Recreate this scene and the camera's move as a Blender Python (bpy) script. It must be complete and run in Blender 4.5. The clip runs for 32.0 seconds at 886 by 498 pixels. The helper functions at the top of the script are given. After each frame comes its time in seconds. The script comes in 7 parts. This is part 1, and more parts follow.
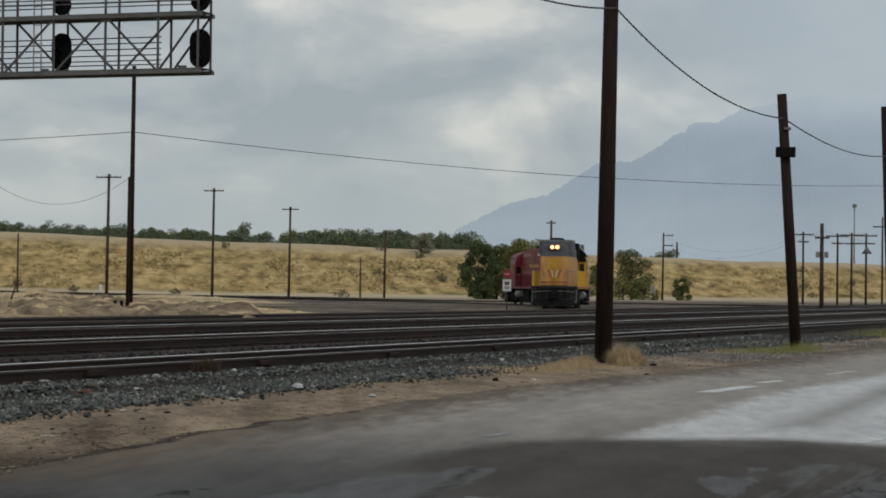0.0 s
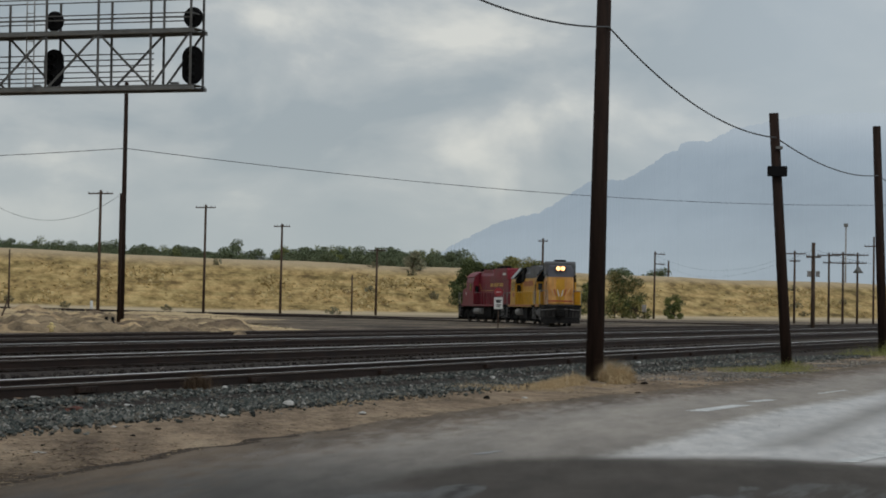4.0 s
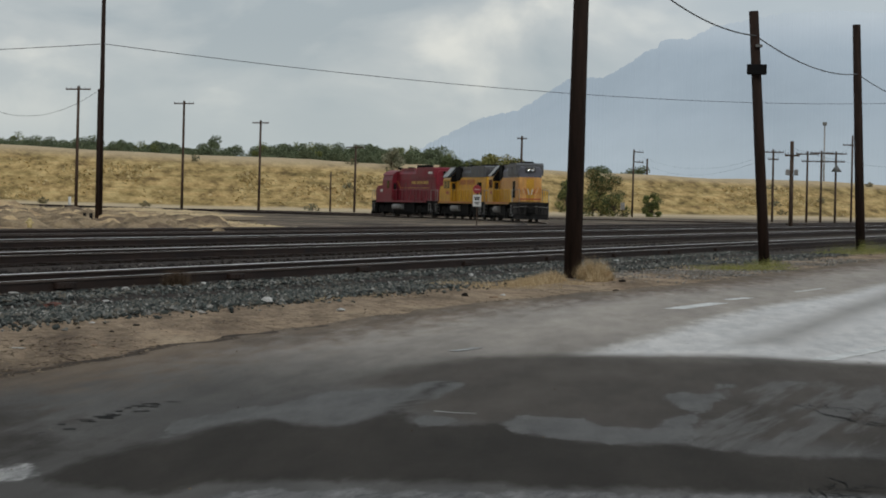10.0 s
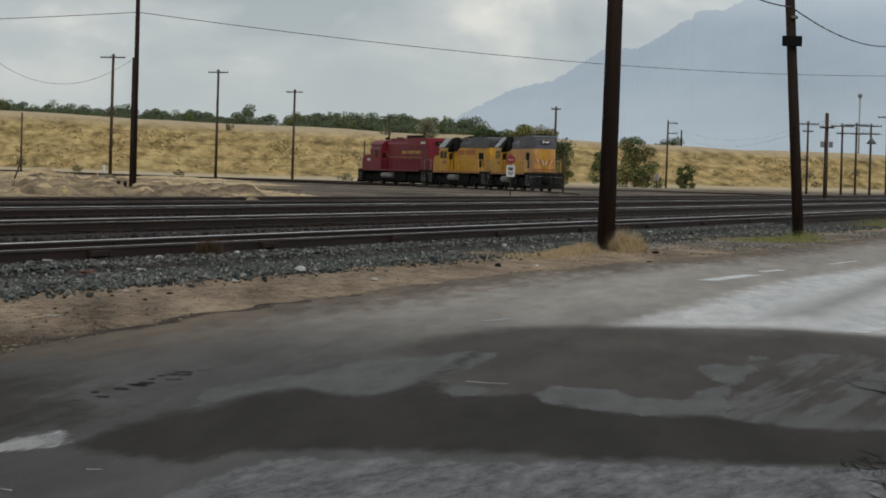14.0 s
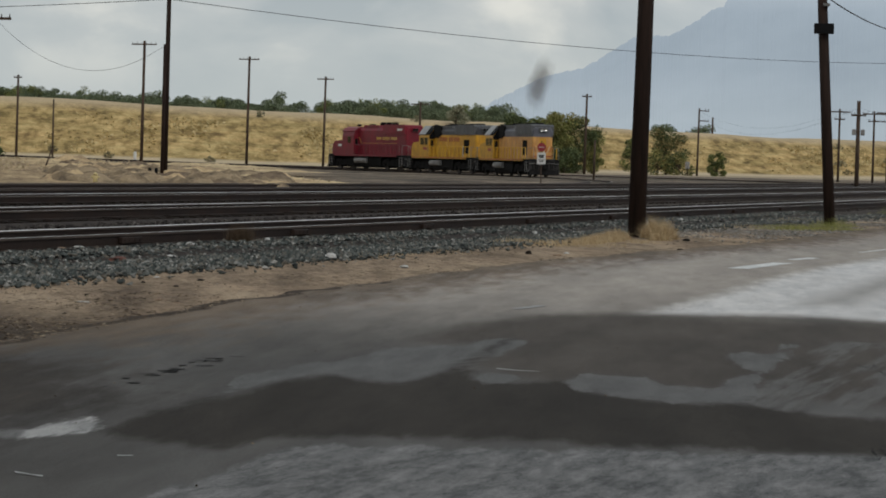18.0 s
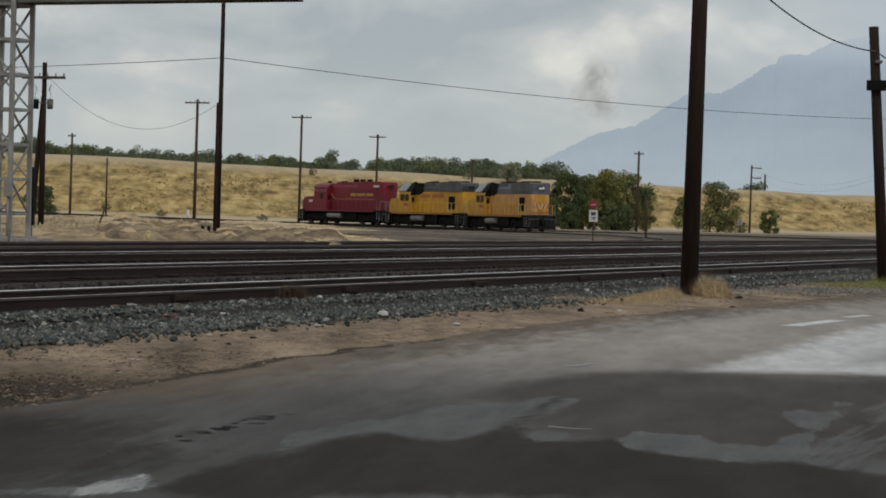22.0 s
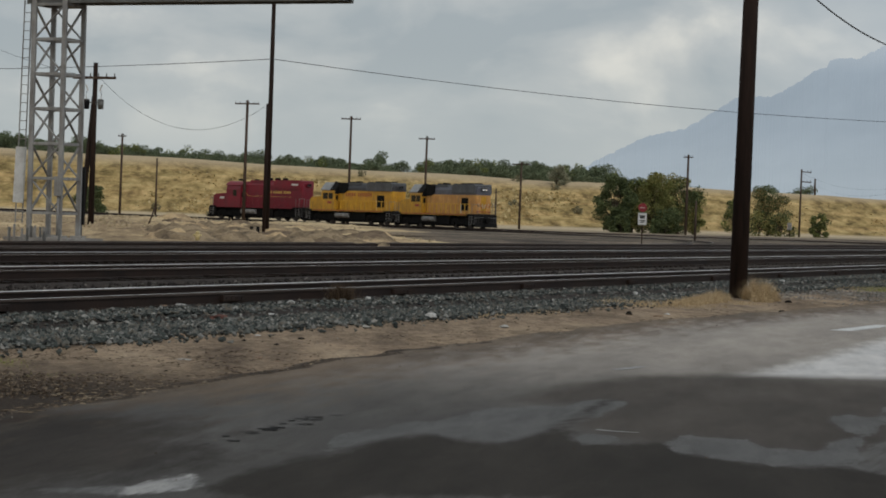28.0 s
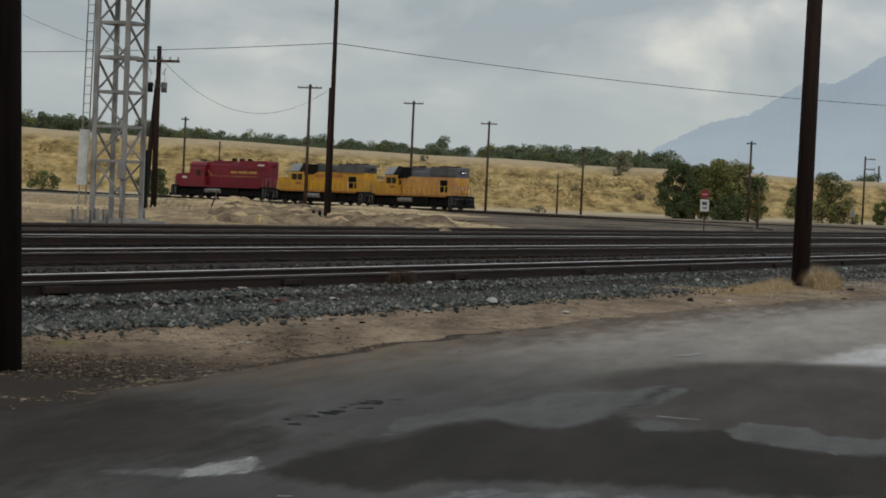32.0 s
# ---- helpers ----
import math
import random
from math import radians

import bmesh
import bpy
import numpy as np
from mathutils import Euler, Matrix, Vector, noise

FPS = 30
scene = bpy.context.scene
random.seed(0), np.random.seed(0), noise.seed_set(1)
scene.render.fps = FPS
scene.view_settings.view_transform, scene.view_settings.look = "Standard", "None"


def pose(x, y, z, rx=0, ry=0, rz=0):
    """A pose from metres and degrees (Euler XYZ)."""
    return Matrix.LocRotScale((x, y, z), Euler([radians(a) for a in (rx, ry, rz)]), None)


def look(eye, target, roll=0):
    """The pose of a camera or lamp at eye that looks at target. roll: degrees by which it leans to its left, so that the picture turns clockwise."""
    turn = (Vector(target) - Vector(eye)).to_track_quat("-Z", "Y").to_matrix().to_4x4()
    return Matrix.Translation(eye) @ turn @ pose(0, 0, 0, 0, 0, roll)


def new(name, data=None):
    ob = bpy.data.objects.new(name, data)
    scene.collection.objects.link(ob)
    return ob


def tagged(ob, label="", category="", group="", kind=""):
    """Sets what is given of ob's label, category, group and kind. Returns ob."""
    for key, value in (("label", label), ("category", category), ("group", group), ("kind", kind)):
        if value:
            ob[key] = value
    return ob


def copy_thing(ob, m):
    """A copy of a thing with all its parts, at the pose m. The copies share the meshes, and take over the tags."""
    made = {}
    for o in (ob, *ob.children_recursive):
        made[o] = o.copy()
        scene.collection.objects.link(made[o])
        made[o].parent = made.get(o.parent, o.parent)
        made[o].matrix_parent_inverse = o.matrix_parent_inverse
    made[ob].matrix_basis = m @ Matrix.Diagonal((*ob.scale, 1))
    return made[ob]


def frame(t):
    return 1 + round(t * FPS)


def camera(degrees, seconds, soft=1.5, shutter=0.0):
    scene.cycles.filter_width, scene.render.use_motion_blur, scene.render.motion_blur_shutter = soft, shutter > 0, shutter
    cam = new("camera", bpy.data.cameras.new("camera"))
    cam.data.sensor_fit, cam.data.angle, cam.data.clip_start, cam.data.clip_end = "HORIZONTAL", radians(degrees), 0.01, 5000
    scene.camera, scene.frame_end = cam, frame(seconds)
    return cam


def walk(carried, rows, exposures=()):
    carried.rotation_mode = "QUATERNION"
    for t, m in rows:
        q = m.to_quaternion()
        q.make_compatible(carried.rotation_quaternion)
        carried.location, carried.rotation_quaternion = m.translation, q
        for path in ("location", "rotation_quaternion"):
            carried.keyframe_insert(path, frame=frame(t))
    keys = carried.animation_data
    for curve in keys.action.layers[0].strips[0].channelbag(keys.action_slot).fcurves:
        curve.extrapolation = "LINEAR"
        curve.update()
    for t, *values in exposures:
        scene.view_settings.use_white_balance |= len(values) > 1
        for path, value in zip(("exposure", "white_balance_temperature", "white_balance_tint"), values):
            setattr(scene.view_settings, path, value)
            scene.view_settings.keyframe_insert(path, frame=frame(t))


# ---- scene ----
EYE = (0.0, 0.0, 1.15)
# seconds, degrees of turn to the right of north, of tilt up, of lean
TURNS = [
    (0, -2.592, 0.967, 0.614), (0.5, -2.57, 1.026, 0.641), (1, -2.676, 1.118, 0.703), (1.5, -2.605, 1.3, 0.687),
    (2, -2.555, 1.313, 0.611), (2.5, -2.462, 1.207, 0.674), (3, -2.38, 1.268, 0.688), (3.5, -2.385, 1.358, 0.749),
    (5.5, -2.324, 1.42, 1.121), (6, -2.245, 1.357, 1.125), (6.5, -2.259, 1.264, 1.152), (7, -2.314, 1.136, 1.004),
    (7.5, -2.415, 0.964, 0.973), (8, -2.321, 0.576, 1.139), (8.5, -2.162, 0.239, 1.12), (9, -2.136, -0.18, 1.078),
    (9.5, -2.164, -0.837, 1.025), (10, -1.839, -1.076, 1.043), (10.5, -1.888, -1.157, 1.043), (11, -2.444, -1.295, 1.073),
    (11.5, -2.833, -1.43, 1.107), (12, -2.99, -1.573, 1.202), (12.5, -2.947, -1.567, 1.241), (13, -2.884, -1.608, 1.244),
    (13.5, -2.763, -1.708, 1.259), (14, -2.626, -1.814, 1.362), (14.5, -2.713, -1.813, 1.369), (15, -2.946, -1.774, 1.258),
    (15.5, -3.15, -1.89, 1.26), (17.5, -3.159, -1.99, 1.404), (18, -3.355, -2.139, 1.467), (18.5, -3.487, -2.331, 1.459),
    (19, -3.484, -2.292, 1.328), (19.5, -3.604, -2.202, 1.332), (20, -3.507, -1.905, 1.205), (20.5, -3.293, -1.258, 1.167),
    (21, -3.32, -0.86, 1.172), (21.5, -3.889, -0.77, 1.244), (22, -4.645, -0.781, 1.385), (22.5, -5.014, -0.723, 1.426),
    (23, -5.041, -0.478, 1.408), (23.5, -5.104, -0.379, 1.286), (24, -5.203, -0.63, 1.239), (24.5, -5.084, -0.924, 1.127),
    (26.5, -5.256, -0.941, 1.701), (27, -5.329, -0.954, 1.729), (27.5, -5.595, -0.859, 1.777), (28, -5.817, -0.763, 1.735),
    (28.5, -5.868, -0.818, 1.81), (29, -5.858, -0.91, 2.023), (29.5, -5.907, -0.971, 2.203), (30, -5.992, -1.04, 2.185),
    (30.5, -6.268, -0.995, 2.151), (31, -6.739, -1.024, 2.089), (31.5, -7.084, -1.081, 1.997), (32, -7.287, -1.176, 2.112),
]


def aim(turn, tilt, lean):
    a, b = radians(turn), radians(tilt)
    way = Vector((math.sin(a) * math.cos(b), math.cos(a) * math.cos(b), math.sin(b)))
    return look(EYE, Vector(EYE) + 50 * way, lean)


cam = camera(21.15, 32.0, soft=1.8)
walk(cam, [(t, aim(turn, tilt, lean)) for t, turn, tilt, lean in TURNS], ((0.0, 0.0, 6500, 10), (3.0, 0.0, 6500, 10), (6.0, -0.02, 6500, 10), (9.0, -0.02, 6500, 10), (10.0, 0.15, 6560, 10), (12.0, 0.17, 6580, 10), (20.0, 0.17, 6650, 11), (24.0, 0.07, 6620, 11), (28.0, 0.06, 6620, 11), (32.0, 0.05, 6600, 10)))

# ---- world and light ----
world = bpy.data.worlds.new("overcast_sky")
scene.world = world
world.use_nodes = True
wn, wl = world.node_tree.nodes, world.node_tree.links
wn.clear()
w_out = wn.new("ShaderNodeOutputWorld")
w_mix = wn.new("ShaderNodeMixShader")
w_sky = wn.new("ShaderNodeTexSky")
w_sky.sky_type, w_sky.sun_disc = "NISHITA", False
w_sky.sun_elevation, w_sky.sun_rotation = radians(48), radians(150)
w_bg = wn.new("ShaderNodeBackground")
w_bg.inputs["Strength"].default_value = 0.1
w_cl = wn.new("ShaderNodeBackground")
w_cl.inputs["Strength"].default_value = 1.0
w_tc = wn.new("ShaderNodeTexCoord")
w_map = wn.new("ShaderNodeMapping")
w_map.inputs["Scale"].default_value = (9, 9, 17)
w_map.inputs["Location"].default_value = (1.25, 0.4, 1.3)
w_n = wn.new("ShaderNodeTexNoise")
w_n.inputs["Scale"].default_value, w_n.inputs["Detail"].default_value = 1.25, 7
w_n.inputs["Roughness"].default_value, w_n.inputs["Distortion"].default_value = 0.5, 0.25
w_r = wn.new("ShaderNodeValToRGB")
w_r.color_ramp.elements[0].position, w_r.color_ramp.elements[0].color = 0.40, (0.335, 0.383, 0.412, 1)
w_r.color_ramp.elements[1].position, w_r.color_ramp.elements[1].color = 0.64, (0.66, 0.665, 0.625, 1)
e = w_r.color_ramp.elements.new(0.53)
e.color = (0.445, 0.478, 0.488, 1)
w_sep = wn.new("ShaderNodeSeparateXYZ")
w_h = wn.new("ShaderNodeMapRange")
w_h.inputs["From Min"].default_value, w_h.inputs["From Max"].default_value = 0.015, 0.07
w_veil = wn.new("ShaderNodeMixRGB")
w_veil.inputs["Color1"].default_value = (0.40, 0.453, 0.473, 1)
w_east = wn.new("ShaderNodeMapRange")
w_east.inputs["From Min"].default_value, w_east.inputs["From Max"].default_value, w_east.inputs["To Max"].default_value = 0.0, 0.11, 0.72
w_rain = wn.new("ShaderNodeMixRGB")
w_rain.inputs["Color2"].default_value = (0.415, 0.475, 0.522, 1)
for a, b in ((w_tc.outputs["Generated"], w_map.inputs["Vector"]), (w_map.outputs[0], w_n.inputs["Vector"]),
             (w_n.outputs["Fac"], w_r.inputs["Fac"]), (w_tc.outputs["Generated"], w_sep.inputs[0]),
             (w_sep.outputs["Z"], w_h.inputs["Value"]), (w_h.outputs[0], w_veil.inputs["Fac"]),
             (w_r.outputs["Color"], w_veil.inputs["Color2"]), (w_veil.outputs[0], w_rain.inputs["Color1"]),
             (w_sep.outputs["X"], w_east.inputs["Value"]), (w_east.outputs[0], w_rain.inputs["Fac"]), (w_rain.outputs[0], w_cl.inputs["Color"]),
             (w_sky.outputs[0], w_bg.inputs["Color"]), (w_bg.outputs[0], w_mix.inputs[1]),
             (w_cl.outputs[0], w_mix.inputs[2]), (w_mix.outputs[0], w_out.inputs["Surface"])):
    wl.new(a, b)
w_mix.inputs[0].default_value = 0.93
sun = new("sun", bpy.data.lights.new("sun", "SUN"))
sun.data.energy, sun.data.angle, sun.data.color = 0.6, radians(14), (1.0, 0.95, 0.88)
sun.matrix_world = look((60, -80, 100), (0, 20, 0))


# ---- materials ----
def nodes_of(name):
    m = bpy.data.materials.new(name)
    m.use_nodes = True
    return m, m.node_tree.nodes, m.node_tree.links, m.node_tree.nodes["Principled BSDF"]


def noise_node(nodes, links, vec, scale, detail=4, rough=0.55):
    n = nodes.new("ShaderNodeTexNoise")
    n.inputs["Scale"].default_value, n.inputs["Detail"].default_value = scale, detail
    n.inputs["Roughness"].default_value = rough
    links.new(vec, n.inputs["Vector"])
    return n


def ramp(nodes, links, fac, stops):
    r = nodes.new("ShaderNodeValToRGB")
    el = r.color_ramp.elements
    while len(el) < len(stops):
        el.new(0.5)
    for k, (p, c) in zip(el, stops):
        k.position, k.color = p, (*c, 1) if len(c) == 3 else c
    links.new(fac, r.inputs["Fac"])
    return r


def mix(nodes, links, fac, a, b, kind="MIX"):
    n = nodes.new("ShaderNodeMixRGB")
    n.blend_type = kind
    for s, v in (("Fac", fac), ("Color1", a), ("Color2", b)):
        if isinstance(v, (int, float)):
            n.inputs[s].default_value = v
        elif isinstance(v, tuple):
            n.inputs[s].default_value = (*v, 1)
        else:
            links.new(v, n.inputs[s])
    return n.outputs[0]


def surface(name, base, dark, rough=0.7, big=1.5, small=25.0, bump=0.15, metal=0.0, stretch=(1, 1, 1), rnd=0.0, dirt=None):
    """A painted, wooden, stone or metal surface: stains at a large scale, grain at a small one, a fine relief."""
    m, n, l, b = nodes_of(name)
    tc = n.new("ShaderNodeTexCoord")
    mp = n.new("ShaderNodeMapping")
    mp.inputs["Scale"].default_value = stretch
    l.new(tc.outputs["Object"], mp.inputs["Vector"])
    n1 = noise_node(n, l, mp.outputs[0], big, 5)
    n2 = noise_node(n, l, mp.outputs[0], small, 3)
    c = ramp(n, l, n1.outputs["Fac"], [(0.32, dark), (0.62, base)]).outputs[0]
    g = ramp(n, l, n2.outputs["Fac"], [(0.3, (0.72,) * 3), (0.7, (1.0,) * 3)]).outputs[0]
    c = mix(n, l, 0.8, c, g, "MULTIPLY")
    if rnd:
        oi = n.new("ShaderNodeObjectInfo")
        v = ramp(n, l, oi.outputs["Random"], [(0, (1 - rnd,) * 3), (1, (1.0,) * 3)]).outputs[0]
        c = mix(n, l, 1.0, c, v, "MULTIPLY")
    if dirt:
        geo = n.new("ShaderNodeMapping")
        geo.inputs["Scale"].default_value = (2.2, 2.2, 0.35)
        l.new(tc.outputs["Object"], geo.inputs["Vector"])
        n3 = noise_node(n, l, geo.outputs[0], 2.4, 6, 0.65)
        k = ramp(n, l, n3.outputs["Fac"], [(0.5, (0, 0, 0)), (0.72, (0.75,) * 3)]).outputs[0]
        c = mix(n, l, k, c, dirt)
    l.new(c, b.inputs["Base Color"])
    r = n.new("ShaderNodeMapRange")
    r.inputs["To Min"].default_value, r.inputs["To Max"].default_value = max(0.05, rough - 0.12), min(1.0, rough + 0.12)
    l.new(n1.outputs["Fac"], r.inputs["Value"])
    l.new(r.outputs[0], b.inputs["Roughness"])
    b.inputs["Metallic"].default_value = metal
    b.inputs["Specular IOR Level"].default_value = 0.5 if rough < 0.62 else 0.15
    if bump:
        bp = n.new("ShaderNodeBump")
        bp.inputs["Strength"].default_value, bp.inputs["Distance"].default_value = bump, 0.02
        l.new(n2.outputs["Fac"], bp.inputs["Height"])
        l.new(bp.outputs[0], b.inputs["Normal"])
    return m


def glow(name, colour, power):
    m, n, l, b = nodes_of(name)
    b.inputs["Base Color"].default_value = (*colour, 1)
    b.inputs["Emission Color"].default_value = (*colour, 1)
    b.inputs["Emission Strength"].default_value = power
    return m


POLE_WOOD = surface("creosoted_pole_wood", (0.039, 0.0235, 0.018), (0.019, 0.0122, 0.010), 0.8, 2.0, 18, 0.5, stretch=(6, 6, 0.6))
GREY_WOOD = surface("weathered_pole_wood", (0.115, 0.080, 0.060), (0.050, 0.035, 0.027), 0.85, 2.0, 18, 0.4, stretch=(5, 5, 0.6))
RAIL_SIDE = surface("rusted_rail_steel", (0.042, 0.027, 0.021), (0.021, 0.015, 0.013), 0.7, 1.0, 30, 0.2)
RAIL_HEAD = surface("worn_rail_head_steel", (0.78, 0.76, 0.74), (0.56, 0.54, 0.52), 0.45, 0.4, 30, 0.02, metal=0.25)
RAIL_FIELD = surface("brown_rail_head_rust", (0.10, 0.076, 0.062), (0.055, 0.041, 0.034), 0.65, 0.6, 30, 0.1)
RAIL_DULL = surface("dull_rail_head_steel", (0.19, 0.15, 0.13), (0.09, 0.07, 0.06), 0.5, 0.4, 30, 0.05, metal=0.4)
TIE_WOOD = surface("oily_tie_wood", (0.05, 0.037, 0.03), (0.021, 0.016, 0.0145), 0.85, 2.5, 22, 0.5, stretch=(1, 6, 3), rnd=0.45)
STEEL = surface("galvanised_steel", (0.40, 0.39, 0.37), (0.25, 0.24, 0.23), 0.55, 1.2, 30, 0.1, metal=0.25, dirt=(0.16, 0.13, 0.10))
# backlit arm members: their shade is put into a darker steel colour
SHADED_STEEL = surface("shaded_bridge_steel", (0.16, 0.157, 0.15), (0.09, 0.088, 0.084), 0.65, 1.2, 30, 0.1, metal=0.2)
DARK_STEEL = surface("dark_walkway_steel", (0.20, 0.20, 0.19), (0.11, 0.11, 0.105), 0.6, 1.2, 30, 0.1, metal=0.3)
BLACK = surface("black_signal_paint", (0.010, 0.010, 0.011), (0.006, 0.006, 0.006), 0.88, 1.2, 30, 0.05)
WHITE = surface("white_painted_metal", (0.78, 0.78, 0.76), (0.58, 0.57, 0.54), 0.5, 1.4, 25, 0.05)
RED_SIGN = surface("red_sign_sheeting", (0.34, 0.026, 0.034), (0.25, 0.02, 0.026), 0.45, 2, 25, 0.02)
CONCRETE = surface("pale_concrete", (0.42, 0.40, 0.37), (0.28, 0.26, 0.24), 0.9, 1.5, 20, 0.3)
WIRE = surface("dark_cable", (0.035, 0.035, 0.037), (0.02, 0.02, 0.02), 0.6, 2, 30, 0)


# ---- mesh helpers ----
def mesh_of(name, bm, *mats):
    me = bpy.data.meshes.new(name)
    bm.to_mesh(me)
    bm.free()
    for m in mats:
        me.materials.append(m)
    return me


def part(name, bm, material, parent, label=""):
    ob = new(name, mesh_of(name, bm, material))
    ob.parent = parent
    return tagged(ob, label)


def thing(name, m, label, category, group="", kind=""):
    ob = new(name)
    ob.empty_display_size = 0.3
    ob.matrix_world = m
    return tagged(ob, label, category, group, kind)


def solid(name, bm, material, m, label="", category="", group="", kind=""):
    ob = new(name, mesh_of(name, bm, *(material if isinstance(material, (list, tuple)) else [material])))
    ob.matrix_world = m
    return tagged(ob, label, category, group, kind)


def box(bm, x0, x1, y0, y1, z0, z1, bevel=0.0):
    vs = [bm.verts.new(p) for p in ((x0, y0, z0), (x1, y0, z0), (x1, y1, z0), (x0, y1, z0), (x0, y0, z1), (x1, y0, z1), (x1, y1, z1), (x0, y1, z1))]
    fs = [bm.faces.new([vs[i] for i in q]) for q in ((3, 2, 1, 0), (4, 5, 6, 7), (0, 1, 5, 4), (1, 2, 6, 5), (2, 3, 7, 6), (3, 0, 4, 7))]
    if bevel:
        bmesh.ops.bevel(bm, geom=list({e for f in fs for e in f.edges}), offset=bevel, segments=2, profile=0.5, affect="EDGES")
    return bm


def tube(bm, p, q, r0, r1=None, n=8, cap=True):
    p, q = Vector(p), Vector(q)
    r1 = r0 if r1 is None else r1
    w = (q - p).normalized()
    u = w.cross(Vector((0, 0, 1)) if abs(w.z) < 0.9 else Vector((1, 0, 0))).normalized()
    v = w.cross(u)
    rings = [[bm.verts.new(c + r * (math.cos(a) * u + math.sin(a) * v)) for a in (2 * math.pi * i / n for i in range(n))] for c, r in ((p, r0), (q, r1))]
    for i in range(n):
        f = bm.faces.new((rings[0][i], rings[0][(i + 1) % n], rings[1][(i + 1) % n], rings[1][i]))
        f.smooth = n > 6
    if cap:
        bm.faces.new(rings[0][::-1])
        bm.faces.new(rings[1])
    return bm


def beam(bm, p, q, w, h):
    """A square bar from p to q, w wide and h high."""
    p, q = Vector(p), Vector(q)
    d = (q - p).normalized()
    s = d.cross(Vector((0, 0, 1)) if abs(d.z) < 0.95 else Vector((0, 1, 0))).normalized() * w / 2
    t = s.cross(d).normalized() * h / 2
    a = [bm.verts.new(p + i * s + j * t) for i, j in ((-1, -1), (1, -1), (1, 1), (-1, 1))]
    b = [bm.verts.new(q + i * s + j * t) for i, j in ((-1, -1), (1, -1), (1, 1), (-1, 1))]
    for i in range(4):
        bm.faces.new((a[i], a[(i + 1) % 4], b[(i + 1) % 4], b[i]))
    bm.faces.new(a[::-1])
    bm.faces.new(b)
    return bm


def prism(bm, outline, x0, x1):
    """A solid with the outline (y, z) pulled from x0 to x1."""
    a = [bm.verts.new((x0, y, z)) for y, z in outline]
    b = [bm.verts.new((x1, y, z)) for y, z in outline]
    k = len(outline)
    for i in range(k):
        bm.faces.new((a[i], a[(i + 1) % k], b[(i + 1) % k], b[i]))
    bm.faces.new(a[::-1])
    bm.faces.new(b)
    bmesh.ops.recalc_face_normals(bm, faces=bm.faces)
    return bm


def BM():
    return bmesh.new()


def polar(turn, d):
    """The place d metres off in the direction turn, in degrees to the right of north."""
    return d * math.sin(radians(turn)), d * math.cos(radians(turn))


# ---- plan ----
MAIN = radians(17.2)                      # the main tracks run this far to the right of north
ALONG = Vector((math.sin(MAIN), math.cos(MAIN)))
ACROSS = Vector((math.cos(MAIN), -math.sin(MAIN)))
TRACKS = [(-16.8, 0.0), (-23.9, 0.0), (-31.2, 0.0), (-37.0, -0.03), (-44.26, -0.08)]
WYE_C, WYE_R = Vector((-117.3, 171.7)), 118.57


def wye(s, lat=0.0):
    """A place on the curved track s metres along, lat metres to its left, and its heading."""
    a = s / WYE_R
    r = WYE_R - lat
    return WYE_C.x + r * math.cos(a), WYE_C.y + r * math.sin(a), a


def wye_z(s):
    return -0.08 + 0.00004 * max(0.0, s - 20) ** 2


BERM_P, BERM_U, BERM_N = Vector((-96.5, 315.6)), Vector((0.853, 0.523)).normalized(), Vector((-0.523, 0.853)).normalized()


def smooth(a, b, v):
    t = min(1.0, max(0.0, (v - a) / (b - a)))
    return t * t * (3 - 2 * t)


def ground_z(x, y):
    p = Vector((x, y))
    o = p.dot(ACROSS)
    along = p.dot(ALONG)
    z = -0.2
    bed = smooth(-12.6, -14.6, o) * (1 - smooth(-47.0, -49.5, o))
    z -= bed * 0.24
    if y > 60 and o < -50:
        turn = math.degrees(math.atan2(x, y))
        z += (0.5 + 0.2 * smooth(-10.8, -12, turn)) * smooth(-51, -67, o) * (1 - smooth(-78, -92, o)) * smooth(-15.0, -13.9, turn) * (1 - smooth(-9.2, -7.3, turn))
    far = smooth(60, 220, along)
    z += 0.12 * smooth(-48, -56, o) * (1 - far) + far * smooth(-48, -60, o) * 0.05
    left = smooth(-40, -90, x) * smooth(180, 300, y)
    z += 0.45 * left
    u, v = (p - BERM_P).dot(BERM_U), (p - BERM_P).dot(BERM_N)
    top = 9.3 - 0.0137 * min(max(u, -60), 260)
    rise = smooth(-2, 34, v) ** 0.8 * (top + 0.2)
    z += rise
    if v > 34:
        z -= min(4.0, (v - 34) * 0.006)
    if 0 < v < 40:
        z += 0.35 * noise.noise(Vector((x * 0.05, y * 0.05, 3.1))) * min(1, v / 8) + 0.12 * noise.noise(Vector((x * 0.3, y * 0.3, 7.7)))
    if v < 0 and y > 8 and o < 4:
        z += 0.03 * noise.noise(Vector((x * 0.6, y * 0.6, 1.7))) * (1 - bed)
    return z

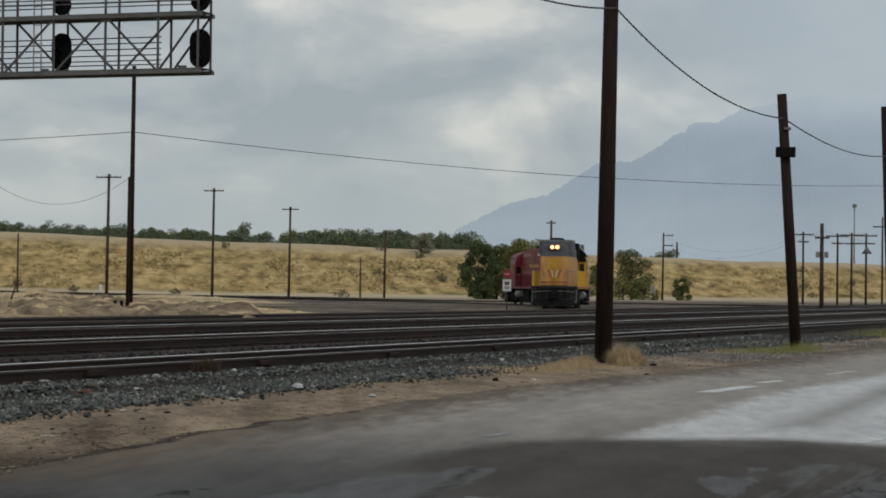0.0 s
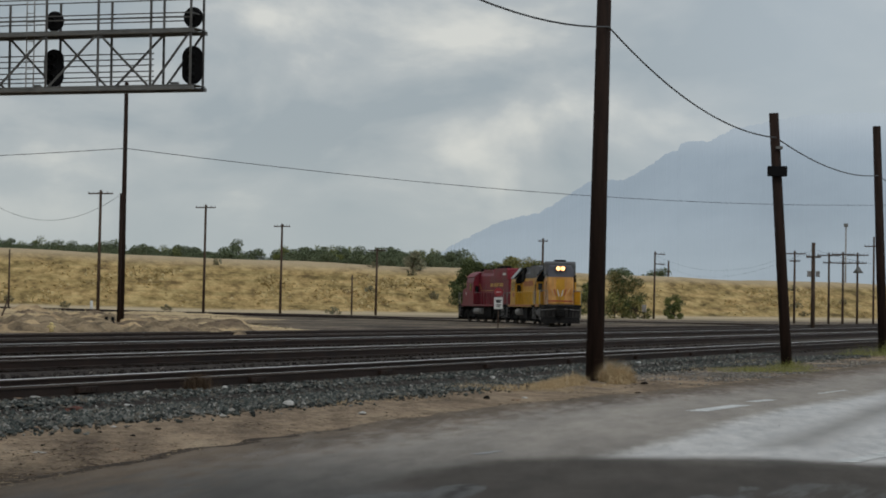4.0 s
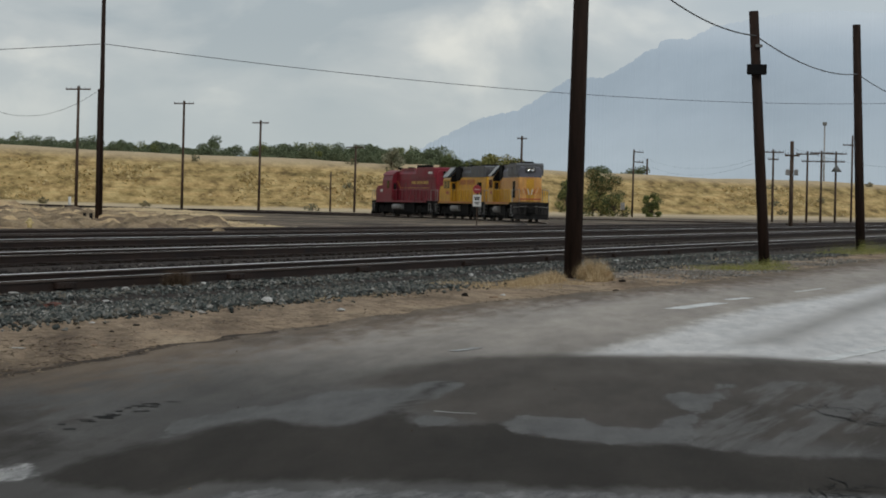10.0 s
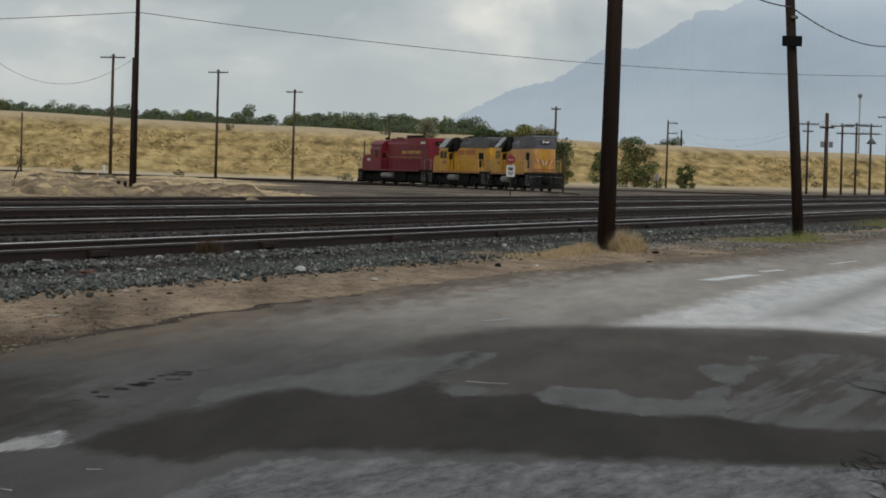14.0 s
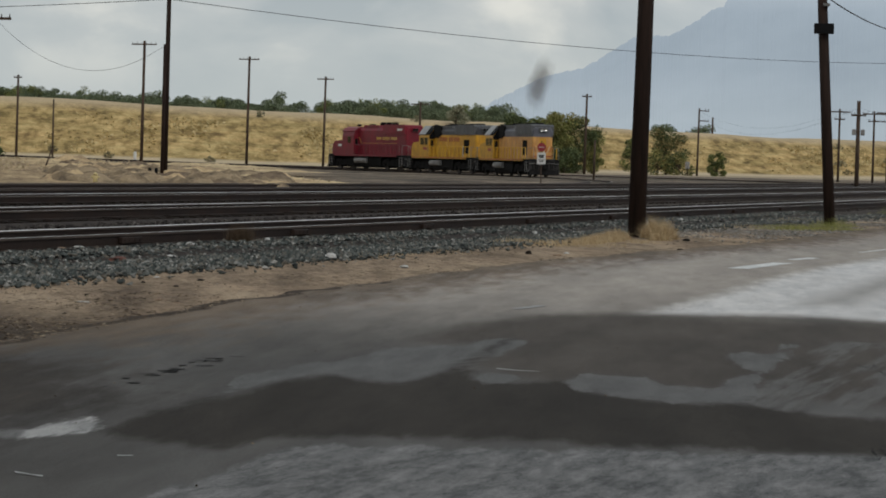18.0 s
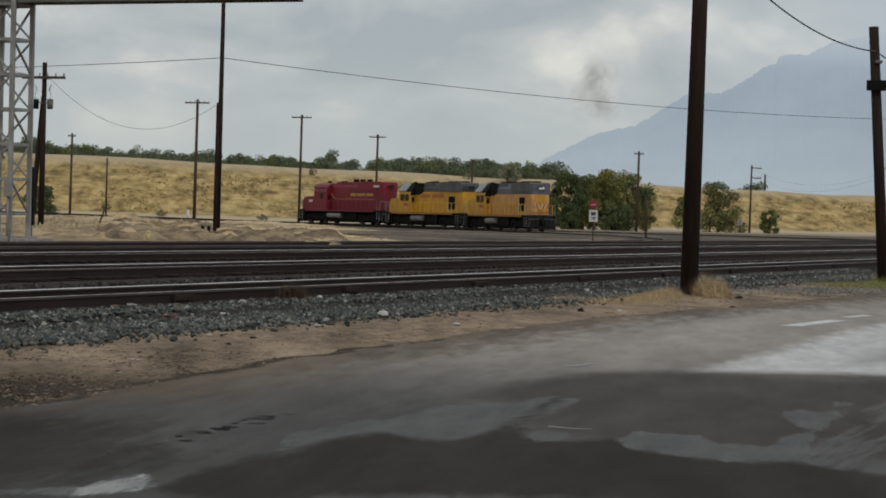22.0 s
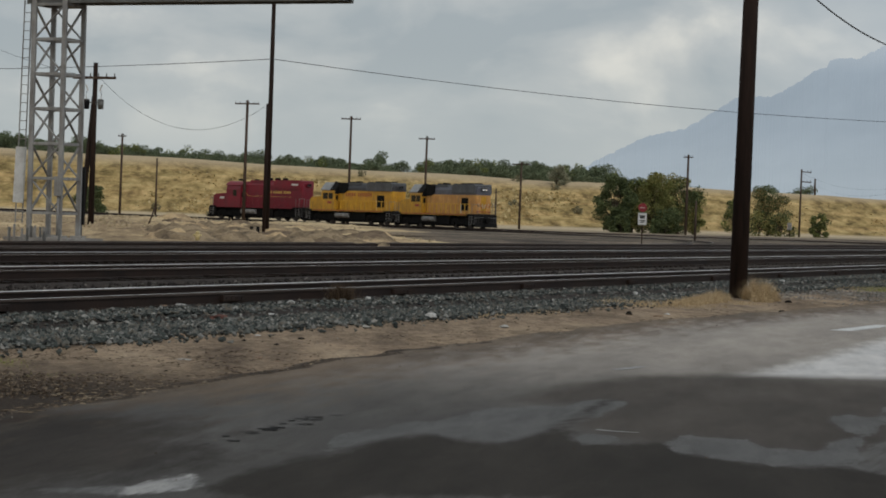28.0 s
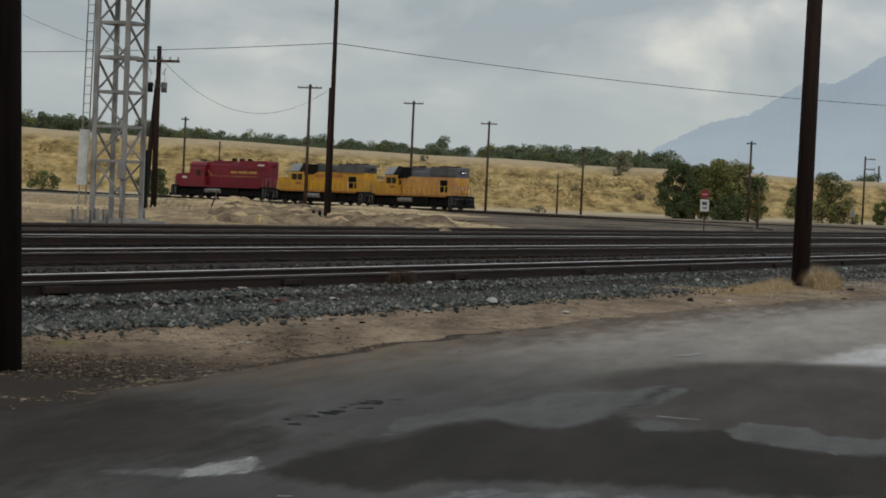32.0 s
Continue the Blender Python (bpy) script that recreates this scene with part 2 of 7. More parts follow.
# ---- ground ----
def ground_material():
    m, n, l, b = nodes_of("dry_dirt_and_straw_grass")
    geo = n.new("ShaderNodeNewGeometry")
    pos = geo.outputs["Position"]

    def along(vec, off):
        d = n.new("ShaderNodeVectorMath")
        d.operation = "DOT_PRODUCT"
        l.new(pos, d.inputs[0])
        d.inputs[1].default_value = vec
        s = n.new("ShaderNodeMath")
        s.operation = "SUBTRACT"
        l.new(d.outputs["Value"], s.inputs[0])
        s.inputs[1].default_value = off
        return s.outputs[0]

    def span(val, a, c):
        r = n.new("ShaderNodeMapRange")
        r.interpolation_type = "SMOOTHSTEP"
        r.inputs["From Min"].default_value, r.inputs["From Max"].default_value = a, c
        l.new(val, r.inputs["Value"])
        return r.outputs[0]

    v = along((BERM_N.x, BERM_N.y, 0), BERM_P.dot(BERM_N))
    bands = n.new("ShaderNodeMapping")
    bands.vector_type = "TEXTURE"
    bands.inputs["Rotation"].default_value = (0, 0, radians(31.5))
    bands.inputs["Scale"].default_value = (11.0, 6.0, 1.0)
    l.new(pos, bands.inputs["Vector"])
    n_big = noise_node(n, l, bands.outputs[0], 1.3, 6, 0.62)
    lengthen = n.new("ShaderNodeMapping")
    lengthen.vector_type = "TEXTURE"
    lengthen.inputs["Rotation"].default_value = (0, 0, radians(10))
    lengthen.inputs["Scale"].default_value = (1.0, 3.6, 1.0)
    l.new(pos, lengthen.inputs["Vector"])
    n_mid = noise_node(n, l, lengthen.outputs[0], 0.9, 6, 0.65)
    st = n.new("ShaderNodeMapping")
    st.vector_type = "TEXTURE"
    st.inputs["Rotation"].default_value = (0, 0, radians(8))
    st.inputs["Scale"].default_value = (1.9, 6.0, 1.0)
    l.new(pos, st.inputs["Vector"])
    n_str = noise_node(n, l, st.outputs[0], 0.8, 7, 0.72)
    n_fine = noise_node(n, l, pos, 14, 4, 0.7)
    dirt = ramp(n, l, n_mid.outputs["Fac"], [(0.32, (0.225, 0.167, 0.12)), (0.5, (0.36, 0.27, 0.19)), (0.68, (0.46, 0.357, 0.255))]).outputs[0]
    grass = ramp(n, l, n_str.outputs["Fac"], [(0.36, (0.17, 0.125, 0.06)), (0.44, (0.34, 0.26, 0.12)), (0.52, (0.50, 0.385, 0.185)), (0.63, (0.66, 0.53, 0.28))]).outputs[0]
    grass = mix(n, l, 1.0, grass, (1.06, 1.0, 0.93), "MULTIPLY")
    tint = ramp(n, l, n_big.outputs["Fac"], [(0.36, (0.66, 0.66, 0.58)), (0.47, (0.92, 0.90, 0.84)), (0.54, (1.04, 1.0, 0.95)), (0.66, (1.12, 1.04, 1.0))]).outputs[0]
    grass = mix(n, l, 1.0, grass, tint, "MULTIPLY")
    top = mix(n, l, n_str.outputs["Fac"], (0.46, 0.34, 0.19), (0.72, 0.575, 0.38))
    pale = mix(n, l, span(v, 21, 29), grass, top)
    yard = ramp(n, l, n_mid.outputs["Fac"], [(0.35, (0.27, 0.195, 0.13)), (0.5, (0.47, 0.35, 0.215)), (0.62, (0.64, 0.49, 0.30))]).outputs[0]
    wide = n.new("ShaderNodeMapping")
    wide.vector_type = "TEXTURE"
    wide.inputs["Rotation"].default_value = (0, 0, radians(-12))
    wide.inputs["Scale"].default_value = (9.0, 16.0, 1.0)
    l.new(pos, wide.inputs["Vector"])
    flat = noise_node(n, l, wide.outputs[0], 1.5, 8, 0.72)
    grey = ramp(n, l, flat.outputs["Fac"], [(0.36, (0.070, 0.057, 0.047)), (0.46, (0.132, 0.109, 0.088)), (0.54, (0.205, 0.168, 0.133)), (0.64, (0.42, 0.338, 0.246))]).outputs[0]
    o = along((ACROSS.x, ACROSS.y, 0), 0.0)
    east = along((1.0, 0.12, 0), 0.0)
    yard = mix(n, l, span(east, -6, 4), yard, grey)
    dirt = mix(n, l, span(o, -48.5, -50.5), dirt, yard)
    dirt = mix(n, l, 1.0, dirt, ramp(n, l, noise_node(n, l, lengthen.outputs[0], 1.7, 6, 0.75).outputs["Fac"], [(0.36, (0.62, 0.6, 0.58)), (0.5, (0.98, 0.97, 0.95)), (0.62, (1.14, 1.12, 1.08))]).outputs[0], "MULTIPLY")
    dirt = mix(n, l, 0.9, dirt, ramp(n, l, noise_node(n, l, lengthen.outputs[0], 8.0, 7, 0.78).outputs["Fac"], [(0.38, (0.60, 0.57, 0.54)), (0.5, (0.96, 0.95, 0.94)), (0.64, (1.16, 1.14, 1.1))]).outputs[0], "MULTIPLY")
    gx = n.new("ShaderNodeVectorMath")
    gx.operation = "DISTANCE"
    l.new(pos, gx.inputs[0])
    gx.inputs[1].default_value = (-4.6, 13.4, -0.2)
    dirt = mix(n, l, span(gx.outputs["Value"], 8.0, 3.0), dirt, (0.048, 0.035, 0.026))
    sand = mix(n, l, span(v, -72, -50), dirt, mix(n, l, 0.62, dirt, (0.62, 0.50, 0.335)))
    sand = mix(n, l, span(v, -5, -2), sand, (0.62, 0.50, 0.335))
    c = mix(n, l, span(v, 0.4, 2.2), sand, pale)
    grain = ramp(n, l, n_fine.outputs["Fac"], [(0.3, (0.6,) * 3), (0.7, (1.08,) * 3)]).outputs[0]
    c = mix(n, l, 0.8, c, grain, "MULTIPLY")
    l.new(c, b.inputs["Base Color"])
    b.inputs["Roughness"].default_value = 0.95
    b.inputs["Specular IOR Level"].default_value = 0.15
    bp = n.new("ShaderNodeBump")
    bp.inputs["Strength"].default_value, bp.inputs["Distance"].default_value = 0.6, 0.05
    l.new(n_fine.outputs["Fac"], bp.inputs["Height"])
    l.new(bp.outputs[0], b.inputs["Normal"])
    return m


def steps(*spans):
    out = [spans[0][0]]
    for a, c, d in spans:
        k = max(1, round((c - a) / d))
        out += [a + (c - a) * (i + 1) / k for i in range(k)]
    return out


def build_ground():
    xs = steps((-4800, -600, 700), (-600, -160, 44), (-160, -40, 4), (-40, 20, 1.5), (20, 160, 5), (160, 600, 44), (600, 4800, 700))
    ys = steps((-4800, -200, 900), (-200, 0, 40), (0, 70, 1.25), (70, 280, 5), (280, 470, 3), (470, 700, 23), (700, 4900, 600))
    verts = [(x, y, ground_z(x, y)) for y in ys for x in xs]
    w = len(xs)
    faces = [(j * w + i, j * w + i + 1, j * w + i + w + 1, j * w + i + w) for j in range(len(ys) - 1) for i in range(w - 1)]
    me = bpy.data.meshes.new("ground")
    me.from_pydata(verts, [], faces)
    me.materials.append(ground_material())
    for f in me.polygons:
        f.use_smooth = True
    return tagged(new("ground", me), "dry sandy dirt rising to a straw-coloured grassy embankment", "ground", kind="structure")


build_ground()


# stains and painted sheen on the road: an outline in metres and how soft its edge is
STAINS_AND_SHEEN = {}
STAINS_AND_SHEEN["mud"] = ([(-2.23, 10.84), (-2.14, 11.45), (-2.13, 11.88), (-1.9, 12.6), (-1.68, 13.74), (-1.49, 14.11), (-1.28, 13.79), (-1.01, 13.64), (-0.74, 14.77), (-0.6, 14.68), (-0.62, 14.12), (-0.44, 13.94), (-0.09, 14.18), (0.05, 13.55), (0.26, 13.29),
                  (0.56, 13.06), (0.81, 13.09), (1.05, 12.9), (1.32, 12.59), (1.71, 12.6), (3.2, 12.3), (3.2, 11.0), (1.66, 10.99), (0.81, 10.94), (-0.55, 11.05), (-1.12, 11.02), (-1.33, 10.87), (-1.57, 10.45), (-1.84, 10.46)], 0.1)
STAINS_AND_SHEEN["dust"] = ([(-1.2, 17.0), (-0.95, 18.6), (-0.35, 20.3), (0.47, 20.95), (1.2, 21.0), (1.75, 21.2), (2.2, 21.1), (2.8, 20.6), (5.5, 19.4), (5.5, 12.8), (2.1, 13.1), (0.74, 13.6), (-0.1, 14.0), (-0.45, 14.3), (-0.7, 15.1), (-0.5, 16.5)], 0.22)
# wet wedge: glossy, with the sky's sheen also painted as a pale colour
STAINS_AND_SHEEN["wet_sheen"] = ([(0.3, 20.4), (5.5, 19.4), (9.0, 30.0), (9.2, 52.0), (6.36, 42.77), (5.09, 37.92), (3.38, 32.79), (2.25, 28.58), (1.27, 24.07), (0.8, 22.19)], 0.3)
STAINS_AND_SHEEN["greyed"] = ([(2.18, 23.06), (2.62, 23.25), (3.79, 28.18), (4.8, 32.18), (7.6, 42.0), (7.2, 44.0), (5.41, 36.33), (4.29, 31.91), (3.26, 27.49)], 0.35)
STAINS_AND_SHEEN["scuffed"] = ([(-1.9, 7.0), (-1.3, 10.62), (-0.35, 10.75), (0.55, 10.8), (1.33, 10.9), (3.0, 10.8), (3.2, 7.0)], 0.14)
STAINS_AND_SHEEN["worn"] = ([(-1.91, 12.7), (-1.99, 13.77), (-1.78, 14.86), (-1.49, 15.23), (-1.33, 16.2), (-0.84, 16.69), (-0.71, 17.37), (-0.36, 17.38), (-0.45, 16.49), (-0.68, 15.49), (-0.79, 14.76), (-0.88, 13.86), (-1.01, 13.68), (-1.29, 13.88), (-1.49, 14.16), (-1.69, 13.77)], 0.1)
STAINS_AND_SHEEN["tyre"] = ([(-0.09, 14.18), (0.05, 14.67), (0.4, 14.52), (0.54, 14.08), (0.8, 14.03), (0.96, 14.76), (1.1, 15.19), (0.99, 16.26), (0.97, 16.63), (1.37, 16.92), (1.51, 17.66), (1.68, 17.9), (1.49, 16.8), (1.31, 15.82), (1.1, 14.43), (0.96, 13.27), (0.56, 13.06), (0.26, 13.29), (0.04, 13.55)], 0.08)
STAINS_AND_SHEEN["skid"] = ([(0.96, 13.23), (1.13, 14.68), (1.49, 16.8), (1.87, 18.27), (4.0, 17.6), (4.0, 12.6), (1.89, 12.7), (1.32, 12.65), (1.05, 12.9)], 0.12)
# a small patch ranging up to whitish grey
STAINS_AND_SHEEN["pale_patch"] = ([(-2.56, 10.66), (-2.53, 10.96), (-2.47, 11.33), (-2.32, 11.45), (-2.23, 11.18), (-2.23, 10.91), (-2.35, 10.61)], 0.12)
STAINS_AND_SHEEN["streaks"] = ([(-2.9, 10.7), (-2.6, 10.85), (-2.5, 11.0), (-2.4, 10.8), (-2.5, 10.52), (-2.9, 10.48)], 0.1)
STAINS_AND_SHEEN["pale"] = ([(-0.65, 14.32), (-0.56, 14.6), (-0.44, 14.58), (-0.33, 14.29), (-0.4, 13.95), (-0.57, 13.9)], 0.07)
STAINS_AND_SHEEN["rut"] = ([(-0.92, 13.7), (-0.74, 15.39), (-0.55, 17.31), (-0.48, 17.47), (-0.66, 15.26), (-0.84, 13.74)], 0.06)


def inside(px, py, outline, soft):
    """1 well inside the outline, 0 well outside, 0.5 on it; along the road soft is three times as wide."""
    poly = np.array(outline) * np.array((1.0, 1 / 3))
    px, py = px, py / 3
    best, odd = np.full(len(px), 1e9), np.zeros(len(px), bool)
    for (x0, y0), (x1, y1) in zip(poly, np.roll(poly, -1, 0)):
        dx, dy = x1 - x0, y1 - y0
        t = np.clip(((px - x0) * dx + (py - y0) * dy) / (dx * dx + dy * dy), 0, 1)
        best = np.minimum(best, np.hypot(px - x0 - t * dx, py - y0 - t * dy))
        if dy:
            odd ^= ((y0 > py) != (y1 > py)) & (px < dx * (py - y0) / dy + x0)
    return np.clip(0.5 + np.where(odd, best, -best) / (2 * soft), 0, 1)


def asphalt_material():
    m, n, l, b = nodes_of("worn_damp_asphalt")
    geo = n.new("ShaderNodeNewGeometry")
    pos = geo.outputs["Position"]
    mp = n.new("ShaderNodeMapping")
    mp.vector_type = "TEXTURE"
    mp.inputs["Rotation"].default_value = (0, 0, radians(-2))
    mp.inputs["Scale"].default_value = (0.85, 4.4, 1.0)
    l.new(pos, mp.inputs["Vector"])
    n1 = noise_node(n, l, mp.outputs[0], 1.1, 6, 0.6)
    n2 = noise_node(n, l, pos, 60, 3, 0.7)
    n3 = noise_node(n, l, mp.outputs[0], 5.0, 7, 0.68)
    n4 = noise_node(n, l, mp.outputs[0], 3.2, 6, 0.62)

    mp2 = n.new("ShaderNodeMapping")
    mp2.vector_type = "TEXTURE"
    mp2.inputs["Rotation"].default_value = (0, 0, radians(-15))
    mp2.inputs["Scale"].default_value = (0.3, 3.2, 1.0)
    l.new(pos, mp2.inputs["Vector"])
    n5 = noise_node(n, l, mp2.outputs[0], 1.3, 5, 0.6)
    mp3 = n.new("ShaderNodeMapping")
    mp3.vector_type = "TEXTURE"
    mp3.inputs["Rotation"].default_value = (0, 0, radians(-12))
    mp3.inputs["Scale"].default_value = (1.0, 3.5, 1.0)
    l.new(pos, mp3.inputs["Vector"])
    n6 = noise_node(n, l, mp3.outputs[0], 9.0, 7, 0.82)

    def stain(name, bite, lo=0.36, hi=0.64):
        at = n.new("ShaderNodeAttribute")
        at.attribute_name = name
        k = n.new("ShaderNodeMath")
        k.operation = "MULTIPLY_ADD"
        l.new(n3.outputs["Fac"], k.inputs[0])
        k.inputs[1].default_value = bite
        k.inputs[2].default_value = -bite / 2
        a = n.new("ShaderNodeMath")
        l.new(at.outputs["Fac"], a.inputs[0])
        l.new(k.outputs[0], a.inputs[1])
        r = n.new("ShaderNodeMapRange")
        r.interpolation_type = "SMOOTHSTEP"
        r.inputs["From Min"].default_value, r.inputs["From Max"].default_value = lo, hi
        l.new(a.outputs[0], r.inputs["Value"])
        return r.outputs[0]

    c = ramp(n, l, n1.outputs["Fac"], [(0.36, (0.050, 0.048, 0.046)), (0.5, (0.066, 0.0645, 0.0625)), (0.66, (0.088, 0.087, 0.086))]).outputs[0]
    rough, spec = mix(n, l, n1.outputs["Fac"], (0.85,) * 3, (0.6,) * 3), mix(n, l, n1.outputs["Fac"], (0.15,) * 3, (0.38,) * 3)
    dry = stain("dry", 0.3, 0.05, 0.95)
    layers = [("dry", (0.325, 0.307, 0.285), (0.41, 0.39, 0.363), 0.8, 0.35, 0.9), ("wet_sheen", (0.46, 0.465, 0.47), (0.70, 0.706, 0.712), 0.3, 0.7, 0.45), ("greyed", (0.20, 0.196, 0.19), (0.26, 0.255, 0.25), 0.6, 0.4, 0.4), ("dust", (0.060, 0.0545, 0.0495), (0.088, 0.080, 0.073), 0.9, 0.15, 0.8), ("scuffed", (0.014, 0.015, 0.016), (0.20, 0.207, 0.216), 0.6, 0.4, 1.3),
              ("worn", (0.056, 0.057, 0.058), (0.094, 0.097, 0.10), 0.65, 0.35, 2.0), ("mud", (0.0305, 0.0285, 0.0256), (0.0445, 0.041, 0.0365), 0.95, 0.1, 1.5), ("skid", (0.070, 0.068, 0.067), (0.10, 0.10, 0.10), 0.65, 0.35, 1.0), ("tyre", (0.058, 0.058, 0.059), (0.104, 0.107, 0.11), 0.65, 0.35, 1.8), ("soil", (0.030, 0.0275, 0.0255), (0.056, 0.0515, 0.0475), 0.95, 0.1, 0.6), ("pale", (0.055, 0.056, 0.057), (0.095, 0.098, 0.10), 0.65, 0.35, 1.6), ("rut", (0.026, 0.024, 0.022), (0.04, 0.037, 0.034), 0.9, 0.1, 0.8), ("streaks", (0.042, 0.042, 0.042), (0.12, 0.123, 0.126), 0.6, 0.4, 1.4), ("pale_patch", (0.09, 0.093, 0.096), (0.42, 0.43, 0.44), 0.4, 0.55, 1.5), ("verge", (0.12, 0.096, 0.075), (0.19, 0.152, 0.116), 0.95, 0.1, 1.2), ("lip", (0.034, 0.027, 0.022), (0.062, 0.050, 0.041), 0.95, 0.1, 1.1)]
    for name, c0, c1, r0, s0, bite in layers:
        f = dry if name == "dry" else stain(name, bite, *{"wet_sheen": (0.3, 0.95), "verge": (0.2, 0.9), "dust": (0.12, 0.88), "rut": (0.1, 0.8), "greyed": (0.1, 0.9), "mud": (0.22, 0.8)}.get(name, (0.36, 0.64)))
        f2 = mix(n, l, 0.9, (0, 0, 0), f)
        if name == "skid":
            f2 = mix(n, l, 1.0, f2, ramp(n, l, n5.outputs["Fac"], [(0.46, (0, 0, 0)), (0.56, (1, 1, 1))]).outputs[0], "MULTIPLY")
        src = n6 if name == "scuffed" else n3 if name in ("pale_patch", "pale", "streaks", "tyre", "worn", "wet_sheen", "skid") else n1
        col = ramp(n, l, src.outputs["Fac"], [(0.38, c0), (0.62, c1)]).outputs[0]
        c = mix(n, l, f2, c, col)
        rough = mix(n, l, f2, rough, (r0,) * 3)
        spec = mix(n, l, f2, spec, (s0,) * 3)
    g = ramp(n, l, n2.outputs["Fac"], [(0.3, (0.6,) * 3), (0.7, (1.2,) * 3)]).outputs[0]
    c = mix(n, l, 0.8, c, g, "MULTIPLY")
    g = ramp(n, l, n4.outputs["Fac"], [(0.35, (0.82,) * 3), (0.65, (1.10,) * 3)]).outputs[0]
    c = mix(n, l, 0.8, c, g, "MULTIPLY")
    g = ramp(n, l, n5.outputs["Fac"], [(0.35, (0.95,) * 3), (0.5, (1.0,) * 3), (0.65, (1.04,) * 3)]).outputs[0]
    c = mix(n, l, 0.85, c, g, "MULTIPLY")
    rough = mix(n, l, 0.3, rough, n5.outputs["Fac"], "OVERLAY")
    c = mix(n, l, 1.0, c, (1.07, 0.995, 0.93), "MULTIPLY")
    l.new(c, b.inputs["Base Color"])
    l.new(rough, b.inputs["Roughness"])
    l.new(spec, b.inputs["Specular IOR Level"])
    bp = n.new("ShaderNodeBump")
    bp.inputs["Strength"].default_value, bp.inputs["Distance"].default_value = 0.5, 0.01
    l.new(n2.outputs["Fac"], bp.inputs["Height"])
    l.new(bp.outputs[0], b.inputs["Normal"])
    return m


def road_edge(y):
    """How far right the road's ragged edge lies at y."""
    t = 0.0
    knots = ((-40, -6.5), (0, -5.6), (10, -4.8), (15, -4.1), (16.8, -3.8), (18.2, -3.56), (21.1, -3.12), (24.5, -2.3), (30, -0.95), (35, 0.6), (41.5, 3.0), (55.4, 6.94), (60.5, 8.43), (120, 25), (400, 105))
    for (a, xa), (c, xc) in zip(knots, knots[1:]):
        if a <= y <= c:
            return xa + (xc - xa) * (y - a) / (c - a)
    return knots[-1][1]


def build_road():
    ys = steps((-40, 5, 5), (5, 26, 0.12), (26, 62, 0.4), (62, 400, 20))
    offs = [-0.14] + steps((0, 6.4, 0.1), (6.4, 17, 2.0))
    verts, far = [], []
    for y in ys:
        e = road_edge(y) + (0.22 * noise.noise(Vector((y * 0.9, 2.2, 0))) + 0.1 * noise.noise(Vector((y * 3.1, 5.2, 0))) if 3 < y < 80 else 0)
        for k, o in enumerate(offs):
            verts.append((e + o, y, -0.24 if k == 0 else -0.15))
            far.append(o)
    w = len(offs)
    faces = [(j * w + i, j * w + i + 1, j * w + i + w + 1, j * w + i + w) for j in range(len(ys) - 1) for i in range(w - 1)]
    me = bpy.data.meshes.new("road")
    me.from_pydata(verts, [], faces)
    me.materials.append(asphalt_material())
    v, far = np.array(verts), np.array(far)
    masks = {name: inside(v[:, 0], v[:, 1], outline, soft) for name, (outline, soft) in STAINS_AND_SHEEN.items()}
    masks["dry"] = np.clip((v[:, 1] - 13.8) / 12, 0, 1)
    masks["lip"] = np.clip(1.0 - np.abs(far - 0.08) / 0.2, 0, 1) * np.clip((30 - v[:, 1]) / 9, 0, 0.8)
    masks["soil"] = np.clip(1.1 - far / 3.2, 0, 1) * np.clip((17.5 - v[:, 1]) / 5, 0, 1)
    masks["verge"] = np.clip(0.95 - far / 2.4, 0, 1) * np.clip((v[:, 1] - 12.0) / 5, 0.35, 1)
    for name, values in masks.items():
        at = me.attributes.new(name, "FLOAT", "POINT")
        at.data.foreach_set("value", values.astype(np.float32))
    return tagged(new("road", me), "worn damp asphalt road with mud stains and a ragged edge", "road", kind="structure")


build_road()

# ---- tracks ----
OILY = surface("oil_stained_ballast", (0.062, 0.049, 0.042), (0.025, 0.0205, 0.018), 0.95, 4.0, 26, 0.9)
DUSTY = surface("dusty_grey_ballast", (0.125, 0.108, 0.094), (0.055, 0.047, 0.041), 0.95, 2.0, 26, 0.9)
# ballast and ties turn paler from 50 to 140 m along the track
for m in (OILY, TIE_WOOD):
    n, l = m.node_tree.nodes, m.node_tree.links
    geo = n.new("ShaderNodeNewGeometry")
    d = n.new("ShaderNodeVectorMath")
    d.operation = "DOT_PRODUCT"
    d.inputs[1].default_value = (ALONG.x, ALONG.y, 0)
    l.new(geo.outputs["Position"], d.inputs[0])
    r = n.new("ShaderNodeMapRange")
    r.inputs["From Min"].default_value, r.inputs["From Max"].default_value, r.inputs["To Max"].default_value = 50, 140, 0.75
    l.new(d.outputs["Value"], r.inputs["Value"])
    b = n["Principled BSDF"]
    l.new(mix(n, l, r.outputs[0], b.inputs["Base Color"].links[0].from_socket, (0.095, 0.08, 0.068)), b.inputs["Base Color"])
RAIL_SECTION = ((-0.07, -0.18), (0.07, -0.18), (0.07, -0.165), (0.012, -0.15), (0.012, -0.04), (0.036, -0.034), (0.036, -0.009), (0.028, 0.0), (-0.028, 0.0), (-0.036, -0.009), (-0.036, -0.034), (-0.012, -0.04), (-0.012, -0.15), (-0.07, -0.165))


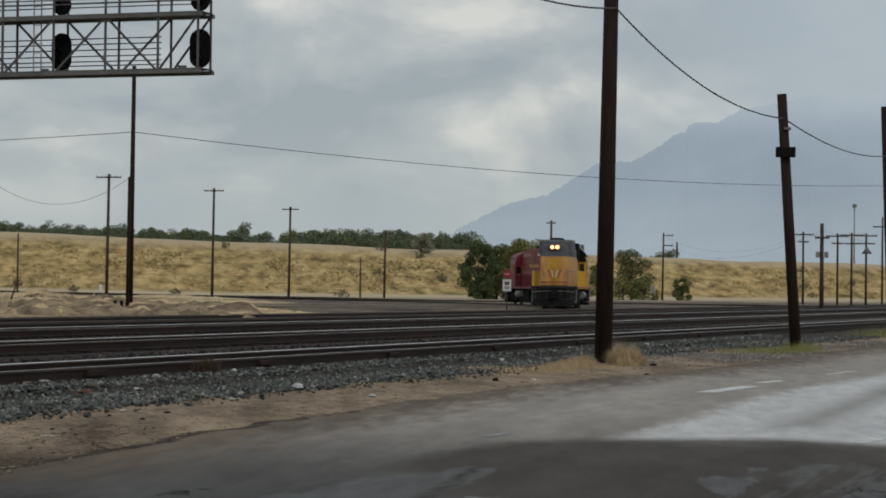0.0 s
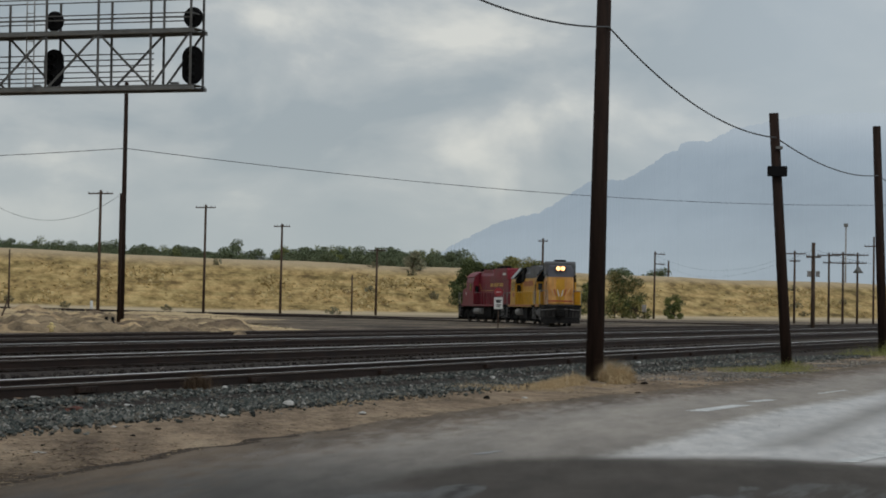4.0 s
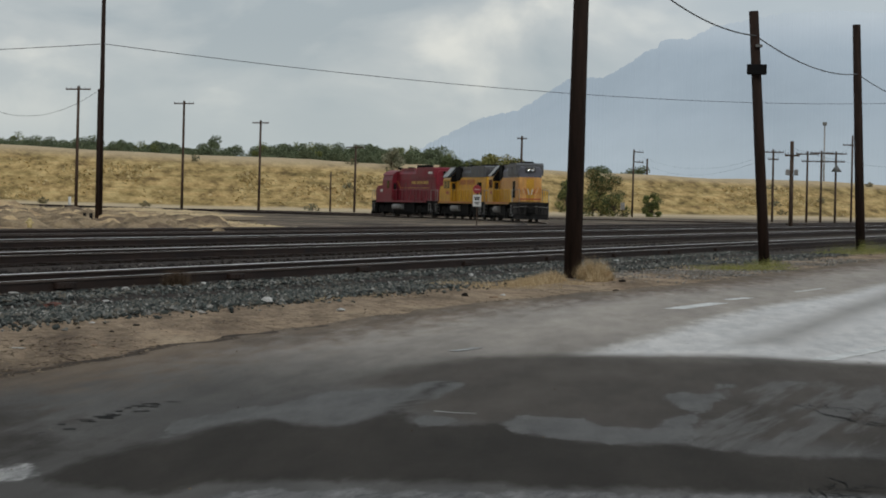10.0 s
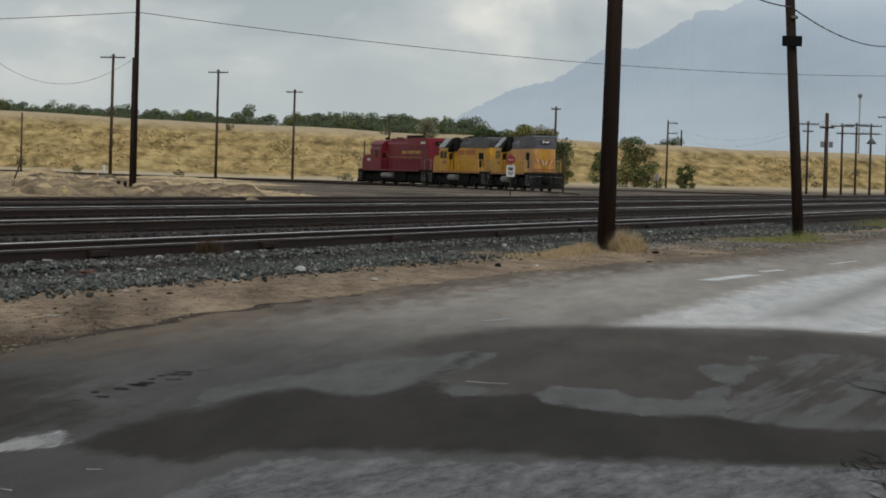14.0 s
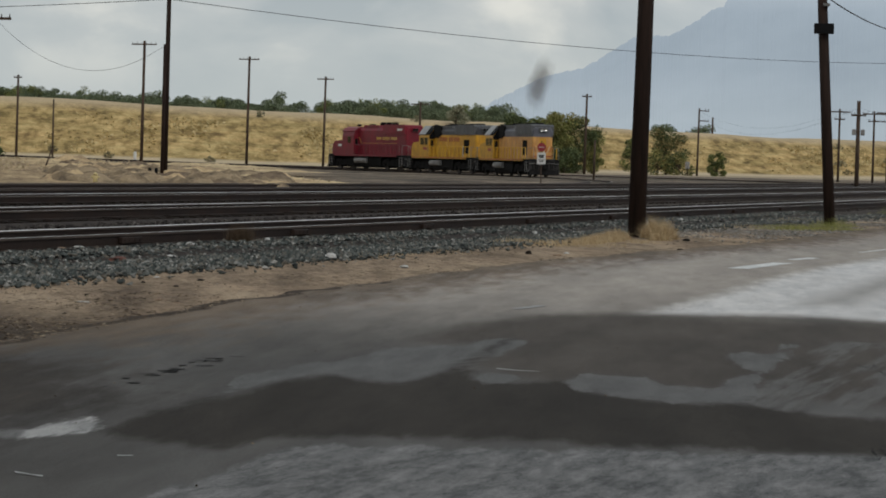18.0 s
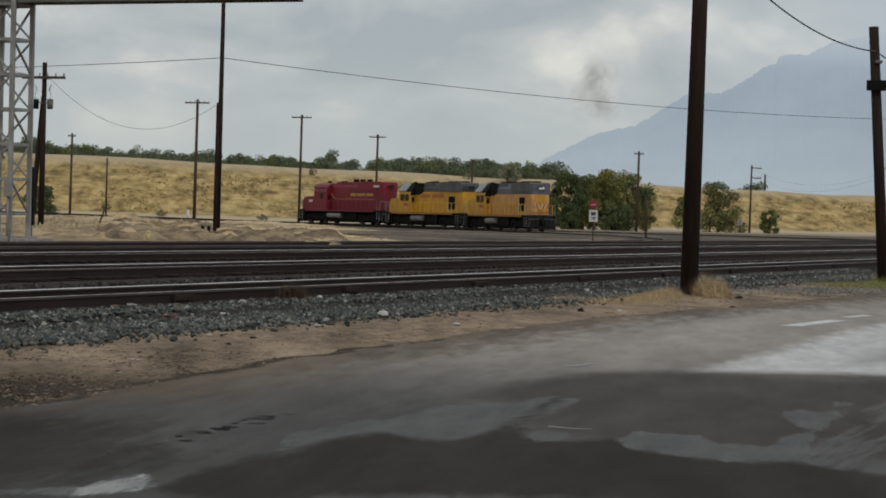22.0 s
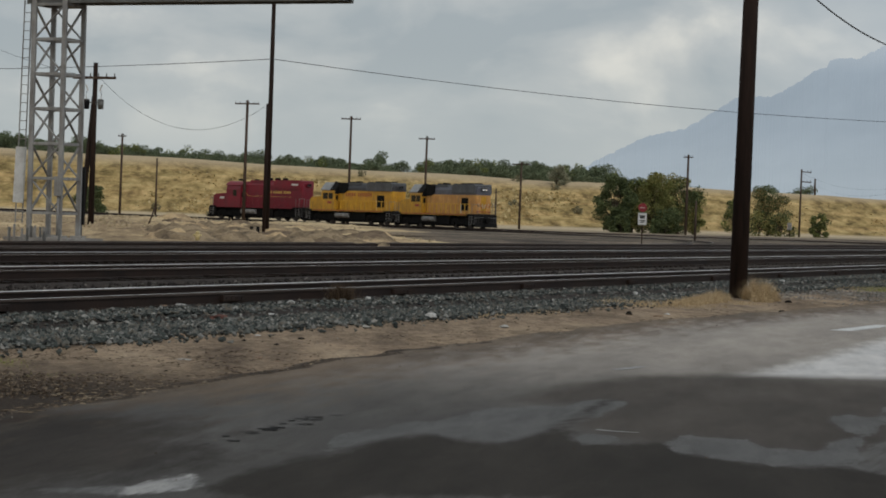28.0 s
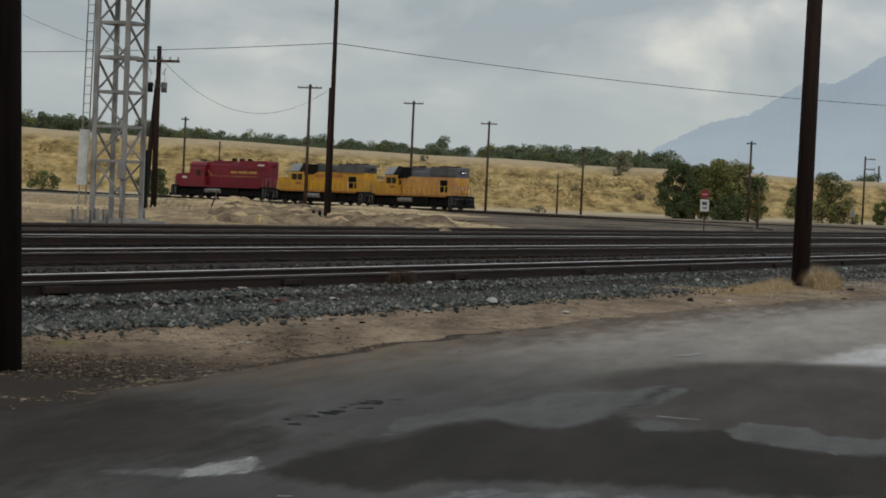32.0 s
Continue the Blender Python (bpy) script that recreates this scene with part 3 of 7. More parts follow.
def rail(name, line, side, parent, head):
    """A rail along the line of (x, y, z, heading), side metres to its right; its head is polished on top and on the gauge side."""
    bm = BM()
    rings = []
    for x, y, z, a in line:
        r = Vector((math.cos(a), -math.sin(a), 0))
        c = Vector((x, y, z)) + r * side
        rings.append([bm.verts.new(c + r * u + Vector((0, 0, w))) for u, w in RAIL_SECTION])
    k = len(RAIL_SECTION)
    inner, outer = ((6, 7), (5, 8, 9)) if side < 0 else ((7, 8), (5, 6, 9))
    for a, c in zip(rings, rings[1:]):
        for i in range(k):
            f = bm.faces.new((a[i], a[(i + 1) % k], c[(i + 1) % k], c[i]))
            f.material_index = 1 if i in inner else 2 if i in outer else 0
    bmesh.ops.recalc_face_normals(bm, faces=bm.faces)
    ob = new(name, mesh_of(name, bm, RAIL_SIDE, head, RAIL_FIELD))
    ob.parent = parent
    return ob


def ballast_bed(line, parent, stone, half=1.8, foot=2.7, drop=0.46, top=-0.2):
    bm = BM()
    rings = []
    for i, (x, y, z, a) in enumerate(line):
        r = Vector((math.cos(a), -math.sin(a), 0))
        rings.append([bm.verts.new(Vector((x, y, z)) + r * u + Vector((0, 0, w + 0.03 * noise.noise(Vector((x * 1.3 + u, y * 1.3, 0)))))) for u, w in ((-foot, -drop), (-half, top), (-0.6, top - 0.03), (0.6, top - 0.03), (half, top), (foot, -drop))])
    for a, c in zip(rings, rings[1:]):
        for i in range(5):
            bm.faces.new((a[i], c[i], c[i + 1], a[i + 1])).smooth = True
    ob = new("ballast", mesh_of("ballast", bm, stone))
    ob.parent = parent
    bmesh_up(ob)
    return tagged(ob, kind="stuff")


def bmesh_up(ob):
    for f in ob.data.polygons:
        if f.normal.z < 0:
            f.flip()


TIE_MESH = None


def ties(line_at, s0, s1, parent, singles):
    """Ties every 0.55 m; those of the stretch named by singles are pieces of their own, the rest one mesh."""
    global TIE_MESH
    if TIE_MESH is None:
        bm = BM()
        box(bm, -1.3, 1.3, -0.115, 0.115, -0.16, 0.0)
        TIE_MESH = mesh_of("tie", bm, TIE_WOOD)
    bm, s = BM(), s0
    while s < s1:
        x, y, z, a = line_at(s)
        m = pose(x, y, z - 0.165 + random.uniform(-0.012, 0.006), 0, random.uniform(-0.5, 0.5), -math.degrees(a) + random.uniform(-1.2, 1.2))
        m = m @ Matrix.Translation((random.uniform(-0.06, 0.06), 0, 0))
        if singles[0] <= s <= singles[1]:
            ob = new("tie", TIE_MESH)
            ob.parent = parent
            ob.matrix_world = m
        else:
            q = box(BM(), -1.3, 1.3, -0.115, 0.115, -0.16, 0.0)
            q.transform(m)
            me = bpy.data.meshes.new("t")
            q.to_mesh(me)
            q.free()
            bm.from_mesh(me)
            bpy.data.meshes.remove(me)
        s += 0.55
    ob = new("far_ties", mesh_of("far_ties", bm, TIE_WOOD))
    ob.parent = parent
    tagged(ob, kind="stuff")


def straight_at(off, z):
    def at(s):
        p = ACROSS * off + ALONG * s
        return p.x, p.y, z, MAIN
    return at


def build_track(at, s0, s1, step, singles, label, head, bed=True):
    line = [at(s0 + (s1 - s0) * i / round((s1 - s0) / step)) for i in range(round((s1 - s0) / step) + 1)]
    tr = thing("railway_track", Matrix.Identity(4), label, "track", kind="structure")
    rail("rail", line, -0.755, tr, head)
    rail("rail", line, 0.755, tr, head)
    if bed:
        ballast_bed(line, tr, OILY if head is RAIL_HEAD else DUSTY)
    ties(at, s0, s1, tr, singles)
    return tr


for i, (off, z) in enumerate(TRACKS):
    tr = build_track(straight_at(off, z), -20, 420, 5, ((20, 95), (40, 100), (1, 0), (1, 0), (1, 0))[i],
                "straight track of steel rails on dark wooden ties", RAIL_HEAD if i < 3 else RAIL_DULL)
    NEAR_TRACK = tr if i == 0 else NEAR_TRACK


def wye_at(s):
    x, y, a = wye(s)
    return x, y, wye_z(s), -a


bm = box(BM(), -0.035, 0.035, -0.3, 0.3, -0.14, -0.05, 0.012)
for k in range(4):
    box(bm, 0.03, 0.042, -0.225 + 0.15 * k - 0.015, -0.225 + 0.15 * k + 0.015, -0.12, -0.08)
JOINT = mesh_of("joint_bar", bm, RAIL_SIDE)
for s in (24.0, 30.0, 35.9, 41.8, 48.0, 54.2, 60.3, 66.4, 72.5):
    p = ACROSS * (-16.8 + 0.755 + 0.05) + ALONG * s
    ob = new("joint_bar", JOINT)
    ob.matrix_world = pose(p.x, p.y, 0.0, 0, 0, -math.degrees(MAIN))
    ob.parent = NEAR_TRACK
    bm = box(BM(), -0.1, 0.3, -0.12, 0.12, -0.38, -0.21, 0.02)
    ob = part("tie_end", bm, TIE_WOOD, NEAR_TRACK)
    ob.matrix_world = pose(p.x, p.y, 0.0, 0, 0, -math.degrees(MAIN) + random.uniform(-4, 4))
build_track(wye_at, -36, 175, 3, (1, 0), "curved track of rusty rails leaving the main line", RAIL_DULL)

# ---- poles ----
def wood_pole(base, top, r0, r1, label, mat=None, arms=(), name="utility_pole", group=""):
    b, t = Vector(base), Vector(top)
    ob = thing(name, Matrix.Translation(b), label, "utility pole", group)
    bm = tube(BM(), Vector((0, 0, -0.4)), t - b, r0 * 1.02, r1, 16)
    part("post", bm, mat or POLE_WOOD, ob)
    for h, w, turn in arms:
        d = Vector((math.cos(radians(turn)), -math.sin(radians(turn)), 0))
        c = (t - b).normalized() * (h / (t - b).normalized().z)
        bm = BM()
        beam(bm, c - d * w / 2 + Vector((0, -r1 - 0.05, 0)), c + d * w / 2 + Vector((0, -r1 - 0.05, 0)), 0.1, 0.13)
        part("crossarm", bm, GREY_WOOD, ob)
        for i in range(6):
            e = c + d * w * (i / 5 - 0.5) * 0.94 + Vector((0, -r1 - 0.05, 0.06))
            part("insulator", tube(BM(), e, e + Vector((0, 0, 0.16)), 0.035, 0.03, 6), DARK_STEEL, ob)
    return ob


wood_pole((1.01, 44.93, -0.2), (1.14, 45.0, 9.3), 0.168, 0.125, "tall dark creosoted wooden pole beside the road")
LEAN = wood_pole((5.96, 57.6, -0.2), (5.55, 57.6, 5.95), 0.135, 0.115, "short leaning dark wooden pole with a box")
wood_pole((12.05, 84.15, -0.1), (11.72, 84.1, 7.74), 0.17, 0.14, "dark wooden pole beside the road")
# darker copy of POLE_WOOD: the shade of a backlit pole put into colour
BACKLIT_WOOD = surface("backlit_pole_wood", (0.017, 0.010, 0.008), (0.007, 0.005, 0.0045), 0.85, 2.0, 18, 0.5, stretch=(6, 6, 0.6))
wood_pole((-5.355, 16.7, -0.2), (-5.695, 16.9, 8.5), 0.172, 0.135, "backlit nearly black wooden pole close beside the road edge", BACKLIT_WOOD)
wood_pole((*polar(-10.09, 117), -0.15), (*polar(-10.06, 117), 11.92), 0.138, 0.097, "very tall dark wooden pole beside dirt mounds")
wood_pole((*polar(-10.155, 116.6), -0.15), (*polar(-10.135, 116.6), 6.45), 0.09, 0.083, "cut-off pole strapped beside a taller one")
for turn, d, h, b, w in ((-13.6, 312, 10.4, 0.4, 1.1), (-10.65, 236, 12.0, 0.15, 2.6), (-8.14, 285, 12.75, 0.2, 2.5), (-6.3, 305, 11.4, 0.1, 2.2),
                            (-4.0, 330, 9.2, 0.0, 2.6), (0.0, 305, 10.27, -0.15, 1.25)):
    x, y = polar(turn, d)
    wood_pole((x, y, b), (x + 0.1, y, b + h), 0.17, 0.13, "weathered telegraph pole with a crossarm", GREY_WOOD, ((h - 0.35, w, 12),), "telegraph_pole", "telegraph poles before the embankment")

x, y = polar(2.7, 346)
SIDE = wood_pole((x, y, -0.1), (x + 0.1, y, 9.65), 0.15, 0.12, "weathered telegraph pole with short arms on one side", GREY_WOOD, (), "telegraph_pole", "telegraph poles before the embankment")
for h in (9.4, 7.95):
    part("crossarm", beam(BM(), (0.05, -0.18, h), (1.5, -0.18, h - 0.1), 0.1, 0.13), GREY_WOOD, SIDE)
    for dx in (0.95, 1.4):
        part("insulator", tube(BM(), (dx, -0.18, h), (dx, -0.18, h + 0.22), 0.06, 0.05, 6), DARK_STEEL, SIDE)

# ---- mountain ----
def build_mountain():
    m, n, l, b = nodes_of("haze_painted_mountain")
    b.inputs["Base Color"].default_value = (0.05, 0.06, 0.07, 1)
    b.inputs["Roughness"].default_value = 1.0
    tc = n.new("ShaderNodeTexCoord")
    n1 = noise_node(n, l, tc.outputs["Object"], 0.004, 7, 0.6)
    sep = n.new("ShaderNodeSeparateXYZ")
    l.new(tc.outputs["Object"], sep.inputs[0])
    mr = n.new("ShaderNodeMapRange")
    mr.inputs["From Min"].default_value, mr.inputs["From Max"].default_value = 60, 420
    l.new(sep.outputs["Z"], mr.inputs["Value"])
    # haze painted as a glow by height; the top fades to the sky's tone
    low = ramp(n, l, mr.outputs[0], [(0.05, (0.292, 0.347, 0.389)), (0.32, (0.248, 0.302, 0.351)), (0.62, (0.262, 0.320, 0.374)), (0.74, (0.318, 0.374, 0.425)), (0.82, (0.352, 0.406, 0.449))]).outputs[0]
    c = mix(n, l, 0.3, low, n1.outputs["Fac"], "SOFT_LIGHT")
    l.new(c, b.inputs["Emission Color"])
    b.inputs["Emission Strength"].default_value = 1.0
    d = 4400.0
    line = ((-3.2, 52), (-2.7, 84), (-2.16, 110), (-1.55, 133), (-1.04, 152), (-0.53, 162), (-0.12, 168), (0.28, 185), (0.54, 198), (0.84, 212), (1.1, 225), (1.56, 228), (1.96, 229), (2.42, 248), (2.72, 263), (2.93, 275), (3.23, 282),
            (3.31, 296), (3.68, 299), (3.99, 298), (4.24, 309), (4.59, 322), (4.95, 326), (5.4, 334), (6.2, 345), (7.5, 350), (9.0, 346), (11, 340), (13, 340), (17, 300), (24, 150), (30, 30))
    bm = BM()
    cols = []
    for i in range(900):
        t = -3.2 + 33.2 * i / 899
        for (a, ha), (c2, hc) in zip(line, line[1:]):
            if a <= t <= c2:
                h = ha + (hc - ha) * (t - a) / (c2 - a)
        h += 2.5 * noise.noise(Vector((t * 7, 0, 0))) + 2.5 * noise.noise(Vector((t * 19, 4, 0)))
        z = 1.15 + max(0, h) / 4200 * d
        cols.append([bm.verts.new((*polar(t, d - 500 * (1 - k / 6)), -10 + (z + 10) * (k / 6) ** 1.0)) for k in range(7)] + [bm.verts.new((*polar(t, d + 300), -10))])
    for a, c2 in zip(cols, cols[1:]):
        for k in range(7):
            bm.faces.new((a[k], c2[k], c2[k + 1], a[k + 1]))
    bmesh.ops.recalc_face_normals(bm, faces=bm.faces)
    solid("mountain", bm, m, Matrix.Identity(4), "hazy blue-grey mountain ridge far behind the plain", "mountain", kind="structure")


build_mountain()

# ---- locomotives ----
def two_tone(name, low, high, at, worn, dirt):
    """Body paint with a second colour above the height at."""
    m = surface(name, low, worn, 0.5, 0.9, 20, 0.05, dirt=dirt)
    n, l = m.node_tree.nodes, m.node_tree.links
    b = n["Principled BSDF"]
    old = b.inputs["Base Color"].links[0].from_socket
    tc = n.new("ShaderNodeTexCoord")
    sep = n.new("ShaderNodeSeparateXYZ")
    l.new(tc.outputs["Object"], sep.inputs[0])
    g = n.new("ShaderNodeMath")
    g.operation = "GREATER_THAN"
    g.inputs[1].default_value = at
    l.new(sep.outputs["Z"], g.inputs[0])
    n2 = noise_node(n, l, tc.outputs["Object"], 1.4, 5)
    hi = ramp(n, l, n2.outputs["Fac"], [(0.35, tuple(c * 0.7 for c in high)), (0.65, high)]).outputs[0]
    l.new(mix(n, l, g.outputs[0], old, hi), b.inputs["Base Color"])
    return m


UNDER = surface("sooty_underframe_steel", (0.012, 0.0115, 0.0115), (0.007, 0.007, 0.007), 0.85, 2, 20, 0.3, dirt=(0.026, 0.022, 0.019))
PILOT = surface("dirty_grey_pilot_steel", (0.050, 0.048, 0.047), (0.018, 0.017, 0.017), 0.85, 1.8, 20, 0.3, dirt=(0.10, 0.085, 0.072))
TANK = surface("weathered_tank_paint", (0.33, 0.32, 0.31), (0.19, 0.18, 0.17), 0.6, 2, 20, 0.1, dirt=(0.09, 0.075, 0.06))
WHEEL = surface("wheel_steel", (0.10, 0.085, 0.075), (0.05, 0.042, 0.038), 0.6, 3, 20, 0.1, metal=0.4)
WINDOW, _n, _l, _b = nodes_of("dark_cab_glass")
_b.inputs["Base Color"].default_value, _b.inputs["Roughness"].default_value = (0.012, 0.013, 0.014, 1), 0.08
LAMP = glow("lit_headlight", (1.0, 0.44, 0.18), 4.4)
MIRROR, _n, _l, _b = nodes_of("mirrored_lamp_bowl")
_b.inputs["Base Color"].default_value, _b.inputs["Metallic"].default_value, _b.inputs["Roughness"].default_value = (0.75, 0.74, 0.72, 1), 1.0, 0.03
GAP = surface("dark_compartment", (0.012, 0.011, 0.010), (0.006, 0.006, 0.006), 0.9, 3, 20, 0)
GREY_ROOF = surface("faded_grey_roof_paint", (0.13, 0.133, 0.14), (0.075, 0.076, 0.08), 0.6, 1.0, 20, 0.05, dirt=(0.05, 0.045, 0.04))
PALE_ROOF = surface("pale_grey_cab_roof", (0.36, 0.37, 0.37), (0.22, 0.22, 0.22), 0.45, 1.0, 20, 0.05)
YELLOW_BODY = two_tone("worn_yellow_body_paint", (0.80, 0.42, 0.03), (0.060, 0.060, 0.066), 3.6, (0.62, 0.30, 0.02), (0.34, 0.19, 0.06))
FADED_BODY = two_tone("faded_yellow_body_paint", (0.78, 0.41, 0.12), (0.125, 0.126, 0.15), 3.45, (0.60, 0.27, 0.06), (0.36, 0.21, 0.10))
RAILING = surface("bright_yellow_railing_paint", (0.85, 0.50, 0.04), (0.72, 0.40, 0.03), 0.6)
YELLOW = surface("yellow_end_paint", (0.72, 0.375, 0.022), (0.55, 0.27, 0.017), 0.5, 1.2, 20, 0.05, dirt=(0.2, 0.12, 0.05))
RED_BODY = surface("maroon_red_body_paint", (0.24, 0.006, 0.022), (0.16, 0.004, 0.015), 0.5, 0.9, 20, 0.05, dirt=(0.12, 0.018, 0.025))
RED_LETTER = surface("red_lettering", (0.42, 0.06, 0.03), (0.36, 0.05, 0.03), 0.5)
FADED_RED = surface("faded_red_lettering", (0.50, 0.15, 0.035), (0.42, 0.11, 0.03), 0.5)
GOLD = surface("gold_lettering", (0.68, 0.42, 0.10), (0.58, 0.35, 0.08), 0.5)
PALE = surface("pale_number_paint", (0.72, 0.70, 0.66), (0.6, 0.58, 0.55), 0.5)


def shell(profile, y0, y1):
    """A closed body with the profile of (x, z) drawn out from y0 to y1."""
    bm = BM()
    a = [bm.verts.new((x, y0, z)) for x, z in profile]
    b = [bm.verts.new((x, y1, z)) for x, z in profile]
    k = len(profile)
    for i in range(k):
        bm.faces.new((a[i], a[(i + 1) % k], b[(i + 1) % k], b[i]))
    bm.faces.new(a)
    bm.faces.new(b)
    bmesh.ops.recalc_face_normals(bm, faces=bm.faces)
    return bm


def truck(loco, y0):
    t = part("truck", BM(), UNDER, loco)
    bm = BM()
    for sx in (-1, 1):
        prism(bm, ((-2.0, 0.62), (-1.6, 1.02), (-0.55, 1.1), (-0.4, 0.92), (0.4, 0.92), (0.55, 1.1), (1.6, 1.02), (2.0, 0.62), (1.7, 0.36), (0.62, 0.42), (-0.62, 0.42), (-1.7, 0.36)), sx * 1.02 - 0.08, sx * 1.02 + 0.08)
        for y in (-1.37, 1.37):
            box(bm, sx * 1.1 - 0.09, sx * 1.1 + 0.09, y - 0.2, y + 0.2, 0.34, 0.72)
    box(bm, -1.0, 1.0, -0.35, 0.35, 0.5, 1.05)
    for y in (-0.7, 0.7, -2.1, 2.1):
        box(bm, -1.05, 1.05, y - 0.1, y + 0.1, 0.22, 0.6)
    t.data = mesh_of("truck", bm, UNDER)
    t.location = (0, y0, 0)
    for y in (-1.37, 1.37):
        bm = BM()
        for sx in (-1, 1):
            tube(bm, (sx * 0.69, 0, 0), (sx * 0.82, 0, 0), 0.5, 0.5, 20)
            tube(bm, (sx * 0.66, 0, 0), (sx * 0.69, 0, 0), 0.53, 0.53, 20)
            for k in range(4):
                a = k * math.pi / 2
                tube(bm, (sx * 0.8, 0.28 * math.cos(a), 0.28 * math.sin(a)), (sx * 0.835, 0.28 * math.cos(a), 0.28 * math.sin(a)), 0.07, 0.07, 8)
        tube(bm, (-0.9, 0, 0), (0.9, 0, 0), 0.09, 0.09, 10)
        w = part("wheelset", bm, WHEEL, t)
        w.location = (0, y, 0.5)
        WHEELSETS.append((w, (0, y, 0.5)))
    for sx in (-1, 1):
        for y in (-0.62, 0.62):
            s = part("spring", tube(BM(), (sx * 1.02, y, 0.6), (sx * 1.02, y, 0.9), 0.12, 0.12, 10), UNDER, t)
    return t


WHEELSETS = []


def locomotive(label, body, end, roof, cab_roof, stripe):
    """A four-axle hood locomotive; +y is the cab end, the ground point of its middle lies at the rail head."""
    o = thing("locomotive", Matrix.Identity(4), label, "locomotive", "locomotives coupled in a train")
    bm = BM()
    box(bm, -1.48, 1.48, -7.35, 7.35, 1.28, 1.5, 0.02)
    box(bm, -0.5, 0.5, -7.3, 7.3, 0.98, 1.28)
    part("underframe", bm, UNDER, o)
    for sx in (-1, 1):
        part("side_sill", box(BM(), sx * 1.49 - 0.02, sx * 1.49 + 0.02, -6.2, 6.2, 1.34, 1.5), end, o)
    truck(o, -4.7)
    truck(o, 4.7)
    bm = BM()
    out = ((-1.2, 0.5), (-1.2, 1.2), (1.2, 1.2), (1.2, 0.5), (1.0, 0.2), (-1.0, 0.2))
    a = [bm.verts.new((x, -2.2, z)) for x, z in out]
    b = [bm.verts.new((x, 2.3, z)) for x, z in out]
    for i in range(6):
        bm.faces.new((a[i], a[(i + 1) % 6], b[(i + 1) % 6], b[i]))
    bm.faces.new(a)
    bm.faces.new(b[::-1])
    bmesh.ops.recalc_face_normals(bm, faces=bm.faces)
    part("fuel_tank", bm, UNDER, o)
    for y in (-6.8, -2.55, 2.6, 6.8):
        part("air_pipe_rack", box(BM(), -1.25, 1.25, y - 0.32, y + 0.32, 0.4, 1.28), UNDER, o)
    for sx in (-1, 1):
        part("air_reservoir", tube(BM(), (sx * 1.24, -0.2, 0.92), (sx * 1.24, 2.2, 0.92), 0.27, 0.27, 14), TANK, o, "pale weathered air reservoir")
    # hood
    bm = BM()
    top = [(-0.92, 1.5), (-0.92, 3.95), (-0.72, 4.28), (0.72, 4.28), (0.92, 3.95), (0.92, 1.5)]
    a = [bm.verts.new((x, -7.15, z)) for x, z in top]
    b = [bm.verts.new((x, 2.25, z)) for x, z in top]
    for i in range(6):
        bm.faces.new((a[i], a[(i + 1) % 6], b[(i + 1) % 6], b[i]))
    bm.faces.new(a)
    bm.faces.new(b)
    bmesh.ops.recalc_face_normals(bm, faces=bm.faces)
    bmesh.ops.bevel(bm, geom=[e for e in bm.edges if all(v.co.y < -7 for v in e.verts)], offset=0.12, segments=3, profile=0.5, affect="EDGES")
    hood = part("long_hood", bm, body, o)
    bm = BM()
    prism(bm, ((-7.0, 3.6), (-7.0, 4.42), (-6.8, 4.55), (-3.0, 4.55), (-2.7, 4.3), (-2.7, 3.6)), -1.05, 1.05)
    part("radiator_housing", bm, roof, o)
    for sx in (-1, 1):
        for k in range(2):
            part("radiator_grille", box(BM(), sx * 1.06 - 0.015, sx * 1.06 + 0.015, -6.8 + 1.95 * k, -5.0 + 1.95 * k, 3.72, 4.35), roof, o)
    part("brake_housing", prism(BM(), ((-1.6, 4.25), (-1.5, 4.5), (1.3, 4.5), (1.5, 4.25)), -0.8, 0.8), roof, o)
    for y in ((-3.5, -2.3, -1.1) if stripe == "gold" else (-6.2, -4.9, -3.6, -0.2)):
        part("roof_fan", tube(BM(), (0, y, 4.28), (0, y, 4.8 if stripe == "gold" else 4.68), 0.32 if stripe == "gold" else 0.42, 0.3 if stripe == "gold" else 0.4, 18), UNDER if body is not RED_BODY else GAP, o)
    part("exhaust_stack", box(BM(), -0.28, 0.28, 0.9, 1.2, 4.2, 4.62), UNDER, o)
    part("exhaust_stack", box(BM(), -0.28, 0.28, -2.45, -2.15, 4.2, 4.62), UNDER, o)
    for i in range(11):
        y = -6.95 + 0.83 * i
        for sx in (-1, 1):
            if sx < 0 and i in (2, 3) and stripe != "gold":
                continue
            part("hood_door", box(BM(), sx * 0.93 - 0.012, sx * 0.93 + 0.012, y + 0.04, y + 0.77, 1.62, 3.36), body, hood)
    # no opening is cut: a black panel stands for the compartment's shade
    if stripe != "gold":
        part("door_gap_panel", box(BM(), -0.95, -0.9, -5.75, -4.5, 1.85, 3.15), GAP, hood, "black panel standing for an open compartment doorway")
        part("door_frame", box(BM(), -0.97, -0.92, -4.48, -4.36, 1.55, 2.6), PALE, hood)
    # cab
    if stripe == "gold":
        out = [(-1.48, 1.5), (-1.48, 3.4), (-1.36, 3.78), (-1.05, 4.08), (-0.55, 4.25), (0.55, 4.25), (1.05, 4.08), (1.36, 3.78), (1.48, 3.4), (1.48, 1.5)]
    else:
        out = [(-1.48, 1.5), (-1.48, 3.42), (-1.42, 3.56), (-0.74, 4.40), (0.74, 4.40), (1.42, 3.56), (1.48, 3.42), (1.48, 1.5)]
    cab = part("cab", shell(out, 2.25, 4.6), end, o)
    arch = out[2:-2]
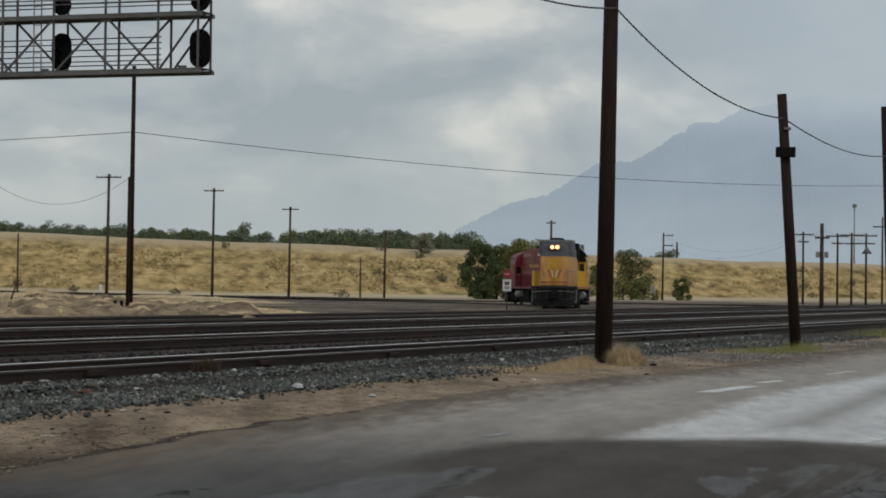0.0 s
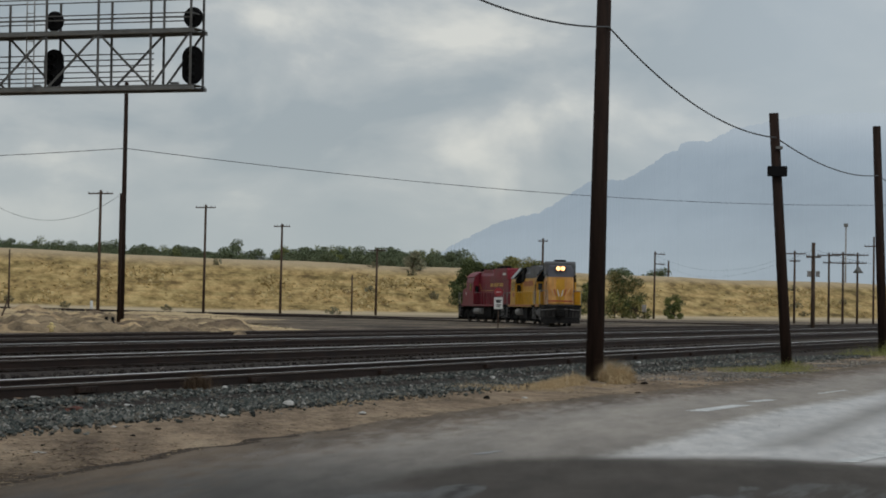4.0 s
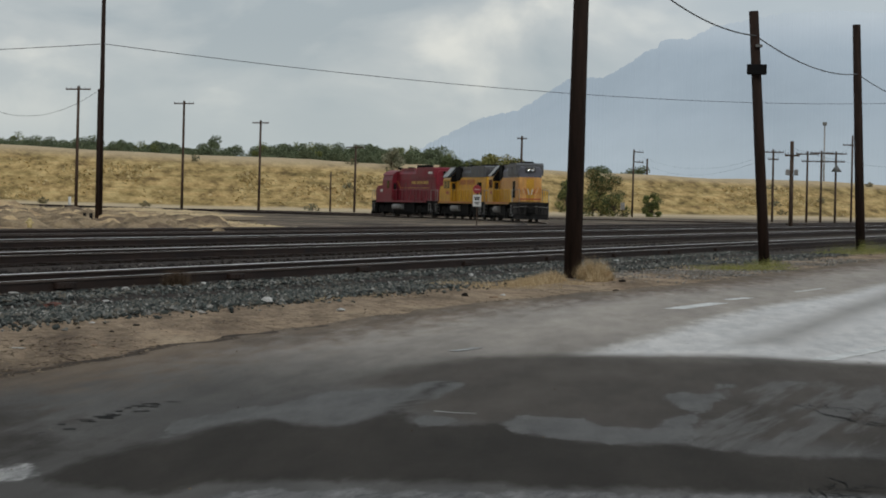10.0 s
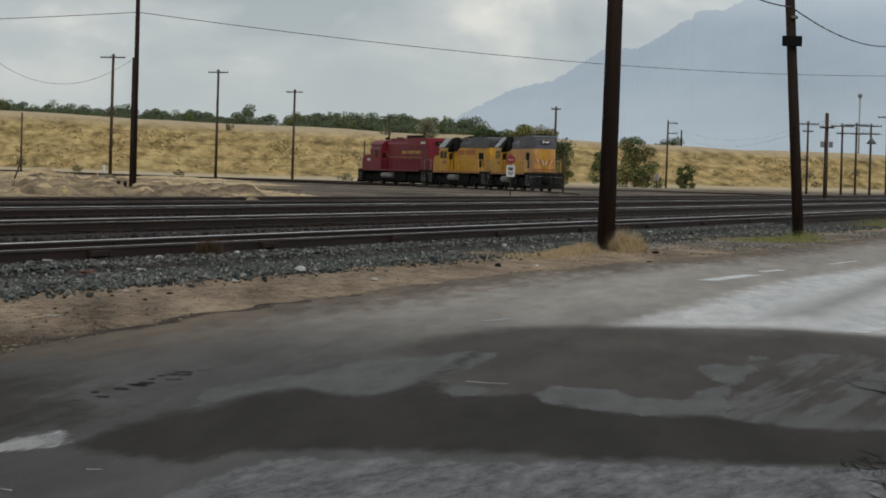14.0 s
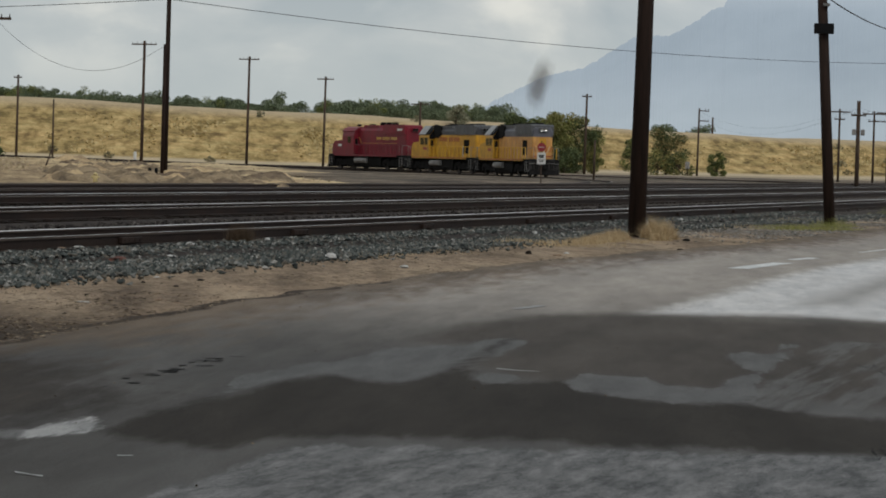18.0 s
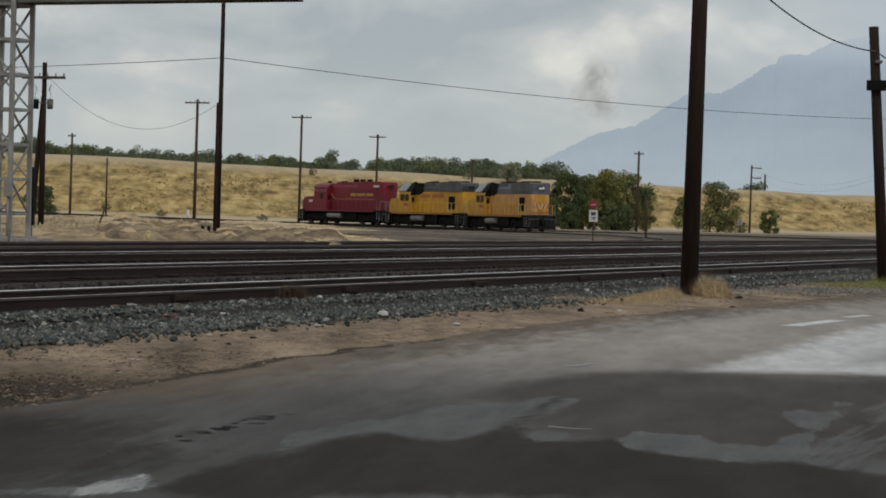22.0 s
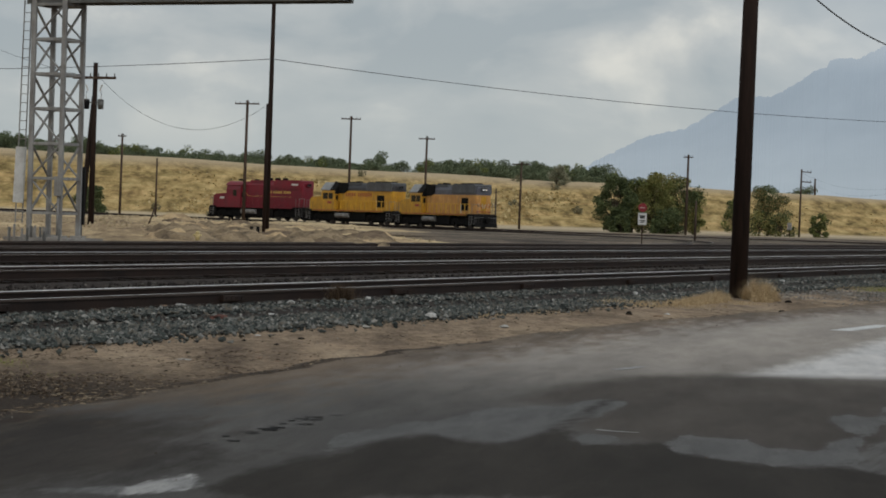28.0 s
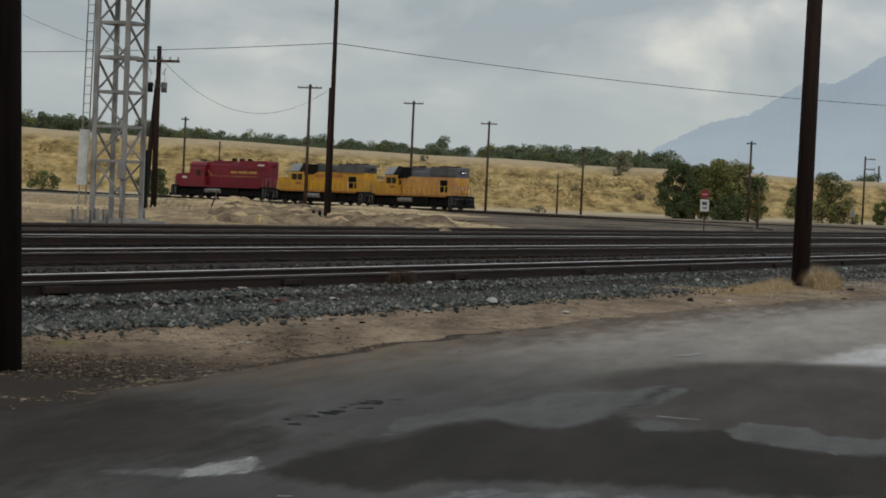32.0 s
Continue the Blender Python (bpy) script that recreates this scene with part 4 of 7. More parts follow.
    cap = [(x * 1.03, z + 0.03) for x, z in arch] + [(x * 1.05, z + 0.1) for x, z in arch[::-1]]
    part("cab_roof", shell(cap, 2.15 if stripe == "gold" else 3.15, 4.8), cab_roof, cab)
    # the roof's front half is pale, its rear half black
    if stripe != "gold":
        part("black_roof_half", shell(cap, 2.15, 3.15), UNDER, cab, "black rear half of the cab roof")
    # an added wedge that widens the black area behind the cab
    if stripe != "gold":
        part("black_cowl", prism(BM(), ((0.55, 3.62), (0.75, 4.46), (2.2, 4.46), (2.2, 3.3), (1.3, 3.3)), -1.02, 1.02), UNDER, o, "black wedge-shaped cowl added behind the cab")
        part("rear_wall", shell([(x * 0.995, max(z, 3.2)) for x, z in out], 2.215, 2.245), UNDER, cab, "black upper rear wall of the cab")
    for sx in (-1, 1):
        for y0, y1 in (((2.9, 3.5),) if stripe == "gold" else ((2.55, 3.3), (3.45, 4.3))):
            part("cab_window", box(BM(), sx * 1.485 - 0.012, sx * 1.485 + 0.012, y0, y1, 2.65, 3.32), WINDOW, cab)
        part("windshield", box(BM(), sx * 0.62 - 0.5, sx * 0.62 + 0.5, 4.595, 4.62, 3.1, 3.75), WINDOW, cab)
        part("cab_door", box(BM(), sx * 1.2 - 0.23, sx * 1.2 + 0.23, 2.19, 2.212, 1.6, 3.18), end, cab)
        part("door_window", box(BM(), sx * 1.2 - 0.16, sx * 1.2 + 0.16, 2.18, 2.188, 2.45, 3.1), WINDOW, cab)
    bm = BM()
    prism(bm, ((4.6, 1.5), (4.6, 2.98), (6.7, 2.86), (7.02, 2.66), (7.15, 2.3), (7.18, 1.5)), -1.15, 1.15)
    part("short_hood", bm, end, o)
    part("horn", tube(BM(), (0.3, 3.8, 4.5), (0.3, 4.4, 4.55), 0.05, 0.11, 10), UNDER, o)
    part("antenna_dome", tube(BM(), (-0.35, 3.2, 4.4), (-0.35, 3.2, 4.6), 0.2, 0.15, 10), UNDER, o)
    # ends
    for sy in (-1, 1):
        bm = BM()
        prism(bm, ((sy * 7.35, 0.55), (sy * 7.35, 1.42), (sy * 7.56, 1.42), (sy * 7.56, 0.55)), -1.4, 1.4)
        pilot = part("pilot", bm, PILOT, o, "dirty grey pilot plate")
        part("plow", prism(BM(), ((sy * 7.5, 0.2), (sy * 7.5, 0.6), (sy * 7.6, 0.6), (sy * 7.86, 0.2)), -1.36, 1.36), UNDER, pilot)
        part("anticlimber", box(BM(), -0.95, 0.95, min(sy * 7.56, sy * 7.78), max(sy * 7.56, sy * 7.78), 1.38, 1.52, 0.02), PILOT, pilot)
        # a black plate in place of the pocket's shade, without a recess
        part("coupler_pocket", box(BM(), -0.34, 0.34, min(sy * 7.56, sy * 7.6), max(sy * 7.56, sy * 7.6), 0.62, 1.1), GAP, pilot)
        for x in (-1.05, -0.8, -0.62, 0.62, 0.8, 1.05):
            part("air_hose", tube(BM(), (x, sy * 7.6, 1.28), (x * 0.97, sy * 7.74, 0.66), 0.035, 0.03, 6), GAP, pilot)
        for sx in (-1, 1):
            part("corner_step", box(BM(), sx * 1.25 - 0.2, sx * 1.25 + 0.2, min(sy * 7.56, sy * 7.62), max(sy * 7.56, sy * 7.62), 0.5, 0.56), TANK, pilot)
            part("cut_lever", tube(BM(), (sx * 0.3, sy * 7.66, 1.2), (sx * 1.36, sy * 7.66, 1.12), 0.022, 0.022, 6), TANK, pilot)
        bm = BM()
        box(bm, -0.14, 0.14, min(sy * 7.6, sy * 8.05), max(sy * 7.6, sy * 8.05), 0.72, 1.0, 0.03)
        box(bm, -0.24, 0.24, min(sy * 7.9, sy * 8.1), max(sy * 7.9, sy * 8.1), 0.68, 1.04, 0.04)
        part("coupler", bm, UNDER, o)
        yl = sy * (7.17 if sy < 0 else 4.63)
        lit = sy < 0 and stripe == "wings"
        housing = BM()
        prism(housing, ((yl - 0.02, 3.84), (yl - 0.02, 4.26), (yl + sy * 0.06, 4.24), (yl + sy * 0.06, 3.86)), -0.4, 0.4)
        housing = part("headlight", housing, roof, o, "twin headlight, lit" if lit else "dark twin headlight")
        for x in (-0.165, 0.165):
            bm, rings = BM(), []
            for j in range(11):
                r = 0.15 * j / 10 + 0.003
                rings.append([bm.verts.new((x + r * math.cos(2 * math.pi * k / 28), yl + sy * (0.065 + r * r / 0.24), 4.05 + r * math.sin(2 * math.pi * k / 28))) for k in range(28)])
            for a, b in zip(rings, rings[1:]):
                for k in range(28):
                    bm.faces.new((a[k], a[(k + 1) % 28], b[(k + 1) % 28], b[k])).smooth = True
            part("reflector", bm, MIRROR if lit else WINDOW, housing, "round mirrored headlight bowl" if lit else "dark unlit headlight bowl")
            bulb = BM()
            bmesh.ops.create_uvsphere(bulb, u_segments=12, v_segments=8, radius=0.0095, matrix=Matrix.Translation((x, yl + sy * 0.125, 4.05)))
            part("bulb", bulb, LAMP if lit else WINDOW, housing)
            part("lamp_ring", tube(BM(), (x, yl + sy * 0.05, 4.05), (x, yl + sy * 0.17, 4.05), 0.158, 0.162, 16, False), roof, housing)
        for sx in (-1, 1):
            for k in range(4):
                part("step", box(BM(), sx * 1.2 - 0.26, sx * 1.2 + 0.26, sy * 6.95 - 0.17, sy * 6.95 + 0.17, 0.42 + 0.27 * k, 0.46 + 0.27 * k), TANK, o)
            bm = BM()
            for y in (6.75, 7.25):
                tube(bm, (sx * 1.46, sy * y, 0.5), (sx * 1.46, sy * y, 2.45), 0.022, 0.022, 6)
            tube(bm, (sx * 1.46, sy * 7.25, 2.45), (sx * 0.9, sy * 7.5, 2.5), 0.025, 0.025, 6)
            tube(bm, (sx * 0.9, sy * 7.5, 2.5), (sx * 0.9, sy * 7.5, 1.5), 0.025, 0.025, 6)
            part("grab_rail", bm, TANK, o, "pale corner grab rail")
    for sx in (-1, 1):
        part("walkway_rail", tube(BM(), (sx * 1.43, -6.75, 2.5), (sx * 1.43, 2.1, 2.5), 0.03, 0.03, 6), RAILING if end is YELLOW else end, o)
        for k in range(11):
            y = -6.75 + 0.88 * k
            part("stanchion", tube(BM(), (sx * 1.43, y, 1.5), (sx * 1.43, y, 2.5), 0.045, 0.04, 6), RAILING if end is YELLOW else end, o)
        part("number_board", box(BM(), sx * 0.72 - 0.2, sx * 0.72 + 0.2, 4.61, 4.65, 3.9, 4.1), PALE, o)
    part("rear_door", box(BM(), -0.3, 0.3, -7.175, -7.155, 1.6, 3.3), end if stripe != "wings" else YELLOW, o)
    # paint
    if stripe == "wings":
        for sx in (-1, 1):
            for k in range(4):
                bm = BM()
                beam(bm, (sx * (0.08 + 0.19 * k), -7.185, 2.1 + 0.02 * k), (sx * (0.2 + 0.22 * k), -7.185, 2.55 + 0.04 * k), 0.07, 0.012)
                part("wing_stripe", bm, PALE if k % 2 == 0 else RED_LETTER, o)
        part("stripe", box(BM(), -0.88, 0.88, -7.18, -7.165, 1.72, 1.8), RED_LETTER, o)
    if stripe == "gold":
        for sx in (-1, 1):
            for y0, count in ((-5.35, 5), (-3.95, 6), (-2.3, 4)):
                for k in range(count):
                    part("lettering", box(BM(), sx * 0.955 - 0.006, sx * 0.955 + 0.006, y0 + 0.24 * k, y0 + 0.24 * k + 0.16, 3.02, 3.3), GOLD, o, "gold lettering bar")
            part("stripe", box(BM(), sx * 0.952 - 0.006, sx * 0.952 + 0.006, -5.5, 1.5, 2.66, 2.69), GOLD, o)
            bm = BM()
            beam(bm, (sx * 0.955, 1.5, 2.69), (sx * 0.955, 2.2, 3.3), 0.012, 0.06)
            part("stripe", bm, GOLD, o)
            part("number", box(BM(), sx * 1.07 - 0.006, sx * 1.07 + 0.006, -6.6, -5.6, 3.95, 4.15), PALE, o)
            part("number", box(BM(), sx * 1.16 - 0.006, sx * 1.16 + 0.006, 5.3, 6.0, 2.3, 2.55), PALE, o)
    elif stripe == "plain":
        for sx in (-1, 1):
            for y0, count in ((-3.6, 7), (-0.75, 5)):
                for k in range(count):
                    part("lettering", box(BM(), sx * 0.955 - 0.006, sx * 0.955 + 0.006, y0 + 0.36 * k, y0 + 0.36 * k + 0.25, 2.98, 3.38), FADED_RED, o, "faded red lettering bar")
    if stripe != "gold":
        for sx in (-1, 1):
            part("number", box(BM(), sx * 1.5 - 0.004, sx * 1.5 + 0.004, 2.75, 3.55, 2.15, 2.4), RED_LETTER, o)
            part("sill_stripe", box(BM(), sx * 1.515 - 0.004, sx * 1.515 + 0.004, -6.1, 6.1, 1.4, 1.47), RED_LETTER, o)
    return o


LOCOS = [
    locomotive("faded yellow and grey diesel locomotive with lit headlight", FADED_BODY, YELLOW, GREY_ROOF, PALE_ROOF, "wings"),
    locomotive("worn yellow diesel locomotive with dark roof", YELLOW_BODY, YELLOW, GREY_ROOF, PALE_ROOF, "plain"),
    locomotive("maroon red diesel locomotive with gold lettering bars", RED_BODY, RED_BODY, RED_BODY, RED_BODY, "gold"),
]

# ---- signal bridge ----
A3, L3 = Vector((ACROSS.x, ACROSS.y, 0)), Vector((ALONG.x, ALONG.y, 0))
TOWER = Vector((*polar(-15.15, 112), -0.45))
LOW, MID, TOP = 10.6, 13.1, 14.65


def signal_head(parent, at, kind):
    """A black backboard with hooded lamps that looks back along the track."""
    bm = BM()
    r, h = (0.5, 0.36) if kind == "oval" else (0.46, 0.0)
    ring = []
    for k in range(28):
        a = 2 * math.pi * k / 28
        ring.append(at + A3 * (r * math.cos(a)) + Vector((0, 0, r * math.sin(a) + (h if math.sin(a) > 0 else -h))))
    f = [bm.verts.new(p - L3 * 0.03) for p in ring]
    g = [bm.verts.new(p + L3 * 0.03) for p in ring]
    bm.faces.new(f)
    bm.faces.new(g[::-1])
    for k in range(28):
        bm.faces.new((f[k], g[k], g[(k + 1) % 28], f[(k + 1) % 28]))
    bmesh.ops.recalc_face_normals(bm, faces=bm.faces)
    head = part("signal_head", bm, BLACK, parent, "black signal backboard")
    for z in ((-0.45, 0.0, 0.45) if kind == "oval" else (0.0,)):
        c = at + Vector((0, 0, z))
        part("hood", tube(BM(), c - L3 * 0.03, c - L3 * 0.32, 0.14, 0.15, 14, False), BLACK, head)
        part("lens", tube(BM(), c - L3 * 0.03, c - L3 * 0.05, 0.11, 0.11, 12), BLACK, head)
    part("mast", tube(BM(), at + L3 * 0.1 - Vector((0, 0, r + h + (0.1 if kind == "oval" else 0.2))), at + L3 * 0.1, 0.06, 0.06, 8), STEEL, head)
    part("lamp_case", beam(BM(), at + L3 * 0.05 - Vector((0, 0, 0.3 + h)), at + L3 * 0.05 + Vector((0, 0, 0.3 + h)), 0.3, 0.3), BLACK, head)


def build_bridge():
    o = thing("signal_bridge", Matrix.Identity(4), "galvanised steel lattice signal bridge beside the tracks", "signal bridge")
    legs = {}
    for i, a in enumerate((-0.82, 0.82)):
        for j, c in enumerate((-0.82, 0.82)):
            p = TOWER + A3 * a + L3 * c
            legs[i, j] = p
            part("leg", beam(BM(), p, p + Vector((0, 0, MID + 0.5)), 0.21, 0.21), STEEL, o)
            part("footing", beam(BM(), p - Vector((0, 0, 0.2)), p + Vector((0, 0, 0.22)), 0.6, 0.6), CONCRETE, o)
    sides = ((legs[0, 0], legs[1, 0]), (legs[1, 0], legs[1, 1]), (legs[1, 1], legs[0, 1]), (legs[0, 1], legs[0, 0]))
    n, h0 = 6, 1.25
    step = (LOW - 0.95) / n
    for k in range(n + 1):
        z = Vector((0, 0, h0 + step * k))
        for p, q in sides:
            part("cross_member", beam(BM(), p + z, q + z, 0.1, 0.13), STEEL, o)
    for k in range(n):
        z, z2 = Vector((0, 0, h0 + step * k)), Vector((0, 0, h0 + step * (k + 1)))
        for p, q in sides:
            w = 0.11
            if k % 2:
                part("brace", beam(BM(), p + z, q + z2, w, 0.06), STEEL, o)
            else:
                part("brace", beam(BM(), q + z, p + z2, w, 0.06), STEEL, o)
    end = 14.75
    for c in (-0.65, 0.65):
        for z, w in ((LOW, 0.17), (MID, 0.16)):
            p = TOWER + A3 * -1.3 + L3 * c
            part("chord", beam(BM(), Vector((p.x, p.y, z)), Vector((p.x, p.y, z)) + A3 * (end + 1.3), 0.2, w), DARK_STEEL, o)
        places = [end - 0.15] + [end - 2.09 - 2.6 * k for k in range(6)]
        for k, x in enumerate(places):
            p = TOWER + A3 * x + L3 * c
            part("post", beam(BM(), Vector((p.x, p.y, LOW)), Vector((p.x, p.y, TOP)), 0.1, 0.1), SHADED_STEEL, o)
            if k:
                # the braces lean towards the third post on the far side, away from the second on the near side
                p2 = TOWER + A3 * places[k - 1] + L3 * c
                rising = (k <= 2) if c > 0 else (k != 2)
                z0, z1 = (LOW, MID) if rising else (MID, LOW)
                part("brace", beam(BM(), Vector((p.x, p.y, z0)), Vector((p2.x, p2.y, z1)), 0.07, 0.09), SHADED_STEEL, o)
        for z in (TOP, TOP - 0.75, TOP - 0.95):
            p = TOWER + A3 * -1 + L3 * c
            part("guard_rail", beam(BM(), Vector((p.x, p.y, z)), Vector((p.x, p.y, z)) + A3 * (end + 0.85), 0.04, 0.05), SHADED_STEEL, o)
    p = TOWER + A3 * 1 + L3 * 0.7
    for z in (0.46, 0.65, 0.89, 1.17, 1.43, 1.68):
        part("guard_rail", beam(BM(), Vector((p.x, p.y, LOW + z)), Vector((p.x, p.y, LOW + z)) + A3 * (end - 3.6), 0.04, 0.05), SHADED_STEEL, o)
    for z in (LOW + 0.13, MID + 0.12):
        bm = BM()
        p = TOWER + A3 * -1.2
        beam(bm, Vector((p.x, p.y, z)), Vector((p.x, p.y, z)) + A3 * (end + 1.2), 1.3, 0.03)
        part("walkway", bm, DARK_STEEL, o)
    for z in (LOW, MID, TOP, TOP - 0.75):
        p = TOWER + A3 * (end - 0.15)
        part("end_rail", beam(BM(), Vector((p.x, p.y, z)) - L3 * 0.65, Vector((p.x, p.y, z)) + L3 * 0.65, 0.06, 0.06), SHADED_STEEL, o)
    for x in (7.4, 14.3):
        p = TOWER + A3 * x + L3 * 0.2
        signal_head(o, Vector((p.x, p.y, LOW + 1.06)), "oval")
        signal_head(o, Vector((p.x, p.y, MID + 0.68)), "round")
        part("junction_box", beam(BM(), Vector((p.x, p.y, LOW + 0.15)) - A3 * 0.85, Vector((p.x, p.y, LOW + 0.32)) - A3 * 0.85, 0.35, 0.3), DARK_STEEL, o)
    # ladders
    for x, z0, z1, c in ((-1.72, 0.3, MID, -0.3), (6.45, LOW, TOP, -0.3)):
        for s in (-0.19, 0.19):
            p = TOWER + A3 * (x + s) + L3 * c
            lean = A3 * (0.25 if x < 0 else 0)
            part("ladder_rail", beam(BM(), Vector((p.x, p.y, z0)), Vector((p.x, p.y, z1)) + lean, 0.05, 0.05), STEEL, o)
        z = z0 + 0.15
        while z < z1 - 0.1:
            p = TOWER + A3 * x + L3 * c + (A3 * 0.25 * (z - z0) / (z1 - z0) if x < 0 else A3 * 0)
            part("rung", beam(BM(), Vector((p.x, p.y, z)) - A3 * 0.19, Vector((p.x, p.y, z)) + A3 * 0.19, 0.03, 0.03), STEEL, o)
            z += 0.42
    p = TOWER + A3 * -1.72 + L3 * -0.4
    part("ladder_guard", beam(BM(), Vector((p.x, p.y, 1.25)), Vector((p.x, p.y, 3.85)) + A3 * 0.1, 0.5, 0.08), WHITE, o, "white ladder guard panel")
    p = TOWER + A3 * 0.82 + L3 * -0.98
    part("meter_box", beam(BM(), Vector((p.x, p.y, 1.6)), Vector((p.x, p.y, 2.5)), 0.34, 0.28), STEEL, o)
    part("conduit", tube(BM(), Vector((p.x, p.y, -0.4)), Vector((p.x, p.y, 1.6)), 0.06, 0.06, 8), STEEL, o)
    bm = BM()
    c = TOWER
    q = [c + A3 * a + L3 * b for a, b in ((-1.7, -1.6), (1.7, -1.6), (1.7, 1.6), (-1.7, 1.6))]
    lo = [bm.verts.new((v.x, v.y, -0.6)) for v in q]
    hi = [bm.verts.new((v.x, v.y, -0.34)) for v in q]
    bm.faces.new(hi)
    for i in range(4):
        bm.faces.new((lo[i], lo[(i + 1) % 4], hi[(i + 1) % 4], hi[i]))
    part("base_slab", bm, CONCRETE, o)
    for k in range(14):
        p = TOWER + A3 * random.uniform(-1.9, 2.0) + L3 * random.uniform(-2.2, -1.3)
        part("stub_post", beam(BM(), Vector((p.x, p.y, -0.6)), Vector((p.x, p.y, random.uniform(-0.05, 0.3))), 0.09, 0.09), STEEL if k % 2 else DARK_STEEL, o)
    # shrunk about the camera's eye to 0.8125 of its size and distance
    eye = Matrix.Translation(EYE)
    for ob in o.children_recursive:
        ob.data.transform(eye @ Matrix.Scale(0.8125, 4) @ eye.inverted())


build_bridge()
p = Vector((*polar(-14.52, 100), 0))
cabinet = thing("equipment_cabinet", Matrix.Translation((p.x, p.y, ground_z(p.x, p.y))), "dark grey steel equipment cabinet on a post", "cabinet")
part("body", box(BM(), -0.15, 0.15, -0.16, 0.16, 0.5, 2.9, 0.03), UNDER, cabinet)
part("post", tube(BM(), (0, 0, -0.1), (0, 0, 0.52), 0.08, 0.08, 10), DARK_STEEL, cabinet)
part("door", box(BM(), -0.13, 0.13, -0.185, -0.16, 0.6, 2.8), UNDER, cabinet)

# ---- transformer pole ----
TP = Vector((*polar(-14.28, 120), -0.15))
tp = wood_pole(TP, TP + Vector((0.04, 0, 8.5)), 0.16, 0.112, "dark wooden double pole carrying two transformers", arms=((7.74, 2.3, 10),))
part("brace_pole", tube(BM(), (-0.6, 0.24, -0.3), (-0.04, 0.12, 6.82), 0.15, 0.105, 14), POLE_WOOD, tp)
for sx in (-0.36, 0.36):
    c = part("transformer", tube(BM(), (sx, -0.08, 6.18), (sx, -0.08, 6.62), 0.145, 0.16, 14), BLACK if sx < 0 else DARK_STEEL, tp, "small pole transformer can")
    part("bracket", beam(BM(), (0, -0.08, 6.5), (sx, -0.08, 6.5), 0.06, 0.06), DARK_STEEL, tp)
    part("lid", tube(BM(), (sx, -0.08, 6.62), (sx, -0.08, 6.68), 0.175, 0.12, 14), DARK_STEEL, c)
    part("bushing", tube(BM(), (sx, -0.08, 6.66), (sx * 1.1, -0.08, 6.86), 0.03, 0.025, 6), WHITE, c)
    part("cutout", tube(BM(), (sx * 0.8, -0.08, 7.08), (sx * 1.15, -0.08, 7.4), 0.04, 0.04, 6), WHITE, tp)
    part("jumper_wire", tube(BM(), (sx * 1.1, -0.08, 6.86), (sx * 1.0, -0.08, 7.1), 0.012, 0.012, 5), WIRE, tp)

# ---- poles beyond the tracks ----
for turn, d, h, arms in ((6.04, 278, 8.4, ((8.05, 2.4, 5), (7.2, 1.2, 5))), (6.85, 281, 8.3, ((7.95, 2.6, 5), (7.1, 1.4, 5))), (7.18, 277, 8.3, ((8.0, 2.6, 5), (7.0, 1.6, 5))),
                         (7.52, 276, 8.2, ((7.9, 2.4, 5), (7.0, 2.0, 5))), (7.9, 300, 10.8, ((9.6, 2.4, 5),))):
    x, y = polar(turn, d)
    wood_pole((x, y, -0.15), (x, y, h - 0.15), 0.14, 0.11, "weathered pole with crossarms in a close row", GREY_WOOD, arms, "telegraph_pole", "row of poles beyond the tracks")
x, y = polar(6.48, 173)
tw = wood_pole((x, y, -0.15), (x, y, 6.17), 0.16, 0.13, "wooden pole with two pale transformer boxes", GREY_WOOD, ((5.28, 1.05, 5),))
for sx in (-0.31, 0.31):
    part("transformer", box(BM(), sx - 0.14, sx + 0.14, -0.29, -0.05, 3.85, 4.28, 0.05), TANK, tw, "pale transformer box")
x, y = polar(7.53, 275.8)
solid("pole_shade", tube(BM(), (0, 0, 0), (0, 0, 0.75), 0.62, 0.08, 12), DARK_STEEL, pose(x, y - 0.25, 5.7), "dark conical lamp shade fixed on a pole", "lamp shade")
x, y = polar(7.24, 500)
mast = thing("light_mast", Matrix.Translation((x, y, 4.5)), "tall thin steel mast with a floodlight head", "light mast")
part("mast", tube(BM(), (0, 0, -3), (0, 0, 15.0), 0.22, 0.14, 10), STEEL, mast)
part("lamp_head", box(BM(), -0.42, 0.42, -0.3, 0.3, 14.5, 15.2, 0.08), DARK_STEEL, mast)
x, y = polar(3.04, 430)
wood_pole((x, y, 5.0), (x, y, 10.1), 0.2, 0.15, "short weathered pole on the embankment top", GREY_WOOD, (), "telegraph_pole")
for turn, d, z, h, lab in ((-12.75, 300, 0.4, 7.1, "bare weathered post before the embankment"), (-4.58, 330, 0.0, 5.4, "bare weathered post before the embankment"), (0.23, 195, -0.2, 3.3, "slim wooden post beside the junction")):
    x, y = polar(turn, d)
    solid("post", tube(BM(), (0, 0, -0.4), (0.03, 0, h), 0.13 if d > 200 else 0.09, 0.1 if d > 200 else 0.08, 12), GREY_WOOD, Matrix.Translation((x, y, z)), lab, "post")
x, y = polar(-12.9, 121)
solid("leaning_post", tube(BM(), (-0.1, 0, -0.3), (0.3, 0, 0.85), 0.045, 0.04, 10), GREY_WOOD, Matrix.Translation((x, y, ground_z(x, y))), "thin leaning wooden post in dry dirt", "post")
